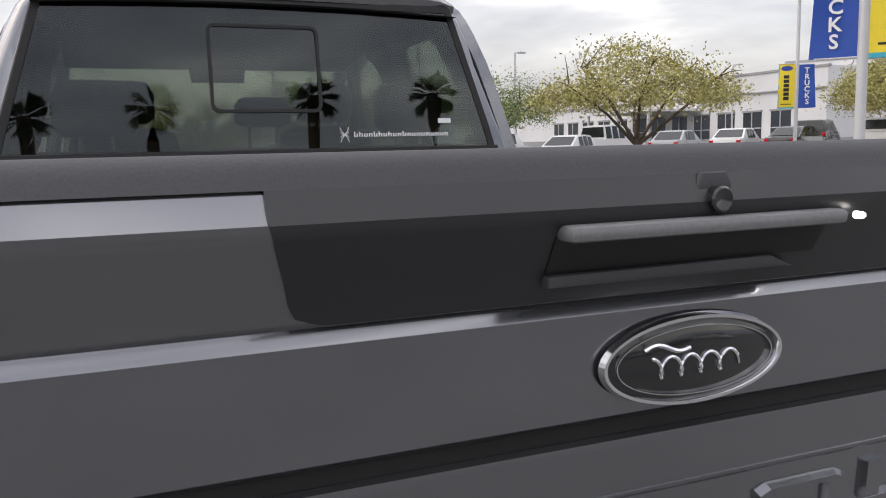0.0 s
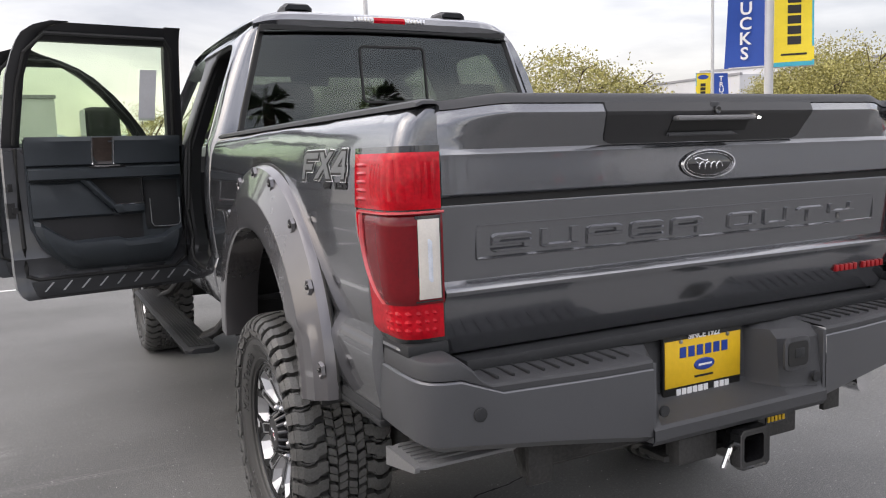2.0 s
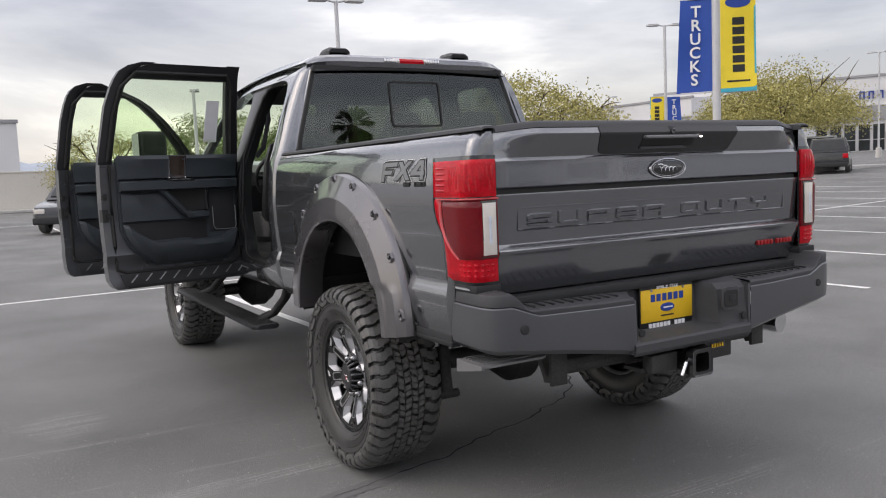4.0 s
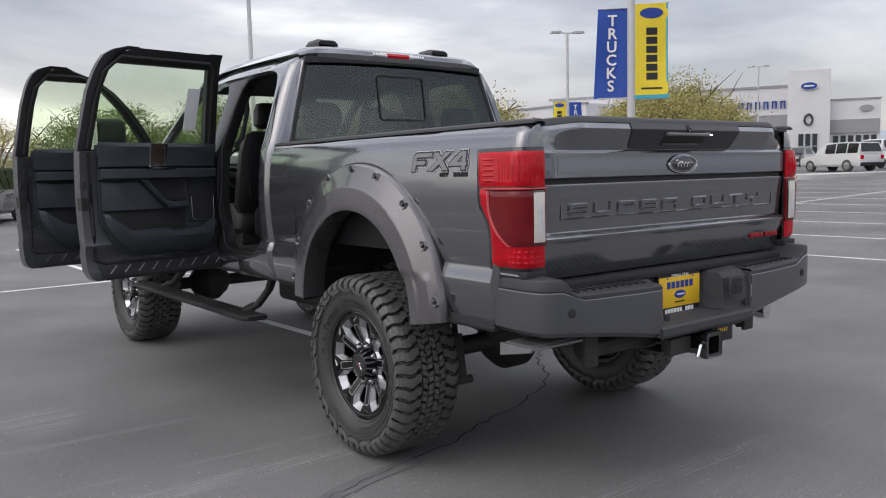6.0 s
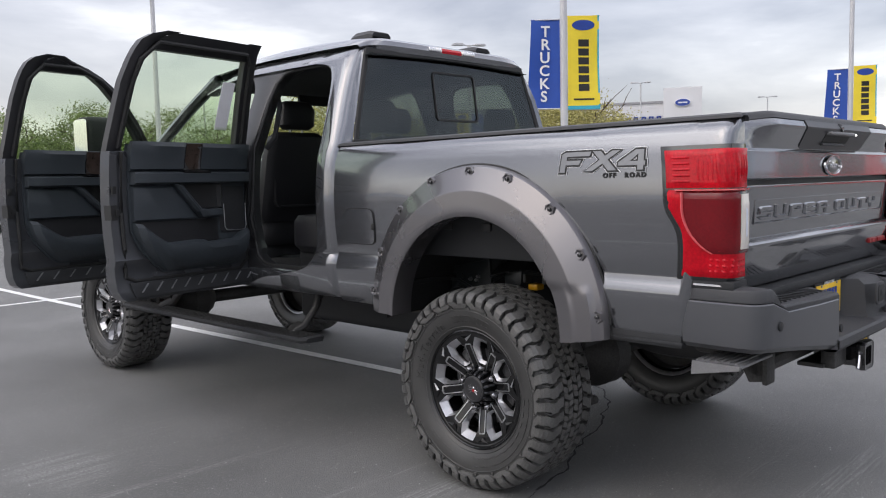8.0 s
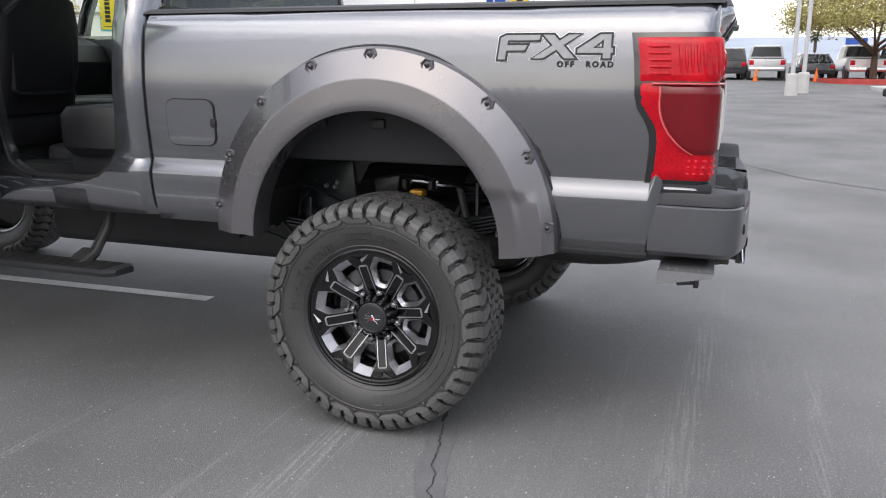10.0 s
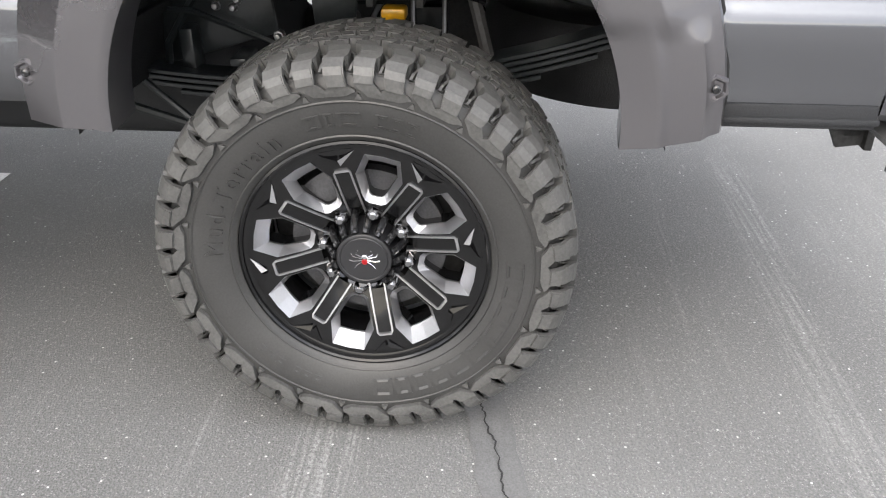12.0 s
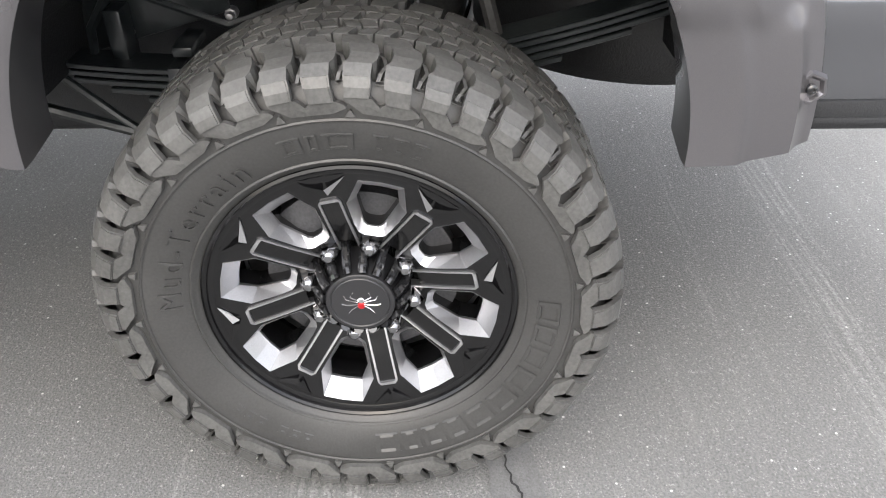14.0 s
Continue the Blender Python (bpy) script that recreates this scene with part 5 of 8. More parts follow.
# ---- cab ----
OPEN_REAR = [(0.93, 2.62), (0.955, 2.53), (1.0, 2.465), (1.06, 2.43), (1.15, 2.41), (1.65, 2.395), (1.90, 2.42), (2.04, 2.455), (2.09, 2.49), (2.12, 2.545), (2.135, 2.66)]
OPEN_B = [(0.93, 2.90), (0.955, 2.98), (1.0, 3.045), (1.08, 3.085), (1.25, 3.10), (1.65, 3.10), (1.95, 3.07), (2.06, 3.04), (2.11, 2.99), (2.135, 2.90)]
OPEN_B2 = [(0.93, 3.45), (0.96, 3.36), (1.02, 3.31), (1.1, 3.29), (1.65, 3.28), (2.0, 3.25), (2.07, 3.28), (2.12, 3.34), (2.135, 3.44)]
WIN_EDGE = [(0.8, 0.88), (1.60, 0.875), (1.66, 0.865), (2.17, 0.712), (2.20, 0.70)]
ZC = [0.80, 0.82, 0.86, 0.90, 0.93, 0.945, 0.96, 0.98, 1.0, 1.03, 1.042, 1.056, 1.08, 1.15, 1.25, 1.35, 1.50, 1.60, 1.66, 1.75, 1.85, 1.95, 2.02, 2.06, 2.09, 2.11, 2.125, 2.135, 2.15, 2.17, 2.19]




def c_pillar(bm):
    rows = []
    for z in ZC:
        xs, xw = lerp(CABX, z), -lerp(WIN_EDGE, z)
        y1 = lerp(OPEN_REAR, z) if 0.93 <= z <= 2.135 else 2.80
        yb = 2.238 + 0.125 * max(0.0, z - 1.66)
        row = [(xw, yb, z)]
        for k in range(6):
            a = radians(90 * k / 5)
            r = max(0.02, min(0.085, (xw - xs) * 0.9))
            row.append((xs + r - r * math.sin(a), yb + 0.008 + 0.085 - 0.085 * math.cos(a), z))
        row += [(xs, y1 - 0.012, z), (xs + 0.006, y1, z), (xs + 0.05, y1 + 0.004, z), (xs + 0.10, y1 - 0.01, z), (xs + 0.12, y1 - 0.05, z)]
        rows.append(row)
    grid(bm, rows)


both_sides("rear_pillar", c_pillar, PAINT, truck)


def b_pillar(bm):
    rows = []
    for z in [q for q in ZC if 0.93 <= q <= 2.135]:
        xs = lerp(CABX, z)
        a, b = lerp(OPEN_B, z), lerp(OPEN_B2, z)
        rows.append([(xs + 0.12, a + 0.03, z), (xs + 0.06, a, z), (xs + 0.02, a + 0.004, z), (xs + 0.015, a + 0.02, z), (xs + 0.015, b - 0.02, z), (xs + 0.02, b - 0.004, z), (xs + 0.10, b, z)])
    grid(bm, rows)


# black inner trim; the body-coloured outer face has its shade painted black too
both_sides("middle_pillar", b_pillar, SATINBLACK, truck)


def sill(bm):
    rows = []
    for y in (2.60, 2.9, 3.45, 4.30):
        rows.append([(lerp(CABX, 0.80), y, 0.80), (lerp(CABX, 0.82), y, 0.82), (lerp(CABX, 0.86), y, 0.86), (lerp(CABX, 0.9), y, 0.90), (-1.0, y, 0.925), (-0.98, y, 0.935), (-0.90, y, 0.938), (-0.86, y, 0.93)])
    grid(bm, rows)


both_sides("door_sill", sill, PAINT, truck)
for y0, y1 in ((2.62, 2.98), (3.42, 4.1)):
    both_sides("sill_plate", lambda bm: box(bm, -0.975, -0.90, y0, y1, 0.936, 0.944, 0.003), BLACKPLASTIC, truck)


def header(bm):
    rows = []
    for y, dz in ((2.62, 0), (2.95, 0.004), (3.3, 0.004), (3.6, -0.01), (3.9, -0.07)):
        rows.append([(-0.70, y, 2.13 + dz), (-0.74, y, 2.128 + dz), (lerp(CABX, 2.135), y, 2.135 + dz), (lerp(CABX, 2.16), y, 2.16 + dz), (lerp(CABX, 2.19), y, 2.19 + dz), (-0.70, y, 2.215 + dz)])
    grid(bm, rows)


both_sides("roof_rail", header, PAINT, truck)


def opening_seal(bm):
    pts = []
    for z in (1.2, 1.06, 1.0, 0.955, 0.94):
        pts.append((lerp(CABX, z) + 0.028, lerp(OPEN_REAR, z) + 0.008, z))
    pts += [(-0.965, 2.72, 0.940), (-0.965, 2.88, 0.940)]
    for z in (0.955, 1.0, 1.08, 1.25, 1.65, 1.95, 2.06, 2.11):
        pts.append((lerp(CABX, z) + 0.03, lerp(OPEN_B, z) - 0.008, z))
    pts += [(lerp(CABX, 2.13) + 0.03, 2.9, 2.128), (lerp(CABX, 2.13) + 0.03, 2.64, 2.128)]
    for z in (2.12, 2.09, 2.04, 1.90, 1.65, 1.3, 1.2):
        pts.append((lerp(CABX, z) + 0.028, lerp(OPEN_REAR, z) + 0.008, z))
    tube(bm, pts, 0.012, 8, caps=False)


both_sides("door_seal", opening_seal, SEAL, truck)
# roof
bm = bmesh.new()
ridge = [(2.296, 2.176), (2.282, 2.190), (2.276, 2.222), (2.290, 2.252), (2.33, 2.270), (2.48, 2.288), (2.8, 2.304), (3.2, 2.310), (3.55, 2.295), (3.8, 2.24), (3.95, 2.19)]
rows = []
for y, z in ridge:
    row = []
    for k in range(25):
        t = -1 + k / 12
        x = 0.735 * t
        row.append((x, y + 0.03 * t ** 4 * (1 if y < 2.3 else 0), z - (z - 2.186) * abs(t) ** 10 * 0.70 if z > 2.19 else z - 0.005 * t * t))
    rows.append(row)
grid(bm, rows)
part("roof", bm, PAINT, truck)
bm = bmesh.new()
grid(bm, [[(-0.72 + 1.44 * k / 8, y, 2.15 + 0.02 * (1 - ((k - 4) / 4) ** 2)) for k in range(9)] for y in (2.25, 2.8, 3.4)] + [[(-0.72 + 1.44 * k / 8, y, z) for k in range(9)] for y, z in ((3.75, 2.135), (3.88, 2.105), (3.95, 2.105), (3.97, 2.175))])
part("headliner", bm, HEADLINER, truck)
for sx in (-0.46, 0.46):
    bm = bmesh.new()
    rows = []
    for y, w, h in ((2.44, 0.066, 0.0), (2.425, 0.072, 0.022), (2.46, 0.076, 0.034), (2.60, 0.066, 0.036), (2.66, 0.05, 0.018), (2.67, 0.045, 0.0)):
        rows.append([(sx - w, y, 2.275), (sx - w, y, 2.292 + h * 0.6), (sx - w * 0.75, y, 2.300 + h), (sx + w * 0.75, y, 2.300 + h), (sx + w, y, 2.292 + h * 0.6), (sx + w, y, 2.275)])
    grid(bm, rows)
    part("roof_pod", bm, GREYPLASTIC, truck, "black roof antenna pod")
# high brake lamp
brake = new("high_brake_lamp")
brake.parent = truck
brake.location.x, brake.location.y, brake.location.z = -0.012, 0.072, 0.000


def lamp_bar(bm, x0, x1, z0=2.216, z1=2.252, y=2.212):
    rows = []
    for k in range(7):
        x = x0 + (x1 - x0) * k / 6
        b = 0.012 * (x / 0.22) ** 2
        rows.append([(x, y + 0.02, z0), (x, y - 0.010 + b, z0 + 0.003), (x, y - 0.012 + b, (z0 + z1) / 2), (x, y - 0.002 + b, z1 - 0.003), (x, y + 0.03, z1)])
    grid(bm, rows)


for name, mat, x0, x1 in (("red_lens", LAMPRED, -0.085, 0.095), ("clear_lens", LAMPWHITE, -0.215, -0.087), ("clear_lens", LAMPWHITE, 0.097, 0.225)):
    bm = bmesh.new()
    lamp_bar(bm, x0, x1)
    part(name, bm, mat, brake)
bm = bmesh.new()
lamp_bar(bm, -0.225, 0.235, 2.212, 2.256, 2.216)
part("housing", bm, LAMPWHITE, brake)
for k in range(6):
    for s in (-1, 1):
        bm = bmesh.new()
        x = 0.005 + s * (0.105 + k * 0.019)
        box(bm, x - 0.006, x + 0.006, 2.196, 2.206, 2.222, 2.246, 0.002)
        part("lens_facet", bm, CHROME, brake)
# rear window: three panes, the middle one sliding in a frame
rear_window = new("rear_window")
rear_window.parent = truck
LEAN = radians(-7.0)
rear_window.matrix_basis = pose(0, 2.226 - 2.226 * math.cos(LEAN) + 1.66 * math.sin(LEAN), 1.66 - 2.226 * math.sin(LEAN) - 1.66 * math.cos(LEAN), -7.0)
tagged(rear_window, "dark tinted rear window with sliding middle pane")
bm = bmesh.new()
slab(bm, [[(s * lerp(WIN_EDGE, z), 2.226, z) for s in (-1, -0.5, 0, 0.5, 1)] for z in (1.60, 1.80, 2.0, 2.195)], [[(s * lerp(WIN_EDGE, z), 2.232, z) for s in (-1, -0.5, 0, 0.5, 1)] for z in (1.60, 1.80, 2.0, 2.195)])
pane = part("pane", bm, TINT, rear_window)
pane.visible_shadow = False


def frame_ring(bm, half_w, z0, z1, r, y, w, deep, cx=0.0):
    o = rounded(cx - half_w, cx + half_w, z0, z1, r)
    i = rounded(cx - half_w + w, cx + half_w - w, z0 + w, z1 - w, max(0.005, r - w))
    grid(bm, [[(a, y + deep, b), (a, y, b), (c, y, d), (c, y + deep, d)] for (a, b), (c, d) in zip(o, i)], close_u=True)


bm = bmesh.new()
frame_ring(bm, 0.192, 1.80, 2.105, 0.03, 2.219, 0.011, 0.012)
part("slider_frame", bm, SEAL, rear_window)
bm = bmesh.new()
for s in (-1, 1):
    grid(bm, [[(s * (lerp(WIN_EDGE, z) + 0.006), 2.230, z), (s * lerp(WIN_EDGE, z), 2.221, z), (s * (lerp(WIN_EDGE, z) - 0.024), 2.222, z), (s * (lerp(WIN_EDGE, z) - 0.026), 2.228, z)] for z in (1.6, 1.75, 1.9, 2.05, 2.17, 2.196)])
grid(bm, [[(-0.70 + 0.14 * k, 2.232, 2.199), (-0.70 + 0.14 * k, 2.221, 2.196), (-0.70 + 0.14 * k, 2.222, 2.172), (-0.70 + 0.14 * k, 2.228, 2.17)] for k in range(11)])
grid(bm, [[(-0.87 + 0.174 * k, 2.216, 1.60), (-0.87 + 0.174 * k, 2.216, 1.668), (-0.87 + 0.174 * k, 2.226, 1.672)] for k in range(11)])
part("gasket", bm, SEAL, rear_window)
# a line of small print on the glass, kept as plain bars
bm = bmesh.new()
for i in range(20):
    x, top = 0.30 + i * 0.0185, 1.722 + 0.006 * (i in (0, 1, 4, 5, 7, 10))
    box(bm, x, x + 0.004, 2.2195, 2.2215, 1.710, top)
    box(bm, x + 0.0095, x + 0.0135, 2.2195, 2.2215, 1.710, 1.722)
    box(bm, x + 0.004, x + 0.0095, 2.2195, 2.2215, (1.710, 1.7185)[i % 2], (1.7135, 1.722)[i % 2])
tagged(part("print_bar", bm, PAPER, rear_window), kind="stuff")
bm = bmesh.new()
for k in range(4):
    for s in (-1, 1):
        tube(bm, [(0.265, 2.220, 1.718), (0.265 + s * 0.012, 2.220, 1.718 + 0.01 * (k - 1.5)), (0.265 + s * 0.016, 2.220, 1.718 + 0.018 * (k - 1.5))], 0.0012, 4)
part("print_mark", bm, PAPER, rear_window)
bm = bmesh.new()
box(bm, 0.63, 0.68, 2.2195, 2.2215, 1.757, 1.775)
part("white_label", bm, PAPER, rear_window)

# back wall, floor, firewall and dash
bm = bmesh.new()
box(bm, -0.90, 0.90, 2.245, 2.29, 0.86, 1.62, 0.01)
part("back_wall", bm, CARPET, truck)
bm = bmesh.new()
box(bm, -0.93, 0.93, 2.28, 4.6, 0.87, 0.932, 0.005)
part("cab_floor", bm, CARPET, truck)
bm = bmesh.new()
rows = []
for x in (-0.86, -0.8, -0.4, 0, 0.4, 0.8, 0.86):
    rows.append([(x, 4.30, 1.02), (x, 4.12, 1.15), (x, 4.05, 1.45), (x, 4.10, 1.56), (x, 4.25, 1.61), (x, 4.75, 1.64), (x, 4.75, 0.9)])
grid(bm, rows)
part("dashboard", bm, LEATHER, truck, "black dashboard")
bm = bmesh.new()
box(bm, -0.13, 0.15, 4.02, 4.08, 1.18, 1.52, 0.02)
part("centre_stack", bm, GLOSSBLACK, truck)
bm = bmesh.new()
frame_ring(bm, 0.05, 1.36, 1.50, 0.02, 4.01, 0.010, 0.01, -0.10)
frame_ring(bm, 0.10, 1.18, 1.26, 0.02, 4.01, 0.008, 0.01, 0.02)
part("vent_trim", bm, CHROME, truck)
bm = bmesh.new()
box(bm, -0.14, 0.16, 3.1, 4.05, 0.95, 1.24, 0.03)
part("centre_console", bm, LEATHER, truck)
bm = bmesh.new()
ring = [(-0.42 + 0.19 * math.cos(a), 3.90 - 0.07 * math.sin(a), 1.52 + 0.175 * math.sin(a)) for a in [2 * math.pi * k / 32 for k in range(33)]]
tube(bm, ring, 0.016, 8, caps=False)
tube(bm, [(-0.61, 3.90, 1.52), (-0.42, 3.93, 1.50), (-0.23, 3.90, 1.52)], 0.02, 8)
tube(bm, [(-0.42, 3.93, 1.50), (-0.42, 4.2, 1.42)], 0.04, 10)
part("steering_wheel", bm, LEATHER, truck)


def seat(x, y, front):
    ob = new("front_seat" if front else "rear_seat")
    ob.parent = truck
    w = 0.27 if front else 0.30
    zt = 1.78 if front else 1.68

    def cushion(rows_def, name):
        bm = bmesh.new()
        rows = []
        for z, y0, y1, ww in rows_def:
            ring = []
            for k in range(20):
                a = 2 * math.pi * k / 20
                c, s = math.cos(a), math.sin(a)
                ring.append((x + ww * math.copysign(abs(c) ** 0.5, c), (y0 + y1) / 2 + (y1 - y0) / 2 * math.copysign(abs(s) ** 0.6, s), z))
            rows.append(ring)
        vs = grid(bm, rows, close_v=True)
        bm.faces.new(vs[0])
        bm.faces.new(vs[-1])
        part(name, bm, LEATHER, ob)

    lean = -0.10 if front else -0.06
    cushion([(1.18, y - 0.06, y + 0.06, w * 0.9), (1.22, y - 0.08, y + 0.08, w), (1.40, y - 0.08 + lean * 0.4, y + 0.06 + lean * 0.4, w), (1.62, y - 0.07 + lean * 0.8, y + 0.05 + lean * 0.8, w * 0.96), (zt - 0.03, y - 0.06 + lean, y + 0.04 + lean, w * 0.82), (zt, y - 0.03 + lean, y + 0.02 + lean, w * 0.6)], "backrest")
    # the middle rear headrest is small and pulled up on its posts
    up, hw, tall = (0.075, 0.10, 0.105) if not front and x == 0 else (0.02 if front else 0.045, 0.135, 0.19)
    cushion([(zt + up, y - 0.04 + lean, y + 0.04 + lean, hw * 0.74), (zt + up + tall * 0.15, y - 0.06 + lean, y + 0.05 + lean, hw), (zt + up + tall * 0.68, y - 0.07 + lean, y + 0.04 + lean, hw), (zt + up + tall * 0.95, y - 0.05 + lean, y + 0.03 + lean, hw * 0.82), (zt + up + tall, y - 0.03 + lean, y + 0.01 + lean, hw * 0.6)], "headrest")
    cushion([(1.02, y - 0.02, y + 0.46, w * 0.9), (1.06, y - 0.04, y + 0.50, w), (1.20, y - 0.04, y + 0.50, w), (1.24, y - 0.02, y + 0.47, w * 0.94)], "cushion")
    for s in (-0.05, 0.05):
        bm = bmesh.new()
        tube(bm, [(x + s, y + lean, zt - 0.02), (x + s, y + lean, zt + up + 0.04)], 0.008, 6)
        part("headrest_post", bm, STEEL, ob)
    bm = bmesh.new()
    box(bm, x - w * 0.8, x + w * 0.8, y + 0.02, y + 0.42, 0.93, 1.03, 0.01)
    part("seat_base", bm, BLACKPLASTIC, ob)
    if front:
        bm = bmesh.new()
        frame_ring(bm, 0.20, 1.28, 1.55, 0.04, y - 0.125, 0.012, 0.05, x)
        part("map_pocket", bm, LEATHER, ob)


for sx in (-0.46, 0.46):
    seat(sx, 3.42, True)
for sx in (-0.56, 0.0, 0.56):
    seat(sx, 2.44, False)
bm = bmesh.new()
tube(bm, [(-0.84, 3.12, 1.66), (-0.80, 3.08, 1.72), (-0.75, 3.08, 1.92), (-0.74, 3.12, 1.99)], 0.018, 8)
part("grab_handle", bm, BLACKPLASTIC, truck)
bm = bmesh.new()
prism(bm, [(-0.12, 3.72, 2.02), (0.14, 3.72, 2.02), (0.15, 3.72, 2.09), (-0.13, 3.72, 2.09)], (0, 0.03, 0), 0.008)
part("rear_view_mirror", bm, BLACKPLASTIC, truck)
# windscreen, its pillars, bonnet, wings and nose
bm = bmesh.new()
slab(bm, [[(t * 0.70, 3.95, 2.18) for t in (-1, 0, 1)], [(t * 0.80, 4.70 + 0.08 * (1 - t * t), 1.64) for t in (-1, 0, 1)]], [[(t * 0.70, 3.95, 2.186) for t in (-1, 0, 1)], [(t * 0.80, 4.705 + 0.08 * (1 - t * t), 1.646) for t in (-1, 0, 1)]])
ws = part("windscreen", bm, GREENGLASS, truck)
ws.visible_shadow = False
both_sides("front_pillar", lambda bm: tube(bm, [(-0.71, 3.86, 2.175), (-0.76, 4.2, 1.98), (-0.86, 4.72, 1.62)], 0.04, 8), PAINT, truck)
bm = bmesh.new()
rows = []
for y, z, w in ((4.68, 1.62, 0.88), (4.9, 1.655, 0.90), (5.5, 1.63, 0.90), (5.85, 1.56, 0.88), (5.98, 1.46, 0.86)):
    rows.append([(w * t, y - 0.05 * t ** 4, z - 0.05 * t ** 4 + 0.02 * (1 if abs(t) < 0.5 else 0)) for t in (-1, -0.75, -0.5, -0.48, 0, 0.48, 0.5, 0.75, 1)])
grid(bm, rows)
part("bonnet", bm, PAINT, truck)


def wing(bm):
    rows = []
    for k in range(42):
        y = 4.28 + 1.72 * k / 41
        d = abs(y - 5.12)
        zb = max(0.80, 0.77 + math.sqrt(max(0.0, 0.62 ** 2 - d * d))) if d < 0.62 else 0.80
        row = []
        for t in (0, 0.1, 0.25, 0.4, 0.55, 0.7, 0.85, 0.95, 1):
            z = zb + (1.60 - zb) * t
            row.append((lerp(CABX, z) + 0.12 * smooth01((y - 5.8) / 0.2), y, z))
        row.append((-0.86, y, 1.615))
        rows.append(row)
    grid(bm, rows)


both_sides("front_wing", wing, PAINT, truck)
bm = bmesh.new()
box(bm, -0.95, 0.95, 5.90, 6.12, 0.78, 1.05, 0.04)
part("front_bumper", bm, BUMPER, truck)
bm = bmesh.new()
box(bm, -0.86, 0.86, 5.93, 6.02, 1.05, 1.46, 0.03)
part("grille", bm, GLOSSBLACK, truck)

# ---- doors ----


# height of the map pocket's rim from the hinge to the free edge
POCKET_TOP = [(0.0, 1.172), (0.08, 1.150), (0.14, 1.118), (0.42, 1.110), (0.47, 1.128), (0.80, 1.122), (0.96, 1.232), (1.0, 1.240)]


def make_door(name, hy, free, hinge, angle, flip, label, trim=True):
    """A door in the shut position, swung by angle about its front edge. u runs back from the hinge, off inward from the skin."""
    door = new(name)
    door.parent = truck
    tagged(door, label)
    hx = -0.985
    door.matrix_basis = Matrix.Diagonal((flip, 1, 1, 1)) @ pose(hx, hy, 0, 0, 0, angle)

    def P(u, z, off):
        return (lerp(CABX, z) - hx + off, -u, z + 0.062 * max(0.0, (z - 1.62) / 0.57))

    def add(pname, mat, build, plabel="", smooth=True):
        bm = bmesh.new()
        build(bm)
        return part(pname, bm, mat, door, plabel, smooth)

    def lo(z):
        return lerp(hinge, z)

    def hi(z):
        return lerp(free, z)

    def patch(bm, zs, f0, f1, o0, o1, n=8, edge=0.0):
        """A slab between two offsets; edge rounds its outer rim."""
        a, b = [], []
        m = len(zs) - 1
        for i, z in enumerate(zs):
            u0, u1 = f0(z), f1(z)
            ra, rb = [], []
            for k in range(n + 1):
                u = u0 + (u1 - u0) * k / n
                rim = edge if i in (0, m) or k in (0, n) else 0
                ra.append(P(u, z, o1 - rim))
                rb.append(P(u, z, o0))
            a.append(ra)
            b.append(rb)
        slab(bm, a, b)

    ZL = [0.82, 0.84, 0.88, 0.90, 0.95, 1.0, 1.042, 1.056, 1.1, 1.2, 1.35, 1.5, 1.60, 1.625]
    ZU = [1.625, 1.66, 1.75, 1.85, 1.95, 2.05, 2.10, 2.14, 2.17, 2.19]
    # trimmed doors take the body paint with shade put into its colour
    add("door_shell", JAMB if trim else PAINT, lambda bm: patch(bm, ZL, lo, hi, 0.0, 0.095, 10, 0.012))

    def frame_bars(bm):
        patch(bm, ZU, lo, lambda z: lo(z) + 0.085, 0.0, 0.055, 3, 0.008)
        patch(bm, ZU, lambda z: hi(z) - 0.085, hi, 0.0, 0.055, 3, 0.008)
        patch(bm, [2.105, 2.13, 2.16, 2.185], lambda z: lo(z) + 0.08, lambda z: hi(z) - 0.08, 0.0, 0.055, 8, 0.008)

    add("window_frame", SATINBLACK if trim else PAINT, frame_bars)

    def seals(bm):
        loop = [P(lo(1.64) + 0.055, 1.64, 0.062)] + [P(lo(z) + 0.055, z, 0.062) for z in (1.8, 2.0, 2.08)] + [P(lo(2.135) + 0.09, 2.135, 0.062), P(hi(2.135) - 0.10, 2.135, 0.062)]
        loop += [P(hi(z) - 0.055, z, 0.062) for z in (2.05, 1.9, 1.7, 1.64)]
        tube(bm, loop, 0.013, 8)
        low = [P(hi(z) - 0.055, z, 0.098) for z in (1.62, 1.3, 1.1, 1.0, 0.95)] + [P(hi(0.92) - 0.11, 0.925, 0.098), P(lo(0.92) + 0.10, 0.925, 0.098)] + [P(lo(z) + 0.03, z, 0.098) for z in (0.98, 1.2, 1.62)]
        tube(bm, low, 0.011, 8)

    add("door_seal", SEAL, seals)
    g = add("window_glass", GREENGLASS, lambda bm: patch(bm, [1.60, 1.7, 1.85, 2.0, 2.12], lambda z: lo(z) + 0.07, lambda z: hi(z) - 0.07, 0.020, 0.025, 3), "green-tinted window")
    g.visible_shadow = False
    if not trim:
        add("door_card", TRIM, lambda bm: patch(bm, [0.94, 1.2, 1.4, 1.6], lambda z: lo(z) + 0.05, lambda z: hi(z) - 0.09, 0.095, 0.125, 6, 0.01))
        return door

    L0 = hi(1.3)
    round_low = lambda z: max(0.0, (1.22 - z) / 0.27) ** 2 * 0.20
    t0, t1 = (lambda z: lo(z) + 0.045 + round_low(z) * 0.4), (lambda z: hi(z) - 0.095 - round_low(z))
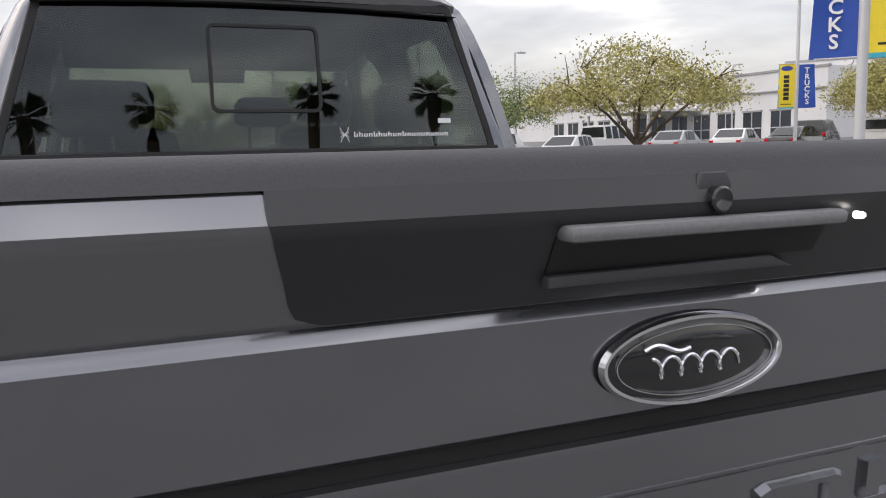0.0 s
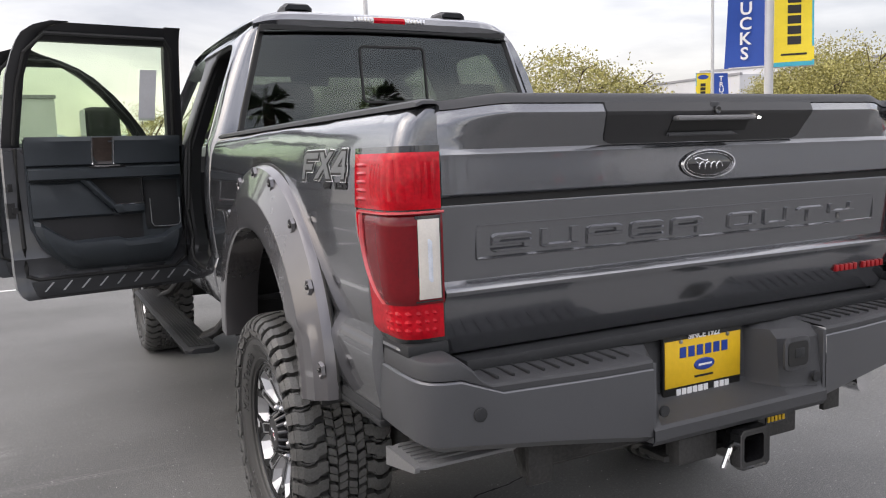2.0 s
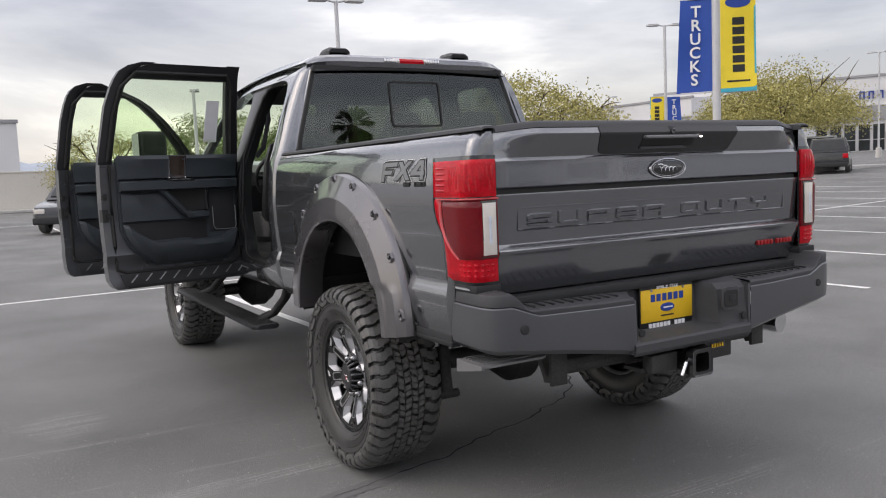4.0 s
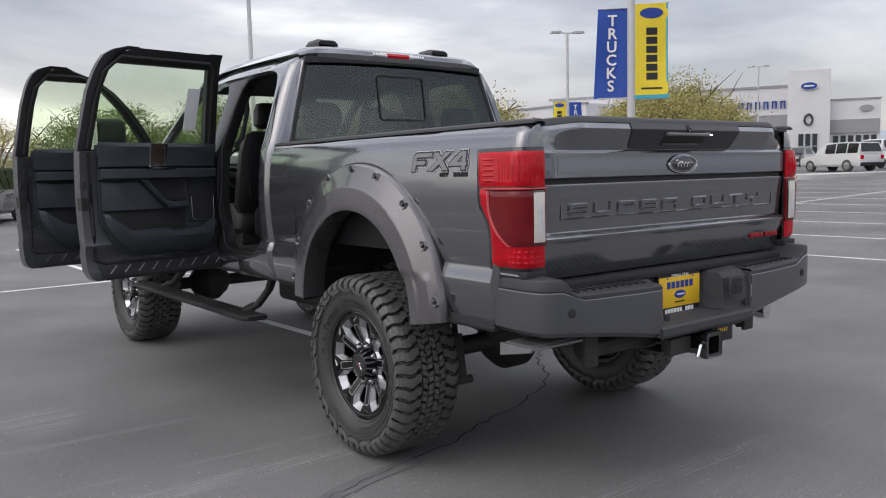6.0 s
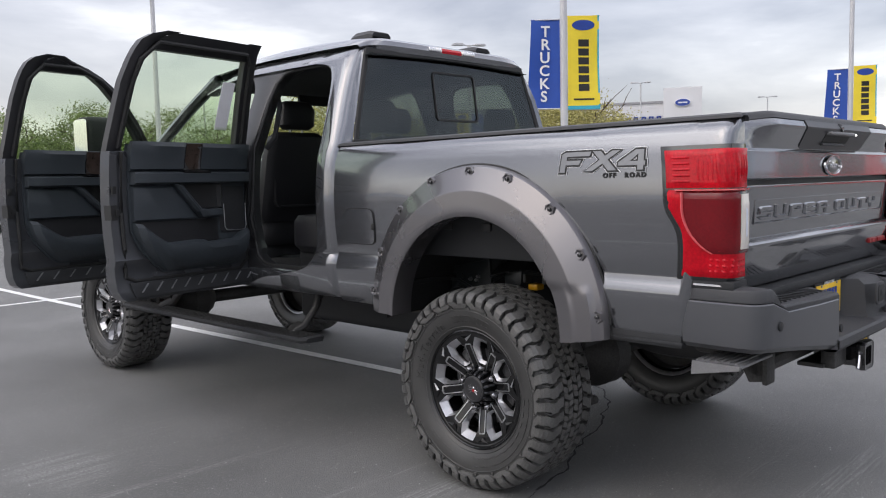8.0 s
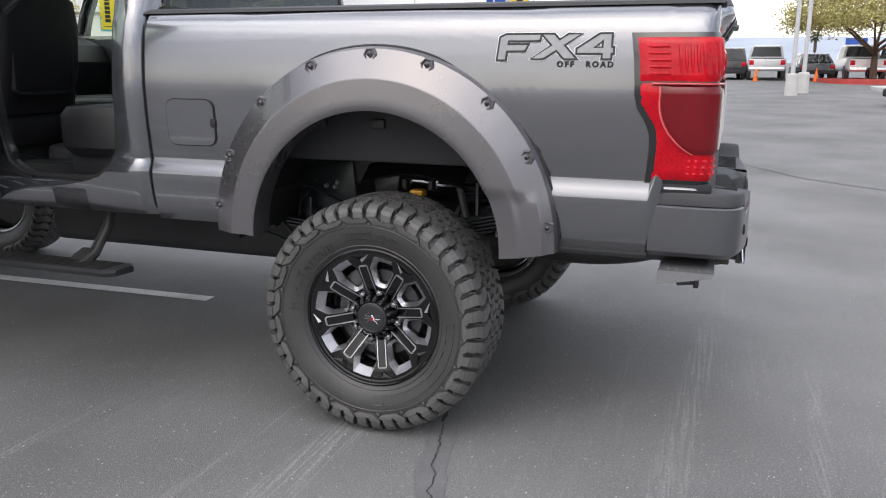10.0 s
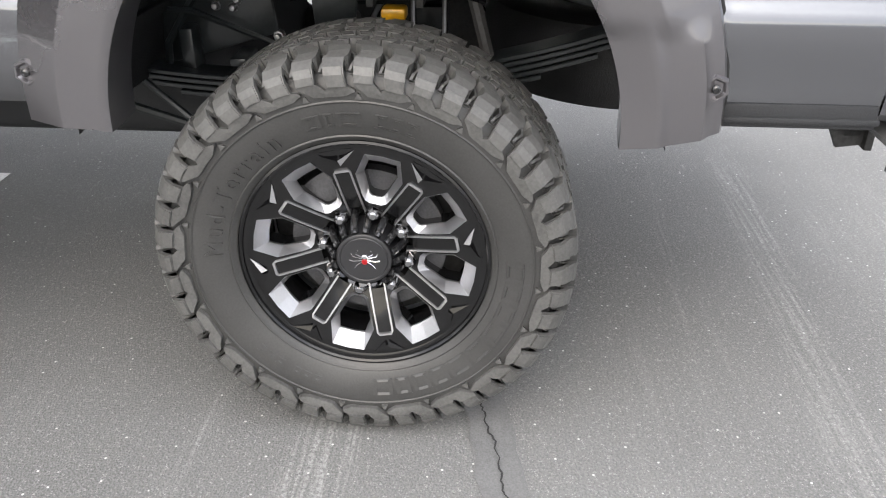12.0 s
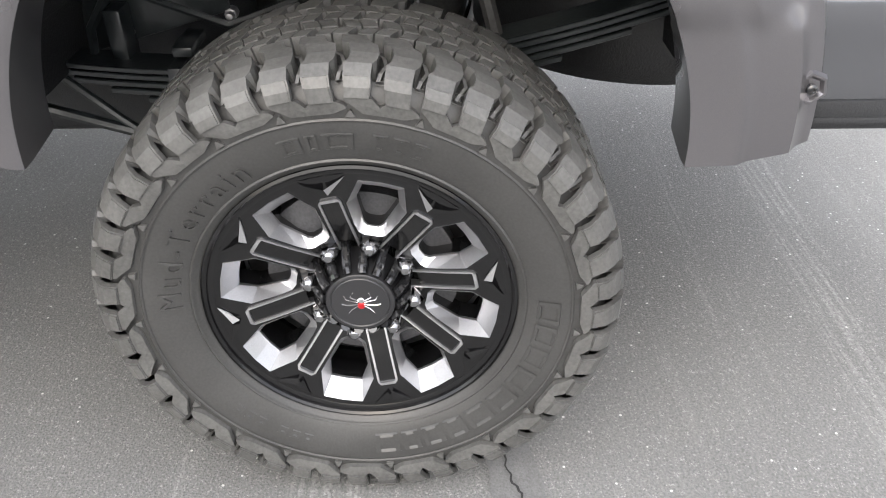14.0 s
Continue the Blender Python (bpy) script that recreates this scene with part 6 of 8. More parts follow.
    add("door_card", TRIM, lambda bm: patch(bm, [0.955, 0.97, 1.0, 1.05, 1.1, 1.2, 1.3, 1.4, 1.5, 1.60, 1.66], t0, t1, 0.06, 0.120, 10, 0.012))
    add("upper_roll", TRIM, lambda bm: patch(bm, [1.522, 1.530, 1.56, 1.61, 1.65, 1.672], t0, t1, 0.10, 0.150, 10, 0.022))
    k = L0 / 0.86
    add("wood_inlay", WOOD, lambda bm: patch(bm, [1.527, 1.57, 1.62, 1.666], lambda z: 0.385 * k, lambda z: 0.475 * k, 0.12, 0.154, 3, 0.004), "dark wood inlay")
    for u in (0.380, 0.480):
        add("bright_strip", CHROME, lambda bm: patch(bm, [1.527, 1.57, 1.62, 1.669], lambda z: u * k - 0.003, lambda z: u * k + 0.003, 0.12, 0.157, 1))
    add("armrest", TRIM, lambda bm: patch(bm, [1.448, 1.457, 1.480, 1.505, 1.514], lambda z: t0(z) + 0.01, lambda z: t1(z) - 0.005, 0.11, 0.195, 10, 0.03))
    add("switch_panel", GLOSSBLACK, lambda bm: patch(bm, [1.500, 1.519], lambda z: 0.33 * k, lambda z: 0.50 * k, 0.15, 0.190, 4, 0.004))
    add("door_release", CHROME, lambda bm: patch(bm, [1.514, 1.522], lambda z: 0.36 * k, lambda z: 0.48 * k, 0.165, 0.200, 3))

    def pull(bm):
        # slanting strap, then a level foot, round a dark cup
        patch(bm, [1.285, 1.295, 1.37, 1.440, 1.448], lambda z: (0.360 + (z - 1.285) * 0.85) * k, lambda z: (0.405 + (z - 1.285) * 0.85) * k, 0.11, 0.180, 3, 0.014)
        patch(bm, [1.255, 1.264, 1.298, 1.306], lambda z: 0.245 * k, lambda z: (0.375 + (z - 1.255) * 0.6) * k, 0.11, 0.190, 5, 0.014)

    add("pull_cup", TRIM, pull)
    # flat black slab on the card: the pocket's inner shade as colour
    add("pocket_recess", LEATHER, lambda bm: patch(bm, [1.03, 1.10, 1.20, 1.243], lambda z: 0.25 * k, lambda z: t1(z) - 0.03, 0.115, 0.124, 5))
    add("lower_insert", TRIM, lambda bm: patch(bm, [1.248, 1.256, 1.32, 1.425, 1.436], lambda z: 0.525 * k - (1.436 - z) * 0.75 * k, lambda z: t1(z) - 0.012, 0.11, 0.150, 5, 0.012))
    add("bright_strip", CHROME, lambda bm: patch(bm, [1.30, 1.448], lambda z: 0.244 * k, lambda z: 0.249 * k, 0.12, 0.165, 1))
    add("bright_strip", CHROME, lambda bm: patch(bm, [1.3045, 1.3085], lambda z: 0.25 * k, lambda z: 0.365 * k, 0.15, 0.186, 3))
    # another flat black slab; the pull cup is dark by colour, not depth
    add("pull_recess", SEAL, lambda bm: patch(bm, [1.306, 1.37, 1.446], lambda z: 0.250 * k, lambda z: (0.36 + (z - 1.285) * 0.85) * k, 0.115, 0.124, 3))
    add("speaker_grille", BLACKPLASTIC, lambda bm: patch(bm, [1.15, 1.17, 1.39, 1.43], lambda z: t0(z) + 0.02, lambda z: 0.232 * k, 0.11, 0.128, 4, 0.008))

    def outline(bm):
        loop = [P(0.06 + (0.205 * k - 0.06) * (0.5 + 0.5 * a), z, 0.130) for a, z in ((-1, 1.325), (-1, 1.19), (-0.85, 1.168), (-0.5, 1.165), (0.5, 1.165), (0.85, 1.168), (1, 1.19), (1, 1.325))]
        tube(bm, loop, 0.0028, 6)

    add("grille_outline", STEEL, outline)

    def pocket(bm):
        n, rows, back = 28, [], []
        for i, t in enumerate((0, 0.1, 0.4, 0.75, 0.92, 1.0)):
            r, b = [], []
            for j in range(n + 1):
                s = j / n
                z = 0.965 + (lerp(POCKET_TOP, s) - 0.965) * t
                u = t0(z) + 0.015 + (t1(z) - 0.012 - t0(z) - 0.015) * s
                r.append(P(u, z, (0.122, 0.150, 0.180, 0.196, 0.192, 0.165)[i] - (0.03 if j in (0, n) else 0)))
                b.append(P(u, z, 0.11))
            rows.append(r)
            back.append(b)
        slab(bm, rows, back)

    add("map_pocket", TRIM, pocket)
    add("kick_strip", BLACKPLASTIC, lambda bm: patch(bm, [0.834, 0.840, 0.912, 0.918], lambda z: lo(z) + 0.01, lambda z: hi(z) - 0.07, 0.09, 0.112, 8, 0.006))
    for j in range(9):
        u = 0.06 + j * (L0 - 0.20) / 8

        def slash(bm, u=u):
            a = [P(u, 0.862, 0.112), P(u + 0.010, 0.862, 0.112), P(u + 0.046 * -1 + 0.010, 0.908, 0.112), P(u - 0.046, 0.908, 0.112)]
            prism(bm, a, (0.004, 0, 0))

        add("raised_slash", STEEL, slash)
    add("latch", SEAL, lambda bm: (patch(bm, [1.26, 1.27, 1.33, 1.34], lambda z: hi(z) - 0.035, lambda z: hi(z) + 0.001, 0.03, 0.094, 2, 0.0), patch(bm, [1.285, 1.30, 1.315], lambda z: hi(z) - 0.05, lambda z: hi(z) - 0.02, 0.08, 0.104, 2)))
    add("rubber_stop", SEAL, lambda bm: (patch(bm, [1.40, 1.41, 1.43, 1.44], lambda z: hi(z) - 0.03, lambda z: hi(z) - 0.006, 0.09, 0.104, 2, 0.003)))
    return door


R_FREE = [(0.82, 0.885), (0.84, 0.912), (0.88, 0.930), (0.95, 0.934), (1.05, 0.937), (1.2, 0.940), (1.65, 0.942), (1.95, 0.908), (2.08, 0.868), (2.14, 0.830), (2.17, 0.78), (2.19, 0.70)]
R_HINGE = [(0.82, 0.02), (0.90, 0.0), (1.65, 0.0), (2.19, 0.05)]
F_FREE = [(0.82, 1.045), (0.84, 1.073), (0.88, 1.086), (1.0, 1.09), (1.65, 1.095), (1.95, 1.07), (2.08, 1.045), (2.14, 1.015), (2.17, 0.98), (2.19, 0.91)]
F_HINGE = [(0.82, 0.02), (0.90, 0.0), (1.62, 0.0), (1.70, 0.045), (1.80, 0.125), (1.90, 0.22), (2.0, 0.335), (2.07, 0.44), (2.12, 0.55), (2.15, 0.65), (2.17, 0.74), (2.19, 0.80)]
rear_door = make_door("rear_door", 3.20, R_FREE, R_HINGE, -81, 1, "rear door standing open, dark slate trim, green glass")
front_door = make_door("front_door", 4.39, F_FREE, F_HINGE, -79.5, 1, "front door standing open, dark slate trim, green glass")
make_door("rear_door", 3.20, R_FREE, R_HINGE, 0, -1, "shut rear door", False)
make_door("front_door", 4.39, F_FREE, F_HINGE, 0, -1, "shut front door", False)
# price sheet on the rear door's glass
bm = bmesh.new()
slab(bm, [[(lerp(CABX, z - 0.03) + 0.985 + 0.030, -u, z) for u in (0.155, 0.245)] for z in (1.765, 1.90, 2.035)], [[(lerp(CABX, z - 0.03) + 0.985 + 0.0275, -u, z) for u in (0.155, 0.245)] for z in (1.765, 1.90, 2.035)])
part("price_sheet", bm, PAPER, rear_door, "white paper price sheet")
# door mirror
mirror = new("door_mirror")
mirror.parent = front_door
bm = bmesh.new()
box(bm, -0.30, -0.12, -0.40, -0.16, 1.65, 1.935, 0.045, 3)
tube(bm, [(0.03, -0.16, 1.64), (-0.16, -0.22, 1.70)], 0.03, 8)
part("mirror_housing", bm, BLACKPLASTIC, mirror)
bm = bmesh.new()
prism(bm, [(x, -0.401, z) for x, z in rounded(-0.285, -0.135, 1.67, 1.915, 0.03)], (0, -0.003, 0))
part("mirror_glass", bm, material("mirror_silver", (0.9, 0.9, 0.9), 0.02, 1.0, vary=0.0), mirror)

# ---- running boards ----
for flip in (1, -1):
    board = new("running_board")
    board.parent = truck
    tagged(board, "black power running board folded out")
    bm = bmesh.new()
    rows = []
    for y, e in ((2.36, 0.03), (2.39, 0.0), (4.58, 0.0), (4.62, 0.03)):
        rows.append([(flip * x, y, z) for x, z in ((-1.160 + e, 0.556), (-1.165 + e, 0.572), (-1.150 + e, 0.581), (-1.0 - e, 0.581), (-0.990 - e, 0.568), (-0.995 - e, 0.552))])
    vs = grid(bm, rows, close_v=True)
    bm.faces.new(vs[0])
    bm.faces.new(vs[-1])
    part("tread_plate", bm, BLACKPLASTIC, board)
    for k in range(8):
        bm = bmesh.new()
        x = -1.14 + k * 0.017
        box(bm, min(flip * x, flip * (x + 0.008)), max(flip * x, flip * (x + 0.008)), 2.42, 4.56, 0.581, 0.585)
        part("grip_rib", bm, SEAL, board)
    for y in (2.66, 4.25):
        bm = bmesh.new()
        for k in (0, 1):
            tube(bm, [(flip * (-1.08 + 0.05 * k), y - 0.05 + 0.05 * k, 0.56), (flip * (-0.97 + 0.05 * k), y - 0.05 + 0.05 * k, 0.60), (flip * (-0.88 + 0.05 * k), y - 0.05 + 0.05 * k, 0.70), (flip * (-0.84 + 0.05 * k), y - 0.05 + 0.05 * k, 0.80)], 0.020, 8)
        prism(bm, [(flip * -1.10, y - 0.06, 0.553), (flip * -0.99, y - 0.06, 0.553), (flip * -0.95, y - 0.05, 0.62), (flip * -1.0, y - 0.05, 0.60)], (0, 0.09, 0), 0.006)
        box(bm, min(flip * -0.80, flip * -0.62), max(flip * -0.80, flip * -0.62), y - 0.06, y + 0.05, 0.76, 0.83, 0.01)
        part("swing_arm", bm, CHASSIS, board)

# ---- underneath ----
under = new("chassis")
under.parent = truck


def rail(bm):
    """Box-section frame rail, kicked up over the axle."""
    rows = []
    for y, lo, hi in ((0.10, 0.80, 0.96), (0.55, 0.86, 1.02), (0.85, 0.945, 1.10), (1.0, 0.965, 1.13), (1.4, 0.965, 1.13), (1.55, 0.90, 1.09), (1.75, 0.80, 1.02), (2.0, 0.71, 0.95), (5.7, 0.70, 0.94)):
        rows.append([(-0.545, y, lo + 0.006), (-0.539, y, lo), (-0.44, y, lo), (-0.44, y, hi), (-0.539, y, hi), (-0.545, y, hi - 0.006)])
    vs = grid(bm, rows, close_v=True)
    bm.faces.new(vs[0])
    bm.faces.new(vs[-1])


both_sides("frame_rail", rail, FRAMEPAINT, under)
bm = bmesh.new()
for y in (0.35, 1.75, 2.6, 3.6, 4.6):
    box(bm, -0.46, 0.46, y - 0.05, y + 0.05, 0.80, 0.90, 0.006)
part("cross_member", bm, CHASSIS, under)


def axle(name, y):
    bm = bmesh.new()
    tube(bm, [(-0.80, y, 0.468), (-0.15, y, 0.468), (0.15, y, 0.468), (0.80, y, 0.468)], 0.055, 12)
    lathe(bm, [(-0.19, 0.05), (-0.14, 0.12), (-0.06, 0.18), (0.06, 0.18), (0.14, 0.12), (0.19, 0.05)], 24, (0.0 if y < 3 else -0.3, y, 0.47))
    part(name, bm, CHASSIS, under)


axle("rear_axle", 1.225)
axle("front_axle", 5.12)


def leaf(bm, k):
    """One leaf of the pack, the main leaf first."""
    front, rear = 0.72 - 0.07 * k, 0.90 - 0.13 * k
    rows = []
    for i in range(19):
        y = 1.225 + front - (front + rear) * i / 18
        z = 0.742 + 0.20 * (y - 1.5) ** 2 - 0.0155 * k
        w = 0.038 if k else 0.042
        rows.append([(-0.62 - w, y, z + 0.002), (-0.62 - w + 0.003, y, z), (-0.62 + w, y, z), (-0.62 + w, y, z + 0.0115), (-0.62 - w + 0.003, y, z + 0.0115), (-0.62 - w, y, z + 0.0095)])
    vs = grid(bm, rows, close_v=True)
    bm.faces.new(vs[0])
    bm.faces.new(vs[-1])


for k in range(6):
    both_sides("spring_leaf", lambda bm: leaf(bm, k), FRAMEPAINT, under)
both_sides("lift_block", lambda bm: box(bm, -0.675, -0.565, 1.155, 1.295, 0.49, 0.665, 0.01), FRAMEPAINT, under)
for y in (1.165, 1.285):
    both_sides("spring_bolt", lambda bm: tube(bm, [(-0.672, y, 0.48), (-0.672, y, 0.80), (-0.62, y, 0.815), (-0.568, y, 0.80), (-0.568, y, 0.48)], 0.009, 8), STEEL, under)
for y, z in ((0.98, 0.800), (1.60, 0.745)):
    both_sides("spring_clip", lambda bm: box(bm, -0.668, -0.572, y - 0.014, y + 0.014, z - 0.055, z + 0.016, 0.003), FRAMEPAINT, under)
both_sides("spring_shackle", lambda bm: prism(bm, [(-0.665, 0.30, 0.80), (-0.665, 0.36, 0.79), (-0.665, 0.36, 1.0), (-0.665, 0.29, 1.0)], (0.012, 0, 0), 0.003), CHASSIS, under)
both_sides("spring_hanger", lambda bm: prism(bm, [(-0.67, 1.86, 0.72), (-0.67, 2.0, 0.70), (-0.67, 2.06, 0.90), (-0.67, 1.84, 0.90)], (0.13, 0, 0), 0.01), CHASSIS, under)


def shock(bm):
    tube(bm, [(-0.66, 0.86, 0.40), (-0.64, 0.92, 0.62)], 0.036, 12)
    tube(bm, [(-0.64, 0.92, 0.62), (-0.60, 1.02, 0.98)], 0.016, 8)
    tube(bm, [(-0.72, 0.85, 0.395), (-0.60, 0.85, 0.395)], 0.022, 8)


both_sides("shock_absorber", shock, CHASSIS, under)


def bump_stop(bm):
    box(bm, -0.606, -0.546, 1.174, 1.234, 0.882, 0.914, 0.008)


both_sides("bump_stop", bump_stop, SPRING, under, "yellow bump stop")


def traction_bar(bm):
    tube(bm, [(-0.66, 1.84, 0.757), (-0.66, 1.73, 0.655), (-0.66, 1.45, 0.42)], 0.0095, 8)


def brake_pipe(bm):
    tube(bm, [(-0.66, 1.95, 0.70), (-0.66, 1.75, 0.638), (-0.66, 1.45, 0.55)], 0.012, 8)


both_sides("traction_bar", traction_bar, FRAMEPAINT, under)
both_sides("brake_pipe", brake_pipe, FRAMEPAINT, under)


def bracket_plate(bm):
    prism(bm, [(-0.552, 1.50, 0.84), (-0.552, 1.78, 0.76), (-0.552, 1.80, 0.96), (-0.552, 1.52, 1.02)], (-0.012, 0, 0), 0.004)
    prism(bm, [(-0.57, 1.30, 0.86), (-0.57, 1.40, 0.85), (-0.57, 1.41, 0.98), (-0.57, 1.29, 0.98)], (-0.01, 0, 0), 0.003)
    box(bm, -0.62, -0.55, 1.70, 1.735, 0.72, 0.86, 0.006)
    box(bm, -0.66, -0.55, 1.56, 1.60, 0.78, 0.80, 0.004)
    tube(bm, [(-0.58, 1.95, 0.90), (-0.60, 1.70, 0.90), (-0.59, 1.50, 0.82), (-0.58, 1.35, 0.87)], 0.008, 6)
    tube(bm, [(-0.60, 1.78, 0.72), (-0.60, 1.77, 0.82), (-0.57, 1.70, 0.93)], 0.010, 6)


both_sides("bracket_plate", bracket_plate, FRAMEPAINT, under)
for y, z in ((1.650, 0.905), (1.606, 0.902), (1.594, 0.922), (1.50, 0.832), (1.71, 0.80), (1.36, 0.94), (1.06, 1.05), (1.34, 1.06), (0.95, 1.02)):
    both_sides("frame_bolt", lambda bm: lathe(bm, [(-0.02, 0.0), (-0.019, 0.007), (-0.015, 0.009), (-0.004, 0.009), (-0.004, 0.013), (0.02, 0.013)], 8, (-0.560, y, z)), STEEL, under)
def frame_arch(bm):
    """Glossy pressed arch of the frame over the axle."""
    rows = []
    for k in range(15):
        y = 0.98 + 0.46 * k / 14
        z = 0.932 + 0.045 * math.sin(math.pi * k / 14)
        rows.append([(-0.600, y, z), (-0.652, y, z + 0.004), (-0.655, y, z + 0.012), (-0.600, y, z + 0.050), (-0.560, y, z + 0.080)])
    grid(bm, rows)


both_sides("frame_arch", frame_arch, GLOSSBLACK, under)
for y in (1.13, 1.25):
    both_sides("stop_bracket", lambda bm: box(bm, -0.60, -0.55, y, y + 0.02, 0.915, 0.955, 0.004), CHASSIS, under)
bm = bmesh.new()
tube(bm, [(0.35, 3.4, 0.72), (0.35, 2.0, 0.74), (0.36, 1.6, 0.90), (0.42, 1.2, 0.96), (0.60, 0.7, 0.78), (0.72, 0.30, 0.70)], 0.045, 12)
part("exhaust_pipe", bm, BRAKE, under)
bm = bmesh.new()
tube(bm, [(0.70, 0.34, 0.705), (0.76, 0.02, 0.690)], 0.055, 16)
part("exhaust_tip", bm, CHROME, under, "polished exhaust tip")
bm = bmesh.new()
box(bm, -0.43, 0.40, 1.64, 3.4, 0.50, 1.02, 0.05, 3)
part("fuel_tank", bm, BLACKPLASTIC, under)
# added cylinder that hides a bright patch of ground under the bed
bm = bmesh.new()
lathe(bm, [(0.0, 0.0), (0.0, 0.07), (0.02, 0.09), (0.20, 0.09), (0.22, 0.07), (0.22, 0.0)], 20, (0.36, 1.46, 0.615), "y")
part("gap_blocker", bm, CHASSIS, under)
bm = bmesh.new()
lathe(bm, [(0.60, 0.24), (0.590, 0.30), (0.592, 0.36), (0.61, 0.41), (0.65, 0.435), (0.79, 0.435), (0.83, 0.41), (0.85, 0.36), (0.84, 0.24)], 64, (0.0, 0.56, 0.0), "z")
spare = part("spare_tyre", bm, LINER, under, "spare tyre slung under the bed")
bm = bmesh.new()
lathe(bm, [(0.64, 0.02), (0.63, 0.10), (0.66, 0.16), (0.64, 0.23), (0.80, 0.23)], 32, (0.0, 0.56, 0.0), "z")
part("spare_rim", bm, CHASSIS, under)
bm = bmesh.new()
tube(bm, [(0.0, 1.4, 0.50), (0.0, 2.9, 0.72)], 0.045, 12)
part("drive_shaft", bm, CHASSIS, under)


def well_wall(bm):
    box(bm, -0.43, -0.40, 0.50, 2.00, 0.93, 1.34, 0.01)
    # pressed ribs of the bed floor seen from below
    for y in (0.75, 1.0, 1.25, 1.5, 1.75):
        box(bm, -0.90, -0.43, y - 0.03, y + 0.03, 1.19, 1.23, 0.01)


both_sides("inner_wall", well_wall, LINER, under)

# side decal: hooked, crossed and wedge-shaped outlined blocks, with two small words
decal = new("side_decal")
decal.parent = truck
tagged(decal, "black and silver outlined side decal")


def decal_shape(bm, pts, off):
    ngon(bm, [(lerp(SIDE, z) - off, y, z) for y, z in pts])


def grow(pts, d):
    """The outline pushed outward by d, with mitred corners."""
    n = len(pts)
    area = sum(pts[i][0] * pts[(i + 1) % n][1] - pts[(i + 1) % n][0] * pts[i][1] for i in range(n))
    turn = 1 if area > 0 else -1
    out = []
    for i in range(n):
        p0, p1, p2 = Vector(pts[i - 1]), Vector(pts[i]), Vector(pts[(i + 1) % n])
        e, f = (p1 - p0).normalized(), (p2 - p1).normalized()
        m, k = Vector((e.y, -e.x)) * turn, Vector((f.y, -f.x)) * turn
        q = p1 + (m + k) * (d / max(0.35, 1 + m.dot(k)))
        out.append((q.x, q.y))
    return out


def sl(u, v):
    """Decal coordinates to the bed side: u runs back from its front end, v up, leaning."""
    return (0.742 - u - 0.12 * 0, 1.452 + v)


SHAPES = [[(0.0, 0.0), (0.028, 0.0), (0.031, 0.030), (0.095, 0.030), (0.105, 0.050), (0.034, 0.050), (0.036, 0.064), (0.145, 0.064), (0.150, 0.084), (0.028, 0.084), (0.008, 0.075)],
          [(0.120, 0.004), (0.160, 0.004), (0.285, 0.084), (0.245, 0.084)],
          [(0.155, 0.084), (0.195, 0.084), (0.272, 0.004), (0.232, 0.004)],
          [(0.275, 0.022), (0.395, 0.022), (0.395, 0.040), (0.330, 0.040), (0.385, 0.084), (0.350, 0.084), (0.275, 0.036)],
          [(0.360, 0.004), (0.388, 0.004), (0.388, 0.084), (0.362, 0.084)]]
for name, wide, off, film in (("decal_rim", 0.0085, 0.0020, PAPER), ("decal_edge", 0.0060, 0.0036, BLACKPRINT), ("decal_face", -0.0012, 0.0052, DECALGREY)):
    for i, pts in enumerate(SHAPES):
        bm = bmesh.new()
        decal_shape(bm, grow([sl(u, v) for u, v in pts], wide), off + 0.0003 * i)
        part(name, bm, film, decal, smooth=False)
writing("decal_word", "OFF", 0.026, pose(-1.0145, 0.505, 1.437, 90, 0, -90), BLACKPRINT, decal, depth=0.001, spacing=1.45, bold=0.0014)
writing("decal_word", "ROAD", 0.026, pose(-1.0145, 0.390, 1.437, 90, 0, -90), BLACKPRINT, decal, depth=0.001, spacing=1.45, bold=0.0014)

# ---- ground ----


def soft(v, w=2.0):
    return w * math.log1p(math.exp(v / w)) if v < 30 * w else v


def ground_z(x, y):
    """The lot is level about the truck and rises gently to the building's side and ahead."""
    gx, gy = soft(x - 5.0), soft(y - 13.0, 3.0)
    return 0.0205 * min(gx, 110.0) * smooth01((x - 1.5) / 4.0) + 0.013 * min(gy, 70.0) * smooth01((y - 7.0) / 6.0)


def ground():
    bm = bmesh.new()
    axis = sorted({round(v, 3) for k in range(60) for v in (s * (0.5 * k + 0.000045 * k ** 4.15) for s in (-1, 1))} | {-1500.0, 1500.0})
    grid(bm, [[(x, y, ground_z(x, y)) for x in axis] for y in axis])
    return tagged(part("ground", bm, ASPHALT), "grey sealed asphalt parking lot", "ground", kind="structure")


ground()


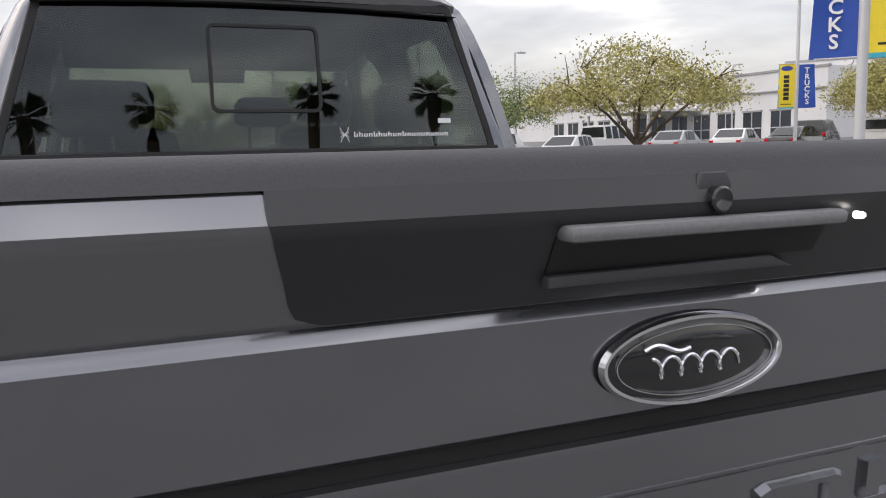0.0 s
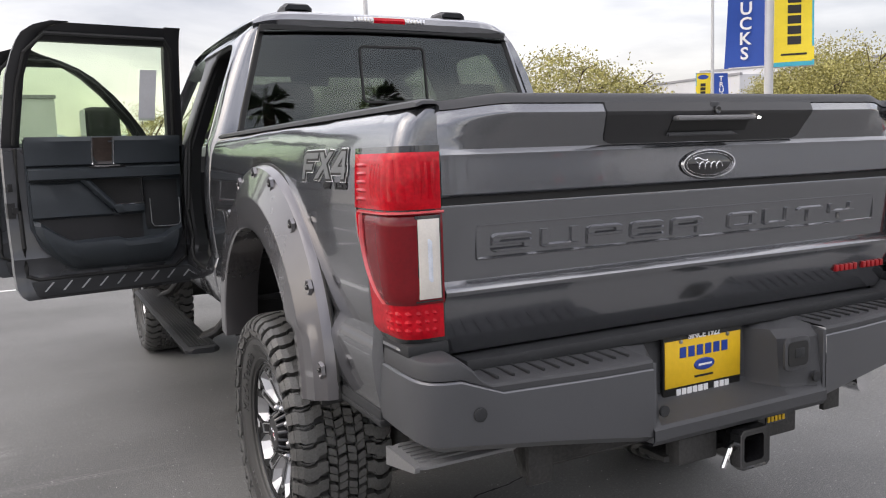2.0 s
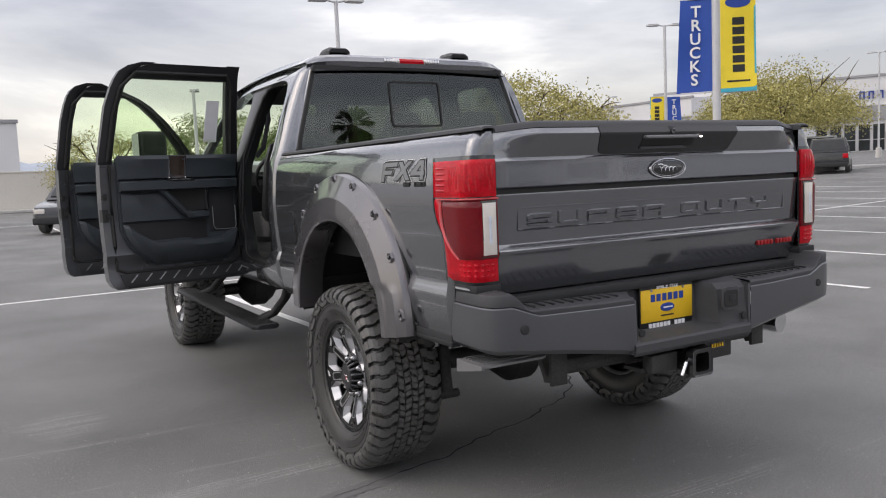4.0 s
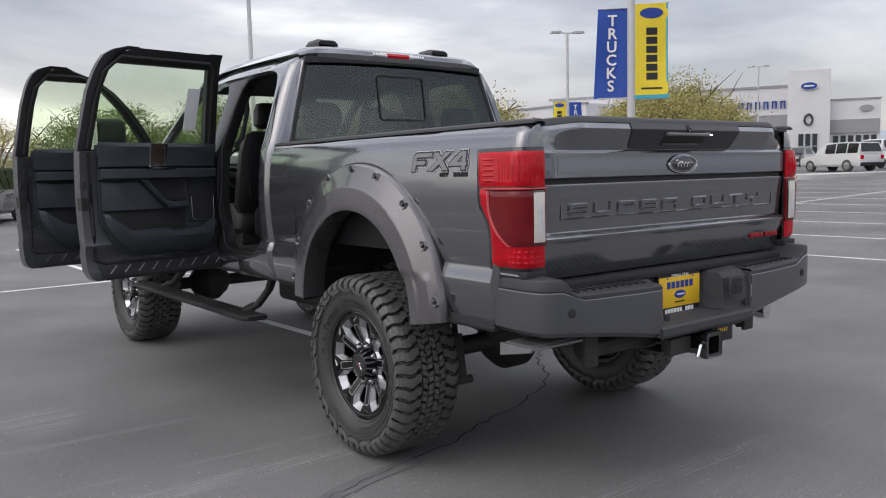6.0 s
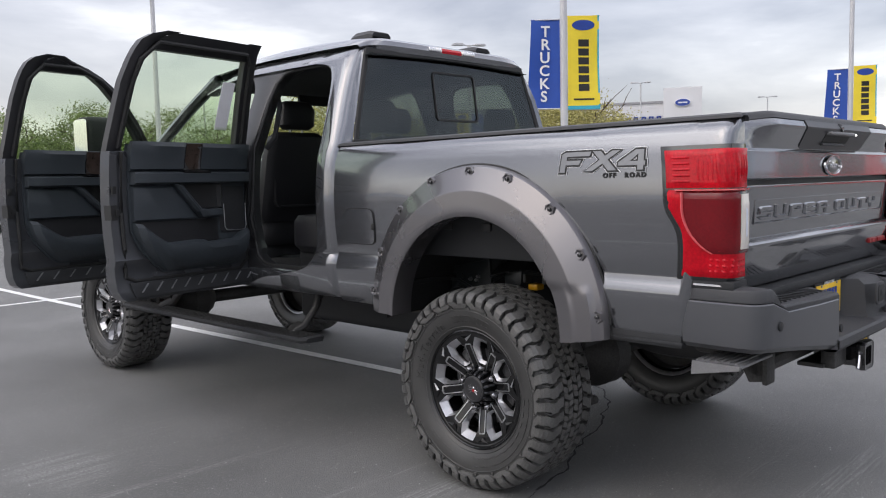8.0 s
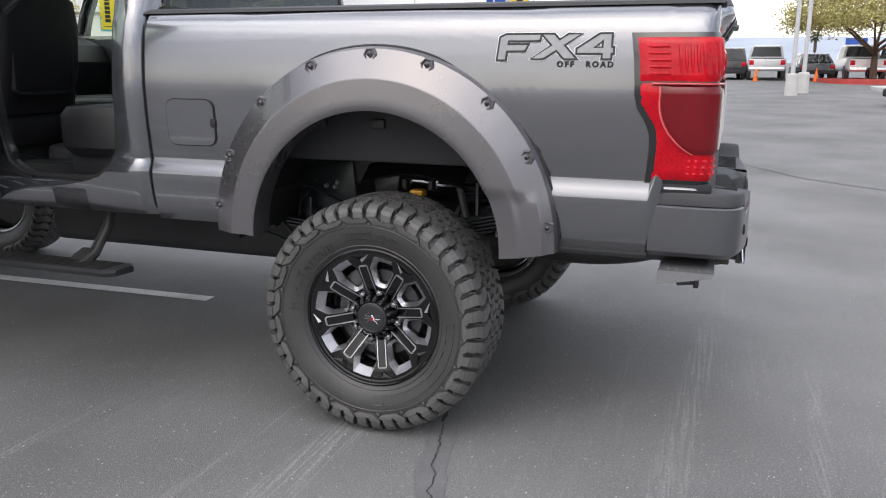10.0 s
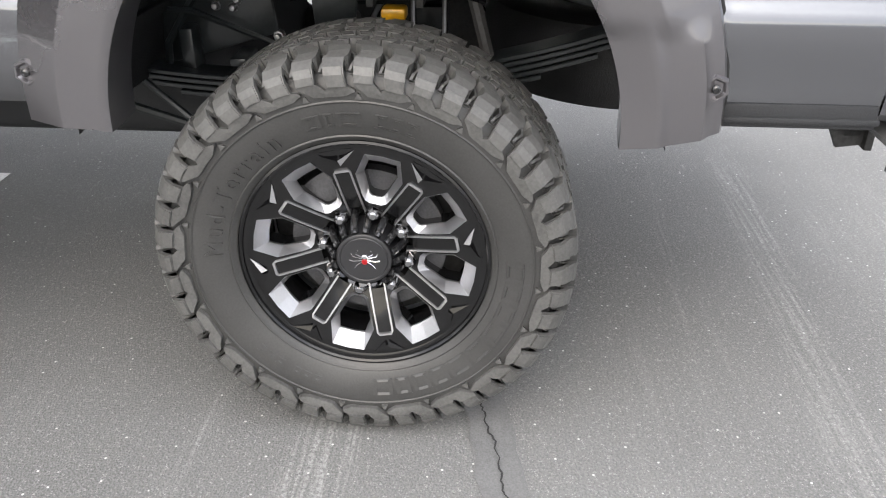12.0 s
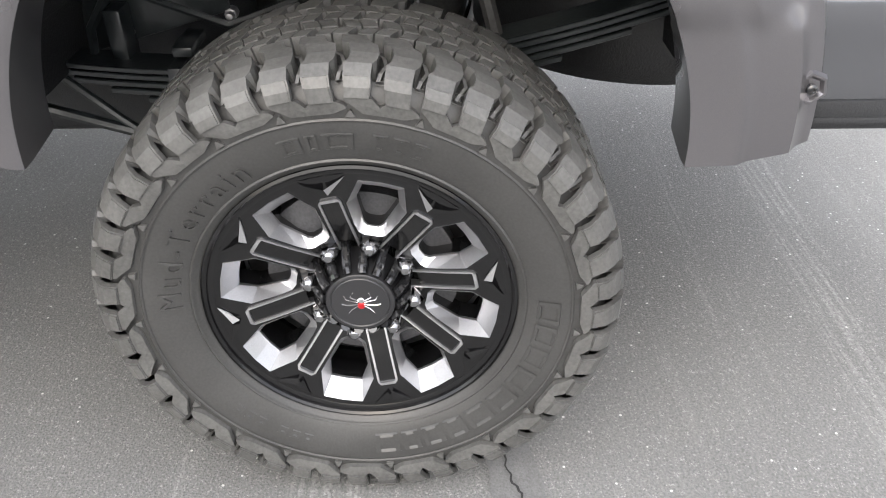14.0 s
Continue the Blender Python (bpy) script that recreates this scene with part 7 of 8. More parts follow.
def strip(name, pts, width, mat, label, lift=0.004, category="road marking", group="", step=0.6, ragged=0.0):
    """A painted band laid over the ground along a line of points."""
    line = []
    for (x0, y0), (x1, y1) in zip(pts, pts[1:]):
        n = max(1, int(math.hypot(x1 - x0, y1 - y0) / step))
        line += [(x0 + (x1 - x0) * k / n, y0 + (y1 - y0) * k / n) for k in range(n)]
    line.append(pts[-1])
    reach = 3 if ragged else 1
    rows = []
    for i, (x, y) in enumerate(line):
        a, b = line[max(0, i - reach)], line[min(len(line) - 1, i + reach)]
        d = Vector((b[0] - a[0], b[1] - a[1])).normalized()
        row = []
        for e in (-0.5, 0.5):
            w = width * e * (1 + ragged * noise.noise((x * 23, y * 23, 3 + e)))
            row.append((x + d.y * w, y - d.x * w, ground_z(x, y) + lift))
        rows.append(row)
    bm = bmesh.new()
    grid(bm, rows)
    ob = part(name, bm, mat, None, smooth=False)
    return tagged(ob, label, category, group, "structure")


STALL = 2.74
for k in range(-3, 12):
    x = 0.40 + (STALL if k > 0 else 3.02) * k
    lean = 0.20 if k < 0 else 0.0
    strip("parking_line", [(x, 2.92 - max(0.0, x - 0.4) * 0.07), (x + lean, 9.5), (x + 2 * lean, 16.2)], 0.10, LINEPAINT, "worn white parking bay line on asphalt", group="parking bay lines", step=0.5)
strip("parking_line", [(-12, 9.62), (34, 9.62)], 0.10, LINEPAINT, "long white cross line between parking bays", group="parking bay lines")
for k in range(-6, 6):
    x = 0.40 + STALL * k
    strip("parking_line", [(x, 25.0), (x, 31.0)], 0.10, LINEPAINT, "worn white parking bay line on asphalt", group="parking bay lines")
strip("parking_line", [(-18, 31.0), (20, 31.0)], 0.10, LINEPAINT, "long white cross line between parking bays", group="parking bay lines")

# the sealed crack that runs under the rear axle
CRACK_LINE = [(-2.35, 0.50), (-1.95, 0.62), (-1.55, 0.80), (-1.25, 0.91), (-0.86, 0.98), (-0.60, 1.04), (-0.25, 1.16), (0.15, 1.28), (0.55, 1.45), (0.82, 1.61), (1.08, 1.97), (1.5, 2.35), (2.4, 2.7)]


def jitter(pts, amp, step, fine=1.0):
    out = []
    for (x0, y0), (x1, y1) in zip(pts, pts[1:]):
        n = max(1, int(math.hypot(x1 - x0, y1 - y0) / step))
        for k in range(n):
            t = k / n
            x, y = x0 + (x1 - x0) * t, y0 + (y1 - y0) * t
            out.append((x + amp * noise.noise((x * 9 * fine, y * 9 * fine, 1.0)), y + amp * noise.noise((x * 9 * fine, y * 9 * fine, 7.0))))
    return out + [pts[-1]]


strip("crack_sealer", jitter(CRACK_LINE[:6], 0.012, 0.05), 0.105, CRACKSEAL, "dark strip of crack sealer on the asphalt", 0.003, "crack", step=9, ragged=0.35)
strip("crack", jitter(jitter(CRACK_LINE[:5], 0.034, 0.012), 0.011, 0.009, 6.0), 0.0042, CRACK, "thin jagged open crack in the asphalt", 0.006, "crack", step=9, ragged=0.9)
strip("crack", jitter(CRACK_LINE[4:], 0.045, 0.014), 0.011, CRACK, "wide frayed open crack in the asphalt", 0.006, "crack", step=9, ragged=1.3)
strip("crack", jitter([(6.3, -2.4), (7.4, -1.2), (9.0, -0.3), (11.5, 0.1)], 0.05, 0.05), 0.02, CRACK, "thin jagged open crack in the asphalt", 0.004, "crack", step=9, ragged=0.9)

# ---- the lot's surroundings ----


def pole(name, x, y, height, r, label, category, heads=(), group="", base=True):
    ob = thing(name, x, y, ground_z(x, y), 0, label, category, group)
    bm = bmesh.new()
    tube(bm, [(0, 0, 0), (0, 0, height)], r, 12, taper=[1.15, 0.9])
    part("shaft", bm, GALV, ob)
    if base:
        bm = bmesh.new()
        lathe(bm, [(0.0, 0.0), (0.0, r + 0.16), (0.75, r + 0.14), (0.8, r + 0.10), (0.8, 0.0)][1:], 16, axis="z")
        part("footing", bm, CURB, ob)
    for a in heads:
        c, s = math.sin(radians(a)), math.cos(radians(a))
        bm = bmesh.new()
        tube(bm, [(0, 0, height - 0.05), (c * 0.35, s * 0.35, height + 0.02)], 0.035, 8)
        part("arm", bm, GALV, ob)
        bm = bmesh.new()
        rows = []
        for d, w, h in ((0.30, 0.10, 0.04), (0.36, 0.17, 0.06), (0.80, 0.17, 0.06), (0.88, 0.13, 0.03)):
            rows.append([(c * d + s * w, s * d - c * w, height - 0.03), (c * d + s * w, s * d - c * w, height + h), (c * d - s * w, s * d + c * w, height + h), (c * d - s * w, s * d + c * w, height - 0.03)])
        vs = grid(bm, rows, close_v=True)
        bm.faces.new(vs[0])
        bm.faces.new(vs[-1])
        part("lamp_head", bm, GALV, ob)
    return ob


def banner(x, y, z0, turn, width, tall, mat, kind, phase):
    """A cloth banner hung from two arms; it reads downwards or upwards. turn: direction it hangs out, degrees from +y."""
    ob = thing("banner", x, y, ground_z(x, y) + z0, 0, "blue cloth banner with white lettering on a lamp pole" if kind == "blue" else "yellow cloth banner with teal hem on a lamp pole", "banner", "pole banners")
    c, s = math.sin(radians(turn)), math.cos(radians(turn))

    def B(u, v, off=0.0):
        w = 0.05 * math.sin(3.0 * v + phase) * (u / width) + 0.03 * math.sin(5 * u + phase)
        lean = -0.10 * (1 - v / tall) * (1 if kind == "blue" else 0.2)
        uu = 0.08 + u - lean * (u / width)
        return (c * uu + (w + off) * s, s * uu - (w + off) * c, v)

    bm = bmesh.new()
    n, m = 8, 16
    slab(bm, [[B(width * i / n, tall * j / m, -0.003) for i in range(n + 1)] for j in range(m + 1)], [[B(width * i / n, tall * j / m, 0.003) for i in range(n + 1)] for j in range(m + 1)])
    part("cloth", bm, mat, ob)
    for v in (0.0, tall):
        bm = bmesh.new()
        tube(bm, [(0, 0, v), (c * (width + 0.1), s * (width + 0.1), v)], 0.014, 8)
        part("arm", bm, GALV, ob)

    def face(u, v, w, h, name, fm):
        for off in (-0.008, 0.008):
            bm = bmesh.new()
            k = 4
            slab(bm, [[B(u + w * i / k, v + h * j / k, off - 0.001) for i in range(k + 1)] for j in range(k + 1)], [[B(u + w * i / k, v + h * j / k, off + 0.001) for i in range(k + 1)] for j in range(k + 1)])
            part(name, bm, fm, ob)

    if kind == "blue":
        step = tall * 0.145
        for i, ch in enumerate("TRUCKS"):
            v = tall * 0.86 - i * step
            p = Vector(B(width * 0.5, v, 0))
            q = Vector(B(width * 0.6, v, 0)) - Vector(B(width * 0.4, v, 0))
            ang = math.degrees(math.atan2(q.y, q.x))
            for side in (0, 180):
                m = pose(p.x, p.y, p.z, 0, 0, ang + side) @ pose(0, -0.030, 0, 90, 0, 0)
                if side == 0 or True:
                    writing("letter", ch, tall * 0.17, m, WHITE, ob, depth=0.004, bold=0.006)
    else:
        face(0, 0, width, tall * 0.04, "hem", TEALEDGE)
        face(width * 0.95, 0, width * 0.05, tall, "hem", TEALEDGE)
        face(width * 0.18, tall * 0.10, width * 0.64, tall * 0.018, "print_bar", BLACKPRINT)
        for i in range(6):
            face(width * 0.34, tall * (0.20 + i * 0.095), width * 0.34, tall * 0.075, "print_bar", BLACKPRINT)
        for off in (-0.010, 0.010):
            bm = bmesh.new()
            ctr = [B(width * 0.5 + width * 0.36 * math.cos(a), tall * 0.90 + tall * 0.055 * math.sin(a), off) for a in [2 * math.pi * k / 28 for k in range(28)]]
            ngon(bm, ctr)
            part("blue_oval", bm, BLUEPRINT, ob)
    return ob


def flag_pole(x, y, blue_dir, yellow_dir, height=9.0, z0=2.95, heads=()):
    pole("flag_pole", x, y, height, 0.075, "white steel lamp pole carrying two banners", "pole", heads, "flag poles")
    banner(x, y, z0, blue_dir, 0.60, 1.86, BLUE, "blue", 0.4)
    banner(x, y, z0 - 0.03, yellow_dir, 0.66, 1.95, YELLOWCLOTH, "yellow", 1.7)


flag_pole(10.75, 8.55, -40, 140, 9.0, 2.80)
flag_pole(28.0, 25.8, -45 + 180, 135 + 180, 7.7, 2.35, (-60, 120))
flag_pole(24.4, 6.7, -20, 160, 8.6, 2.5, (-20, 160))
for x, y, h, hd in ((8.3, 21.2, 6.9, (-80, 100)), (61.0, 34.0, 8.3, (-30, 150)), (76.0, 28.5, 7.3, (-30, 150)), (56.0, 12.2, 7.6, (-10, 170)), (70.0, 9.5, 6.8, (-10, 170)),
                    (26.5, 48.5, 7.0, (80,)), (50.5, 53.5, 6.6, (100,)), (-2.0, 52.0, 7.5, (60,)), (6.0, 30.0, 5.0, (20,)), (28.4, -3.0, 9.0, (0, 180)), (30.5, -3.6, 11.0, (90,))):
    pole("street_lamp", x, y, h, 0.07, "tall grey parking lot lamp", "street lamp", hd, "lot lamps")


# ---- showroom ----
def wall_box(parent, name, x0, x1, y0, y1, z0, z1, mat, label=""):
    bm = bmesh.new()
    box(bm, x0, x1, y0, y1, z0, z1, 0.03)
    return part(name, bm, mat, parent, label, smooth=False)


# local frame: u along the front, front faces the lot (-v)
SX, SY, TURN_S = 92.0, 45.0, -64.0
SZ = ground_z(86, 42)
showroom = thing("showroom", SX, SY, SZ, TURN_S, "white car showroom with a tall entrance tower", "building")
wall_box(showroom, "entrance_tower", -2.3, 2.3, -1.5, 4.5, 0, 10.4, STUCCO)
wall_box(showroom, "main_wall", -32.0, -2.3, 0, 14, 0, 8.9, STUCCO)
wall_box(showroom, "side_wall", 2.1, 7.6, 0, 14, 0, 6.9, STUCCO)
wall_box(showroom, "parapet", -32.15, -2.3, -0.15, 0.25, 8.65, 8.95, GREYBAND)
wall_box(showroom, "parapet", 2.1, 7.7, -0.12, 0.25, 6.75, 6.95, GREYBAND)
wall_box(showroom, "cladding_band", -32.0, -2.3, -0.25, 0.05, 3.6, 5.4, GREYBAND)
wall_box(showroom, "cladding_band", 2.1, 7.5, -0.25, 0.05, 2.9, 4.5, GREYBAND)
for x0, x1, z1 in [(-1.1 + 0.75 * i, -1.1 + 0.75 * i + 0.66, 3.0) for i in range(3)] + [(2.6 + 0.8 * i, 2.6 + 0.8 * i + 0.7, 2.7) for i in range(6)] + [(-20 + 1.5 * i, -20 + 1.5 * i + 1.3, 3.3) for i in range(11)]:
    y = -1.62 if abs(x0) < 1.2 else -0.12
    win = new("shop_window")
    win.parent = showroom
    for a, b, c, d in ((x0, x1, 0.15, 0.22), (x0, x1, z1 - 0.07, z1), (x0, x0 + 0.07, 0.15, z1), (x1 - 0.07, x1, 0.15, z1), (x0, x1, 1.45, 1.52)):
        wall_box(win, "window_bar", a, b, y - 0.04, y + 0.14, c, d, GALV)
    wall_box(win, "pane", x0, x1, y, y + 0.1, 0.15, z1, SHOPGLASS)
bm = bmesh.new()
prism(bm, [(0.95 * math.cos(a), -1.72, 8.5 + 0.48 * math.sin(a)) for a in [2 * math.pi * k / 32 for k in range(32)]], (0, 0.2, 0))
part("oval_sign", bm, WHITE, showroom)
bm = bmesh.new()
prism(bm, [(0.88 * math.cos(a), -1.76, 8.5 + 0.42 * math.sin(a)) for a in [2 * math.pi * k / 32 for k in range(32)]], (0, 0.06, 0))
part("oval_sign", bm, BLUEPRINT, showroom, "blue oval sign")
bm = bmesh.new()
box(bm, -0.55, 0.55, -1.80, -1.75, 8.42, 8.58)
part("sign_bar", bm, WHITE, showroom)
bm = bmesh.new()
prism(bm, [(6.1 + 0.75 * math.cos(a), -0.22, 5.75 + 0.36 * math.sin(a)) for a in [2 * math.pi * k / 32 for k in range(32)]], (0, 0.2, 0))
part("oval_sign", bm, GREYBAND, showroom)
for i in range(6):
    bm = bmesh.new()
    x = -7.9 + i * 0.95
    box(bm, x, x + 0.16, -0.20, 0.02, 6.15, 7.05)
    box(bm, x + 0.42, x + 0.58, -0.20, 0.02, 6.15, 7.05)
    box(bm, x, x + 0.58, -0.20, 0.02, 6.9, 7.05)
    part("sign_block", bm, BLUEPRINT, showroom)
bm = bmesh.new()
ring = [(0.42 * math.cos(a), -1.62, 4.6 + 0.6 * math.sin(a)) for a in [2 * math.pi * k / 24 for k in range(25)]]
tube(bm, ring, 0.13, 8, caps=False)
part("wreath", bm, CARBLACK, showroom)

# long service building beyond the trees
service = thing("service_building", 60.0, 36.0, ground_z(60, 50) - 0.4, -90.0, "long low white service building with dark openings", "building")
wall_box(service, "main_wall", -95.0, -16.0, 0, 20, 0, 6.9, STUCCO)
wall_box(service, "parapet", -95.1, -15.9, -0.1, 0.3, 6.75, 7.0, GREYBAND)
wall_box(service, "cornice", -95.1, -15.9, -0.25, 0.0, 4.9, 5.05, GREYBAND)
for i in range(12):
    x0 = -62 + i * 3.6
    bay = new("service_bay")
    bay.parent = service
    wall_box(bay, "opening", x0, x0 + 2.4, -0.06, 0.1, 0.1, 3.1, SHOPGLASS)
    wall_box(bay, "window_bar", x0, x0 + 2.4, -0.12, 0.0, 1.5, 1.6, GALV)
    wall_box(bay, "lintel", x0 - 0.1, x0 + 2.5, -0.16, 0.0, 3.1, 3.3, GREYBAND)
    wall_box(bay, "window_bar", x0 + 1.15, x0 + 1.25, -0.12, 0.0, 0.1, 3.1, GALV)
wall_box(service, "canopy_roof", -44, -32, -7, 0, 3.6, 3.9, STUCCO)
for x in (-43.5, -38, -32.5):
    wall_box(service, "canopy_post", x, x + 0.25, -6.9, -6.65, 0, 3.6, GALV)

# perimeter block wall and a low building ahead
WALL_Y = 46.0
perimeter = thing("perimeter_wall", 0, WALL_Y, ground_z(0, WALL_Y), 0, "long cream block wall at the lot's edge", "wall", kind="structure")
bm = bmesh.new()
box(bm, -70, 18, 0, 0.2, 0, 2.1, 0.01)
box(bm, -70, 18, -0.03, 0.23, 2.1, 2.18, 0.01)
part("wall_face", bm, BLOCKWALL, perimeter, smooth=False)
bm = bmesh.new()
box(bm, -70, 18, -0.9, -0.02, 0, 0.14, 0.02)
part("planting_kerb", bm, CURB, perimeter, smooth=False)
warehouse = thing("warehouse", -14.0, 62.0, ground_z(-14, 62), 0, "low white warehouse with a dark doorway", "building")
wall_box(warehouse, "main_wall", -30, 16.0, 0, 20, 0, 5.9, STUCCO)
wall_box(warehouse, "parapet", -30.1, 16.1, -0.12, 0.2, 5.75, 6.0, GREYBAND)
wall_box(warehouse, "doorway", 8.6, 12.2, -0.1, 0.1, 0.0, 3.6, SHOPGLASS)
wall_box(warehouse, "awning", 8.2, 12.6, -0.8, 0.0, 3.6, 3.8, GREYBAND)

# distant hills
hills = thing("hills", 0, 0, 0, 0, "hazy blue hills on the horizon", "hills", kind="structure")
for r, hgt, seed, name in ((1250.0, 62.0, 3.0, "far_ridge"), (1100.0, 30.0, 9.0, "near_ridge")):
    bm = bmesh.new()
    rows = []
    for k in range(241):
        a = 2 * math.pi * k / 240
        h = hgt * (0.78 + 0.6 * noise.noise((math.cos(a) * 3 + seed, math.sin(a) * 3, seed)) + 0.35 * noise.noise((math.cos(a) * 14, math.sin(a) * 14 + seed, 0)))
        h = max(4.0, h)
        rows.append([(math.sin(a) * (r + d), math.cos(a) * (r + d), hh) for d, hh in ((0, -12.0), (40, h * 0.5), (90, h * 0.85), (140, h), (260, -12.0))])
    grid(bm, rows)
    part(name, bm, HILLS, hills)


# ---- trees ----
def tree(x, y, height, spread, leaf, label, seed, clumps=34, leaves=70, trunk_h=0.28, low=0.36, group="lot trees"):
    ob = thing("tree", x, y, ground_z(x, y), 0, label, "tree", group)
    rnd = random.Random(seed)
    bm = bmesh.new()
    tips = []
    tube(bm, [(0, 0, -0.1), (0.05, 0.03, height * trunk_h * 0.6), (0.08, 0.0, height * trunk_h)], 0.16, 9, taper=[1.25, 1.0, 0.85])
    for b in range(7):
        a = 2 * math.pi * b / 7 + rnd.uniform(-0.3, 0.3)
        reach = spread * rnd.uniform(0.25, 0.5)
        h1 = height * rnd.uniform(0.55, 0.85)
        p0 = Vector((0.06, 0.02, height * trunk_h * rnd.uniform(0.7, 1.0)))
        p2 = Vector((math.cos(a) * reach, math.sin(a) * reach, h1))
        p1 = (p0 + p2) / 2 + Vector((rnd.uniform(-0.2, 0.2), rnd.uniform(-0.2, 0.2), 0.1))
        tube(bm, [p0, p1, p2], 0.085, 7, taper=[1.0, 0.6, 0.25])
        tips += [p1, p2]
        for k in range(4):
            q = p1.lerp(p2, rnd.random())
            e = q + Vector((rnd.uniform(-1, 1), rnd.uniform(-1, 1), rnd.uniform(0.1, 0.9))) * spread * 0.19
            tube(bm, [q, (q + e) / 2 + Vector((0, 0, 0.08)), e], 0.03, 5, taper=[1.0, 0.7, 0.3])
            tips.append(e)
    part("trunk", bm, BARK, ob)
    vs, fs = [], []
    for c in range(clumps):
        a, rr = rnd.uniform(0, 2 * math.pi), spread * 0.5 * math.sqrt(rnd.random())
        top = height * (1 - 0.42 * (rr / (spread * 0.5)) ** 2.2)
        cz = rnd.uniform(height * low + (0.10 * height * rr / spread), top * 0.97)
        ctr = Vector((math.cos(a) * rr, math.sin(a) * rr, cz))
        size = spread * rnd.uniform(0.05, 0.11)
        for i in range(leaves):
            d = Vector((rnd.gauss(0, 1), rnd.gauss(0, 1), rnd.gauss(0, 0.62))) * size * 0.62
            p = ctr + d
            u = Vector((rnd.uniform(-1, 1), rnd.uniform(-1, 1), rnd.uniform(-0.7, 1))).normalized()
            w = u.cross(Vector((rnd.uniform(-1, 1), rnd.uniform(-1, 1), rnd.uniform(-1, 1)))).normalized()
            ln, wd = spread * rnd.uniform(0.010, 0.024), spread * rnd.uniform(0.003, 0.006)
            n0 = len(vs)
            vs += [p, p + u * ln * 0.5 + w * wd, p + u * ln, p + u * ln * 0.5 - w * wd]
            fs.append((n0, n0 + 1, n0 + 2, n0 + 3))
    me = bpy.data.meshes.new("crown")
    me.from_pydata([tuple(v) for v in vs], [], fs)
    me.materials.append(leaf)
    cr = new("crown", me)
    cr.parent = ob
    tagged(cr, kind="stuff")
    return ob


tree(20.0, 26.5, 5.5, 7.8, LEAF, "spreading palo verde tree with sparse yellow-green leaves", 11, 165, 100, 0.24, 0.44)
tree(38.8, 27.0, 6.2, 8.8, LEAF, "spreading palo verde tree with yellow-green leaves", 12, 240, 120)
tree(46.0, 33.0, 6.4, 8.0, LEAF, "spreading palo verde tree with yellow-green leaves", 13, 180, 110)
tree(44.0, -8.4, 6.2, 8.6, LEAF, "full olive-green shade tree on a kerbed island", 14, 240, 120, 0.3, 0.42)
tree(9.5, 40.0, 5.0, 6.5, GREENLEAF, "green shade tree by the block wall", 15, 180, 110)
tree(15.5, 41.0, 5.4, 7.0, GREENLEAF, "green shade tree by the block wall", 16, 180, 110)
tree(4.5, 41.5, 4.4, 5.5, LEAF, "yellow-green shrubby tree by the block wall", 17, 140, 100, 0.2, 0.2)
tree(22.0, 43.0, 5.6, 7.0, GREENLEAF, "green shade tree by the block wall", 18, 160, 110)


def palm(x, y, height, seed, size=1.0):
    ob = thing("palm_tree", x, y, ground_z(x, y), 0, "slim fan palm with a round head of fronds", "palm tree", "palms")
    rnd = random.Random(seed)
    bm = bmesh.new()
    pts = [(0.15 * math.sin(k * 0.5 + seed), 0, height * k / 8) for k in range(9)]
    tube(bm, pts, 0.17, 10, taper=[1.4, 1.1, 1, 1, 0.95, 0.95, 0.95, 1.05, 1.1])
    part("trunk", bm, BARK, ob)
    vs, fs = [], []
    top = Vector(pts[-1])
    for f in range(46):
        a, e = rnd.uniform(0, 2 * math.pi), rnd.uniform(-0.9, 1.2)
        d = Vector((math.cos(a) * math.cos(e), math.sin(a) * math.cos(e), math.sin(e)))
        s = d.cross(Vector((0, 0, 1))).normalized()
        stem = top + d * 0.7 * size
        for k in range(-5, 6):
            dd = (d + s * k * 0.16 + Vector((0, 0, -0.05 * abs(k)))).normalized()
            n0 = len(vs)
            w = d.cross(s) * 0.03 + s * 0.02
            vs += [top + d * 0.2 * size, stem + (dd * 0.3 + w) * size, stem + (dd * rnd.uniform(0.55, 0.8) + Vector((0, 0, -0.12))) * size, stem + (dd * 0.3 - w) * size]
            fs.append((n0, n0 + 1, n0 + 2, n0 + 3))
    me = bpy.data.meshes.new("fronds")
    me.from_pydata([tuple(v) for v in vs], [], fs)
    me.materials.append(PALMLEAF)
    fr = new("fronds", me)
    fr.parent = ob
    tagged(fr, kind="stuff")


for x, y, h, s in ((92.0, -1.2, 2.9, 1), (97.0, 0.6, 2.6, 2), (92.0, -11.0, 3.0, 3), (-9.0, 62.0, 7.0, 4), (-7.6, 63.0, 7.6, 5), (-3.1, -17.8, 7.7, 6), (0.1, -18.0, 8.0, 8), (4.45, -17.8, 8.2, 9), (8.1, -17.8, 8.2, 10)):
    palm(x, y, h, s, 0.55 if x > 80 else (0.6 if y < -15 else 1.0))


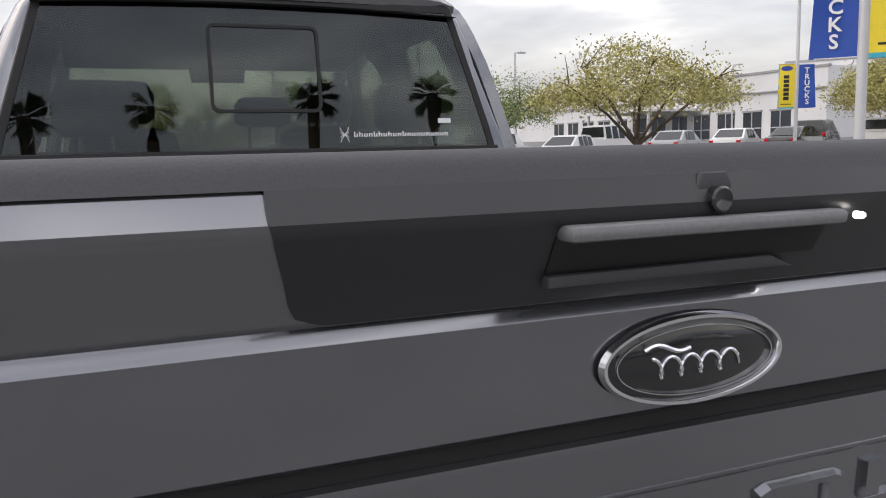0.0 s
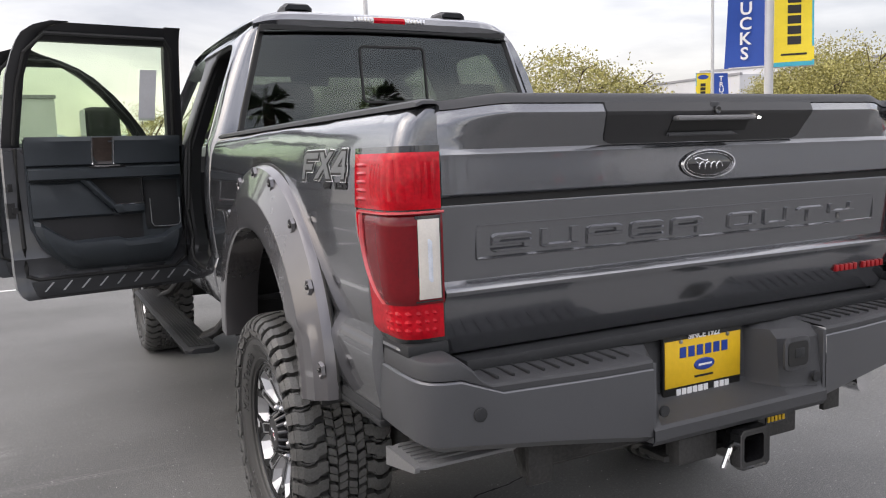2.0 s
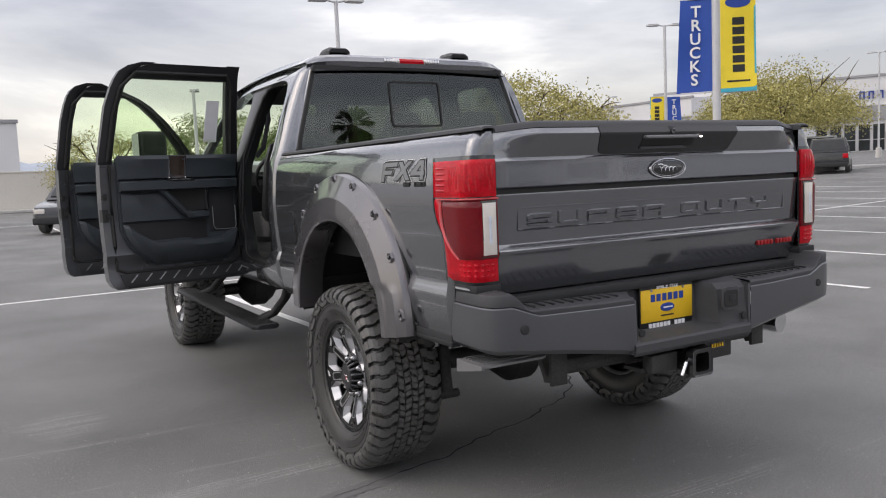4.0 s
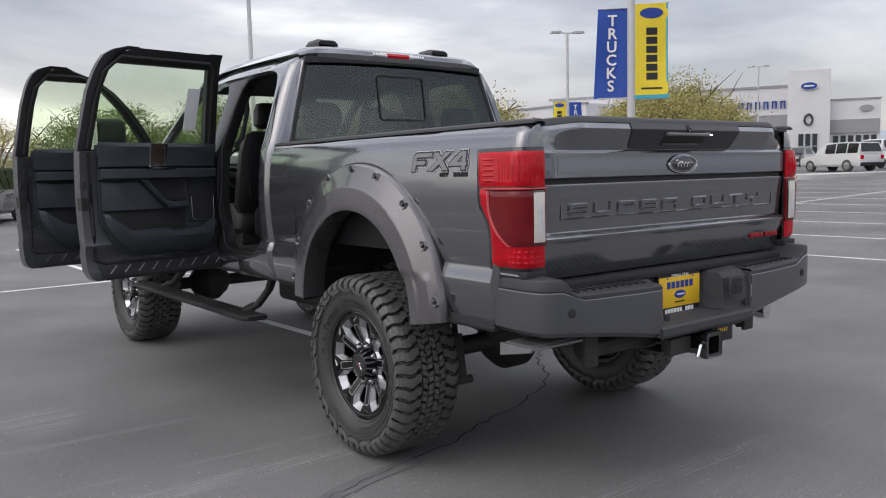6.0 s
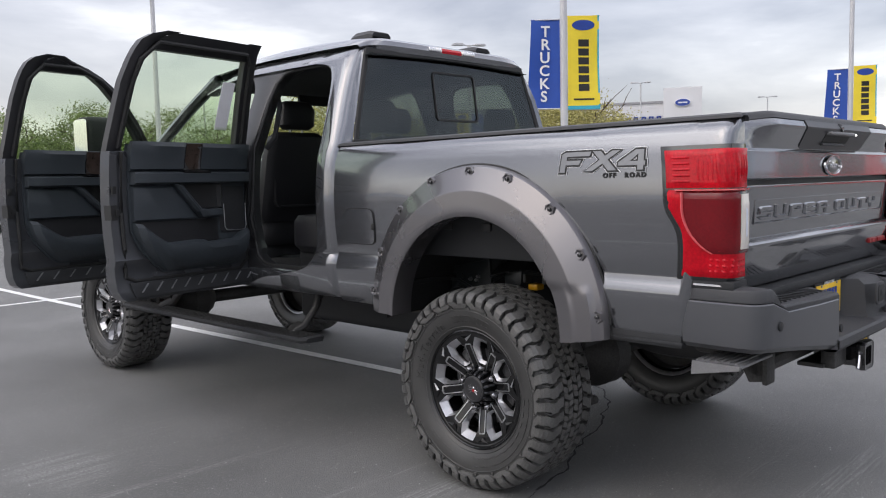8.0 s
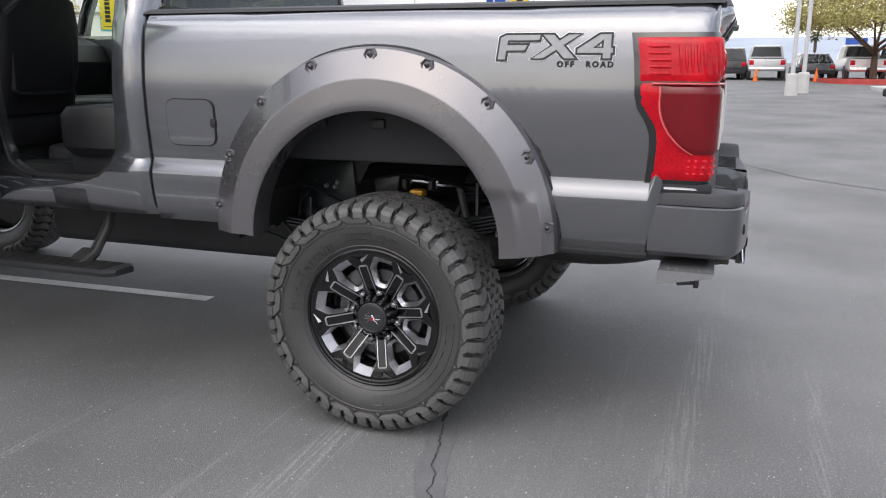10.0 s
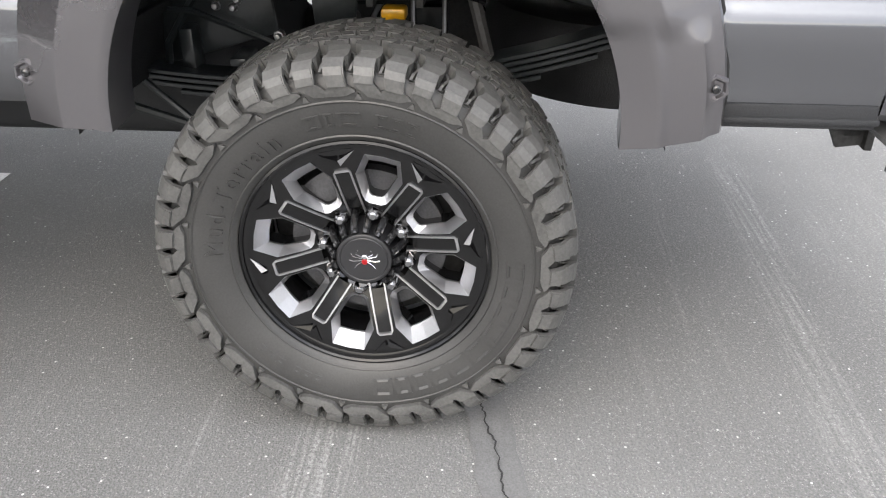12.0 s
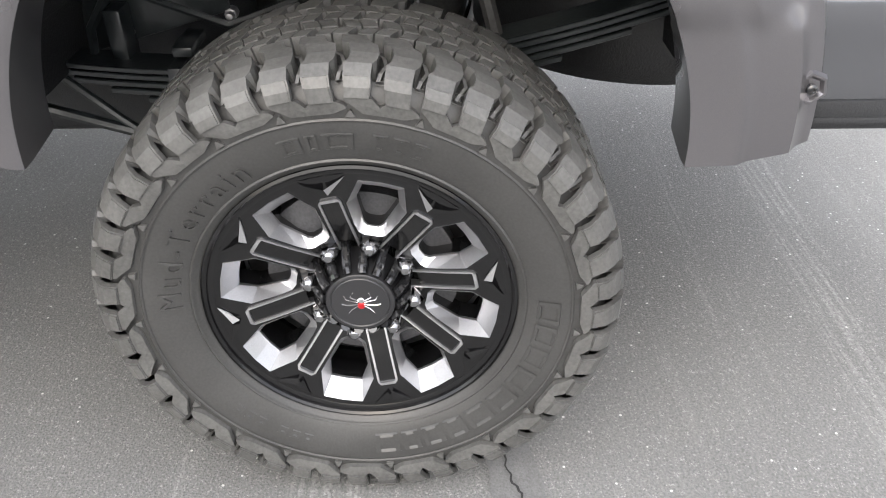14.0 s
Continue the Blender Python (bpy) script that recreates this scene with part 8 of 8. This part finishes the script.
# ---- parked vehicles ----
def car(x, y, turn, paint, kind, label, group="parked vehicles"):
    """A parked vehicle built along its own y (nose at +y)."""
    ob = thing("parked_car" if kind != "pickup" else "parked_pickup", x, y, ground_z(x, y), turn, label, "car" if kind != "pickup" else "pickup truck", group)
    Lh, W, H = {"suv": (2.35, 0.95, 1.74), "sedan": (2.40, 0.92, 1.46), "pickup": (2.90, 1.0, 1.92)}[kind]
    belt = H * 0.60
    low = 0.30 if kind != "pickup" else 0.45
    bm = bmesh.new()
    rows = []
    for t, zt, w in ((-1, belt * 0.80, 0.90), (-0.985, belt * 0.96, 0.96), (-0.9, belt, 1), (-0.4, belt, 1), (0.35, belt * 0.99, 1), (0.55, belt * 0.95, 1), (0.85, belt * 0.86, 0.97), (0.97, belt * 0.78, 0.92), (1, belt * 0.62, 0.86)):
        w *= W
        rows.append([(-w * 0.92, t * Lh, low), (-w, t * Lh, low + 0.12), (-w, t * Lh, zt * 0.72), (-w * 0.96, t * Lh, zt), (w * 0.96, t * Lh, zt), (w, t * Lh, zt * 0.72), (w, t * Lh, low + 0.12), (w * 0.92, t * Lh, low)])
    vs = grid(bm, rows, close_v=True)
    bm.faces.new(vs[0])
    bm.faces.new(vs[-1])
    part("body", bm, paint, ob)
    prof = {"suv": ((-0.97, belt), (-0.90, H * 0.97), (-0.5, H), (0.10, H * 0.985), (0.48, belt)), "sedan": ((-0.80, belt), (-0.42, H * 0.97), (-0.1, H), (0.15, H * 0.97), (0.52, belt)),
            "pickup": ((-0.22, belt), (-0.19, H * 0.97), (0.05, H), (0.30, H * 0.97), (0.52, belt))}[kind]
    bm = bmesh.new()
    rows = []
    for t, z in prof:
        top = (z - belt) / (H - belt)
        w = W * (0.95 - 0.17 * top)
        rows.append([(-W * 0.95, t * Lh, belt - 0.02), (-w, t * Lh, z), (w, t * Lh, z), (W * 0.95, t * Lh, belt - 0.02)])
    vs = grid(bm, rows)
    bm.faces.new(vs[0])
    bm.faces.new(vs[-1])
    part("cabin", bm, paint, ob)
    # windows stand just proud of the cabin
    bm = bmesh.new()

    def glass_quad(a, b, c, d):
        ngon(bm, [a, b, c, d])

    def side_pt(s, t, f):
        z0 = belt + 0.03
        zt = lerp([(q[0], q[1]) for q in prof], t)
        z = z0 + (zt - 0.07 - z0) * f
        top = (z - belt) / (H - belt)
        return (s * (W * (0.95 - 0.17 * top) + 0.012), t * Lh, z)

    t_in = [q[0] for q in prof]
    splits = [t_in[1] - 0.02 + (t_in[3] + 0.06 - t_in[1]) * k / 3 for k in range(4)]
    for s in (-1, 1):
        for a, b in zip(splits, splits[1:]):
            bm = bmesh.new()
            glass_quad(side_pt(s, a + 0.015, 0), side_pt(s, b - 0.015, 0), side_pt(s, b - 0.02, 1), side_pt(s, a + 0.02, 1))
            part("side_glass", bm, CARGLASS, ob)
    for (ta, za), (tb, zb), d in ((prof[0], prof[1], -0.02), (prof[-1], prof[-2], 0.02)):
        bm = bmesh.new()
        wa, wb = W * 0.82, W * 0.70
        za2, zb2 = za + (zb - za) * 0.12, za + (zb - za) * 0.88
        ya, yb = (ta + (tb - ta) * 0.12) * Lh + d, (ta + (tb - ta) * 0.88) * Lh + d
        ngon(bm, [(-wa, ya, za2 + 0.02), (wa, ya, za2 + 0.02), (wb, yb, zb2 + 0.02), (-wb, yb, zb2 + 0.02)])
        part("screen", bm, CARGLASS, ob)
    R = 0.36 if kind != "pickup" else 0.40
    for sx in (-1, 1):
        for ty in (-0.60, 0.60):
            wh = new("wheel")
            wh.parent = ob
            bm = bmesh.new()
            lathe(bm, [(-0.11, R * 0.6), (-0.12, R * 0.92), (-0.08, R), (0.08, R), (0.12, R * 0.92), (0.11, R * 0.6)], 24, (sx * (W - 0.10), ty * Lh, R))
            part("tyre", bm, RUBBER, wh)
            bm = bmesh.new()
            lathe(bm, [(sx * 0.09, 0.0), (sx * 0.10, 0.05), (sx * 0.085, R * 0.3), (sx * 0.11, R * 0.6)], 16, (sx * (W - 0.10), ty * Lh, R))
            part("rim", bm, STEEL, wh)
        bm = bmesh.new()
        box(bm, sx * W * 0.80 - 0.12, sx * W * 0.80 + 0.12, -Lh - 0.015, -Lh + 0.10, belt * 0.68, belt * 0.90, 0.02)
        part("tail_lamp", bm, LAMPRED, ob)
        bm = bmesh.new()
        box(bm, sx * W * 0.72 - 0.16, sx * W * 0.72 + 0.16, Lh * 0.95, Lh + 0.005, belt * 0.60, belt * 0.74, 0.02)
        part("headlamp", bm, LAMPWHITE, ob)
    for ty, nm in ((-1.0, "rear_bumper"), (1.0, "front_bumper")):
        bm = bmesh.new()
        box(bm, -W * 0.92, W * 0.92, ty * Lh - 0.07, ty * Lh + 0.07, low, low + 0.22, 0.04)
        part(nm, bm, BLACKPLASTIC if kind != "pickup" else CHROME, ob)
    if kind == "pickup":
        bm = bmesh.new()
        box(bm, -W * 0.85, W * 0.85, -Lh * 0.97, -Lh * 0.24, belt - 0.01, belt + 0.004)
        part("bed_opening", bm, CARBLACK, ob)
    return ob


WHITE_SUV = "white sport utility vehicle parked on the lot"
car(46.4, 20.4, -20, CARWHITE, "suv", WHITE_SUV)
car(64.7, 25.7, 85, CARWHITE, "pickup", "white pickup truck parked by the showroom")
car(59.0, 29.5, 100, CARBLACK, "sedan", "black sedan parked by the showroom")
car(46.0, 14.9, -96, CARBLACK, "pickup", "black pickup truck parked on the lot")
car(53.0, 19.0, -96, CARWHITE, "pickup", "white pickup truck parked beyond the black one")
for i, (paint, kind, lab) in enumerate(((CARBLACK, "suv", "black sport utility vehicle seen from behind"), (CARBLACK, "suv", "black sport utility vehicle seen from behind"), (CARSILVER, "pickup", "silver pickup truck seen from behind"),
                                        (CARBLACK, "sedan", "black sedan between two pickups"), (CARWHITE, "pickup", "white pickup truck seen from behind"), (CARBLACK, "suv", "black sport utility vehicle at the row's end"))):
    car(47.5, 0.75 - 1.9 * i if i < 2 else 0.75 - 1.9 * 1 - 2.45 * (i - 1) + 0.3, -90 + (0, 3, -2, 2, 1, -25)[i], paint, kind, lab)
car(22.8, -7.5, -19, CARRED, "suv", "bright red sport utility vehicle beside a kerbed island")
car(60.0, -13.0, -60, CARSILVER, "suv", "silver sport utility vehicle parked far off")
# rows by the service building
for x, y, trn, paint, kind, lab in ((24.8, 36.0, -75, CARWHITE, "pickup", "white crew-cab pickup truck in a parked row"), (20.0, 38.5, -60, CARWHITE, "suv", WHITE_SUV), (22.5, 35.0, -60, CARWHITE, "sedan", "white sedan in a parked row"),
                                    (30.5, 36.5, -60, CARSILVER, "sedan", "silver sedan in a parked row"), (33.5, 35.0, -60, CARWHITE, "sedan", "white sedan in a parked row"), (36.0, 33.0, -70, CARBLACK, "sedan", "dark sedan in a parked row"),
                                    (39.0, 30.0, -60, CARWHITE, "suv", WHITE_SUV), (41.5, 36.5, -60, CARBLACK, "suv", "black sport utility vehicle in a parked row"), (36.5, 22.5, -60, CARBLACK, "suv", "dark sport utility vehicle parked by a tree"),
                                    (39.5, 25.0, -60, CARSILVER, "pickup", "silver pickup truck parked by a tree"), (28.0, 39.0, -60, CARSILVER, "suv", "silver sport utility vehicle in a parked row")):
    car(x, y, trn, paint, kind, lab)
car(1.3, 26.4, 155, CARBLACK, "suv", "dark sport utility vehicle by the block wall")
car(5.6, 27.0, 165, CARSILVER, "suv", "silver sport utility vehicle by the block wall")
# vehicles behind the camera's start, mirrored in the paint
for i in range(7):
    car(-14 + i * 5.2, -20.0, (0, 180)[i % 2], (CARWHITE, CARSILVER, CARBLACK)[i % 3], ("suv", "pickup", "sedan")[i % 3], "parked vehicle in a far row across the lot")


# ---- kerbs, island, cones ----
def island(x, y, rx, ry, mat, label):
    ob = thing("kerb_island", x, y, ground_z(x, y), 0, label, "kerb", kind="structure")
    bm = bmesh.new()
    rows = []
    for k in range(40):
        a = 2 * math.pi * k / 40
        c, s = math.cos(a), math.sin(a)
        c, s = math.copysign(abs(c) ** 0.6, c), math.copysign(abs(s) ** 0.6, s)
        rows.append([(rx * c, ry * s, -0.3), (rx * c, ry * s, 0.13), ((rx - 0.03) * c, (ry - 0.03) * s, 0.15), ((rx - 0.15) * c, (ry - 0.15) * s, 0.15), (0, 0, 0.13)])
    grid(bm, rows, close_u=True)
    part("kerb_stone", bm, mat, ob)


island(40.0, 17.6, 5.0, 1.2, CURB, "pale concrete kerbed island on the lot")
island(44.5, -8.6, 4.5, 3.0, REDCURB, "red-painted kerbed island under a tree")
island(34.0, -7.4, 1.6, 0.7, CURB, "pale concrete kerb end")
island(40.0, 26.5, 6.0, 3.0, CURB, "pale concrete kerbed island under a tree")


def cone(x, y):
    ob = thing("traffic_cone", x, y, ground_z(x, y), 0, "orange traffic cone standing on the asphalt", "traffic cone", "traffic cones")
    bm = bmesh.new()
    box(bm, -0.18, 0.18, -0.18, 0.18, 0, 0.03, 0.006)
    part("base", bm, CONE, ob)
    bm = bmesh.new()
    lathe(bm, [(0.03, 0.13), (0.68, 0.03), (0.70, 0.0)], 20, axis="z")
    part("shaft", bm, CONE, ob)


for x, y in ((43.5, -0.15), (43.5, -2.6), (43.5, -5.6)):
    cone(x, y)
road_sign = thing("roadside_sign", 70.0, -11.5, ground_z(70, -11.5), 0, "blue and white sign board on a post", "sign")
bm = bmesh.new()
tube(bm, [(0, 0, 0), (0, 0, 1.9)], 0.1, 8)
part("post", bm, GALV, road_sign)
bm = bmesh.new()
box(bm, -0.1, 0.1, -0.8, 0.8, 1.4, 2.6, 0.02)
part("board", bm, BLUE, road_sign)
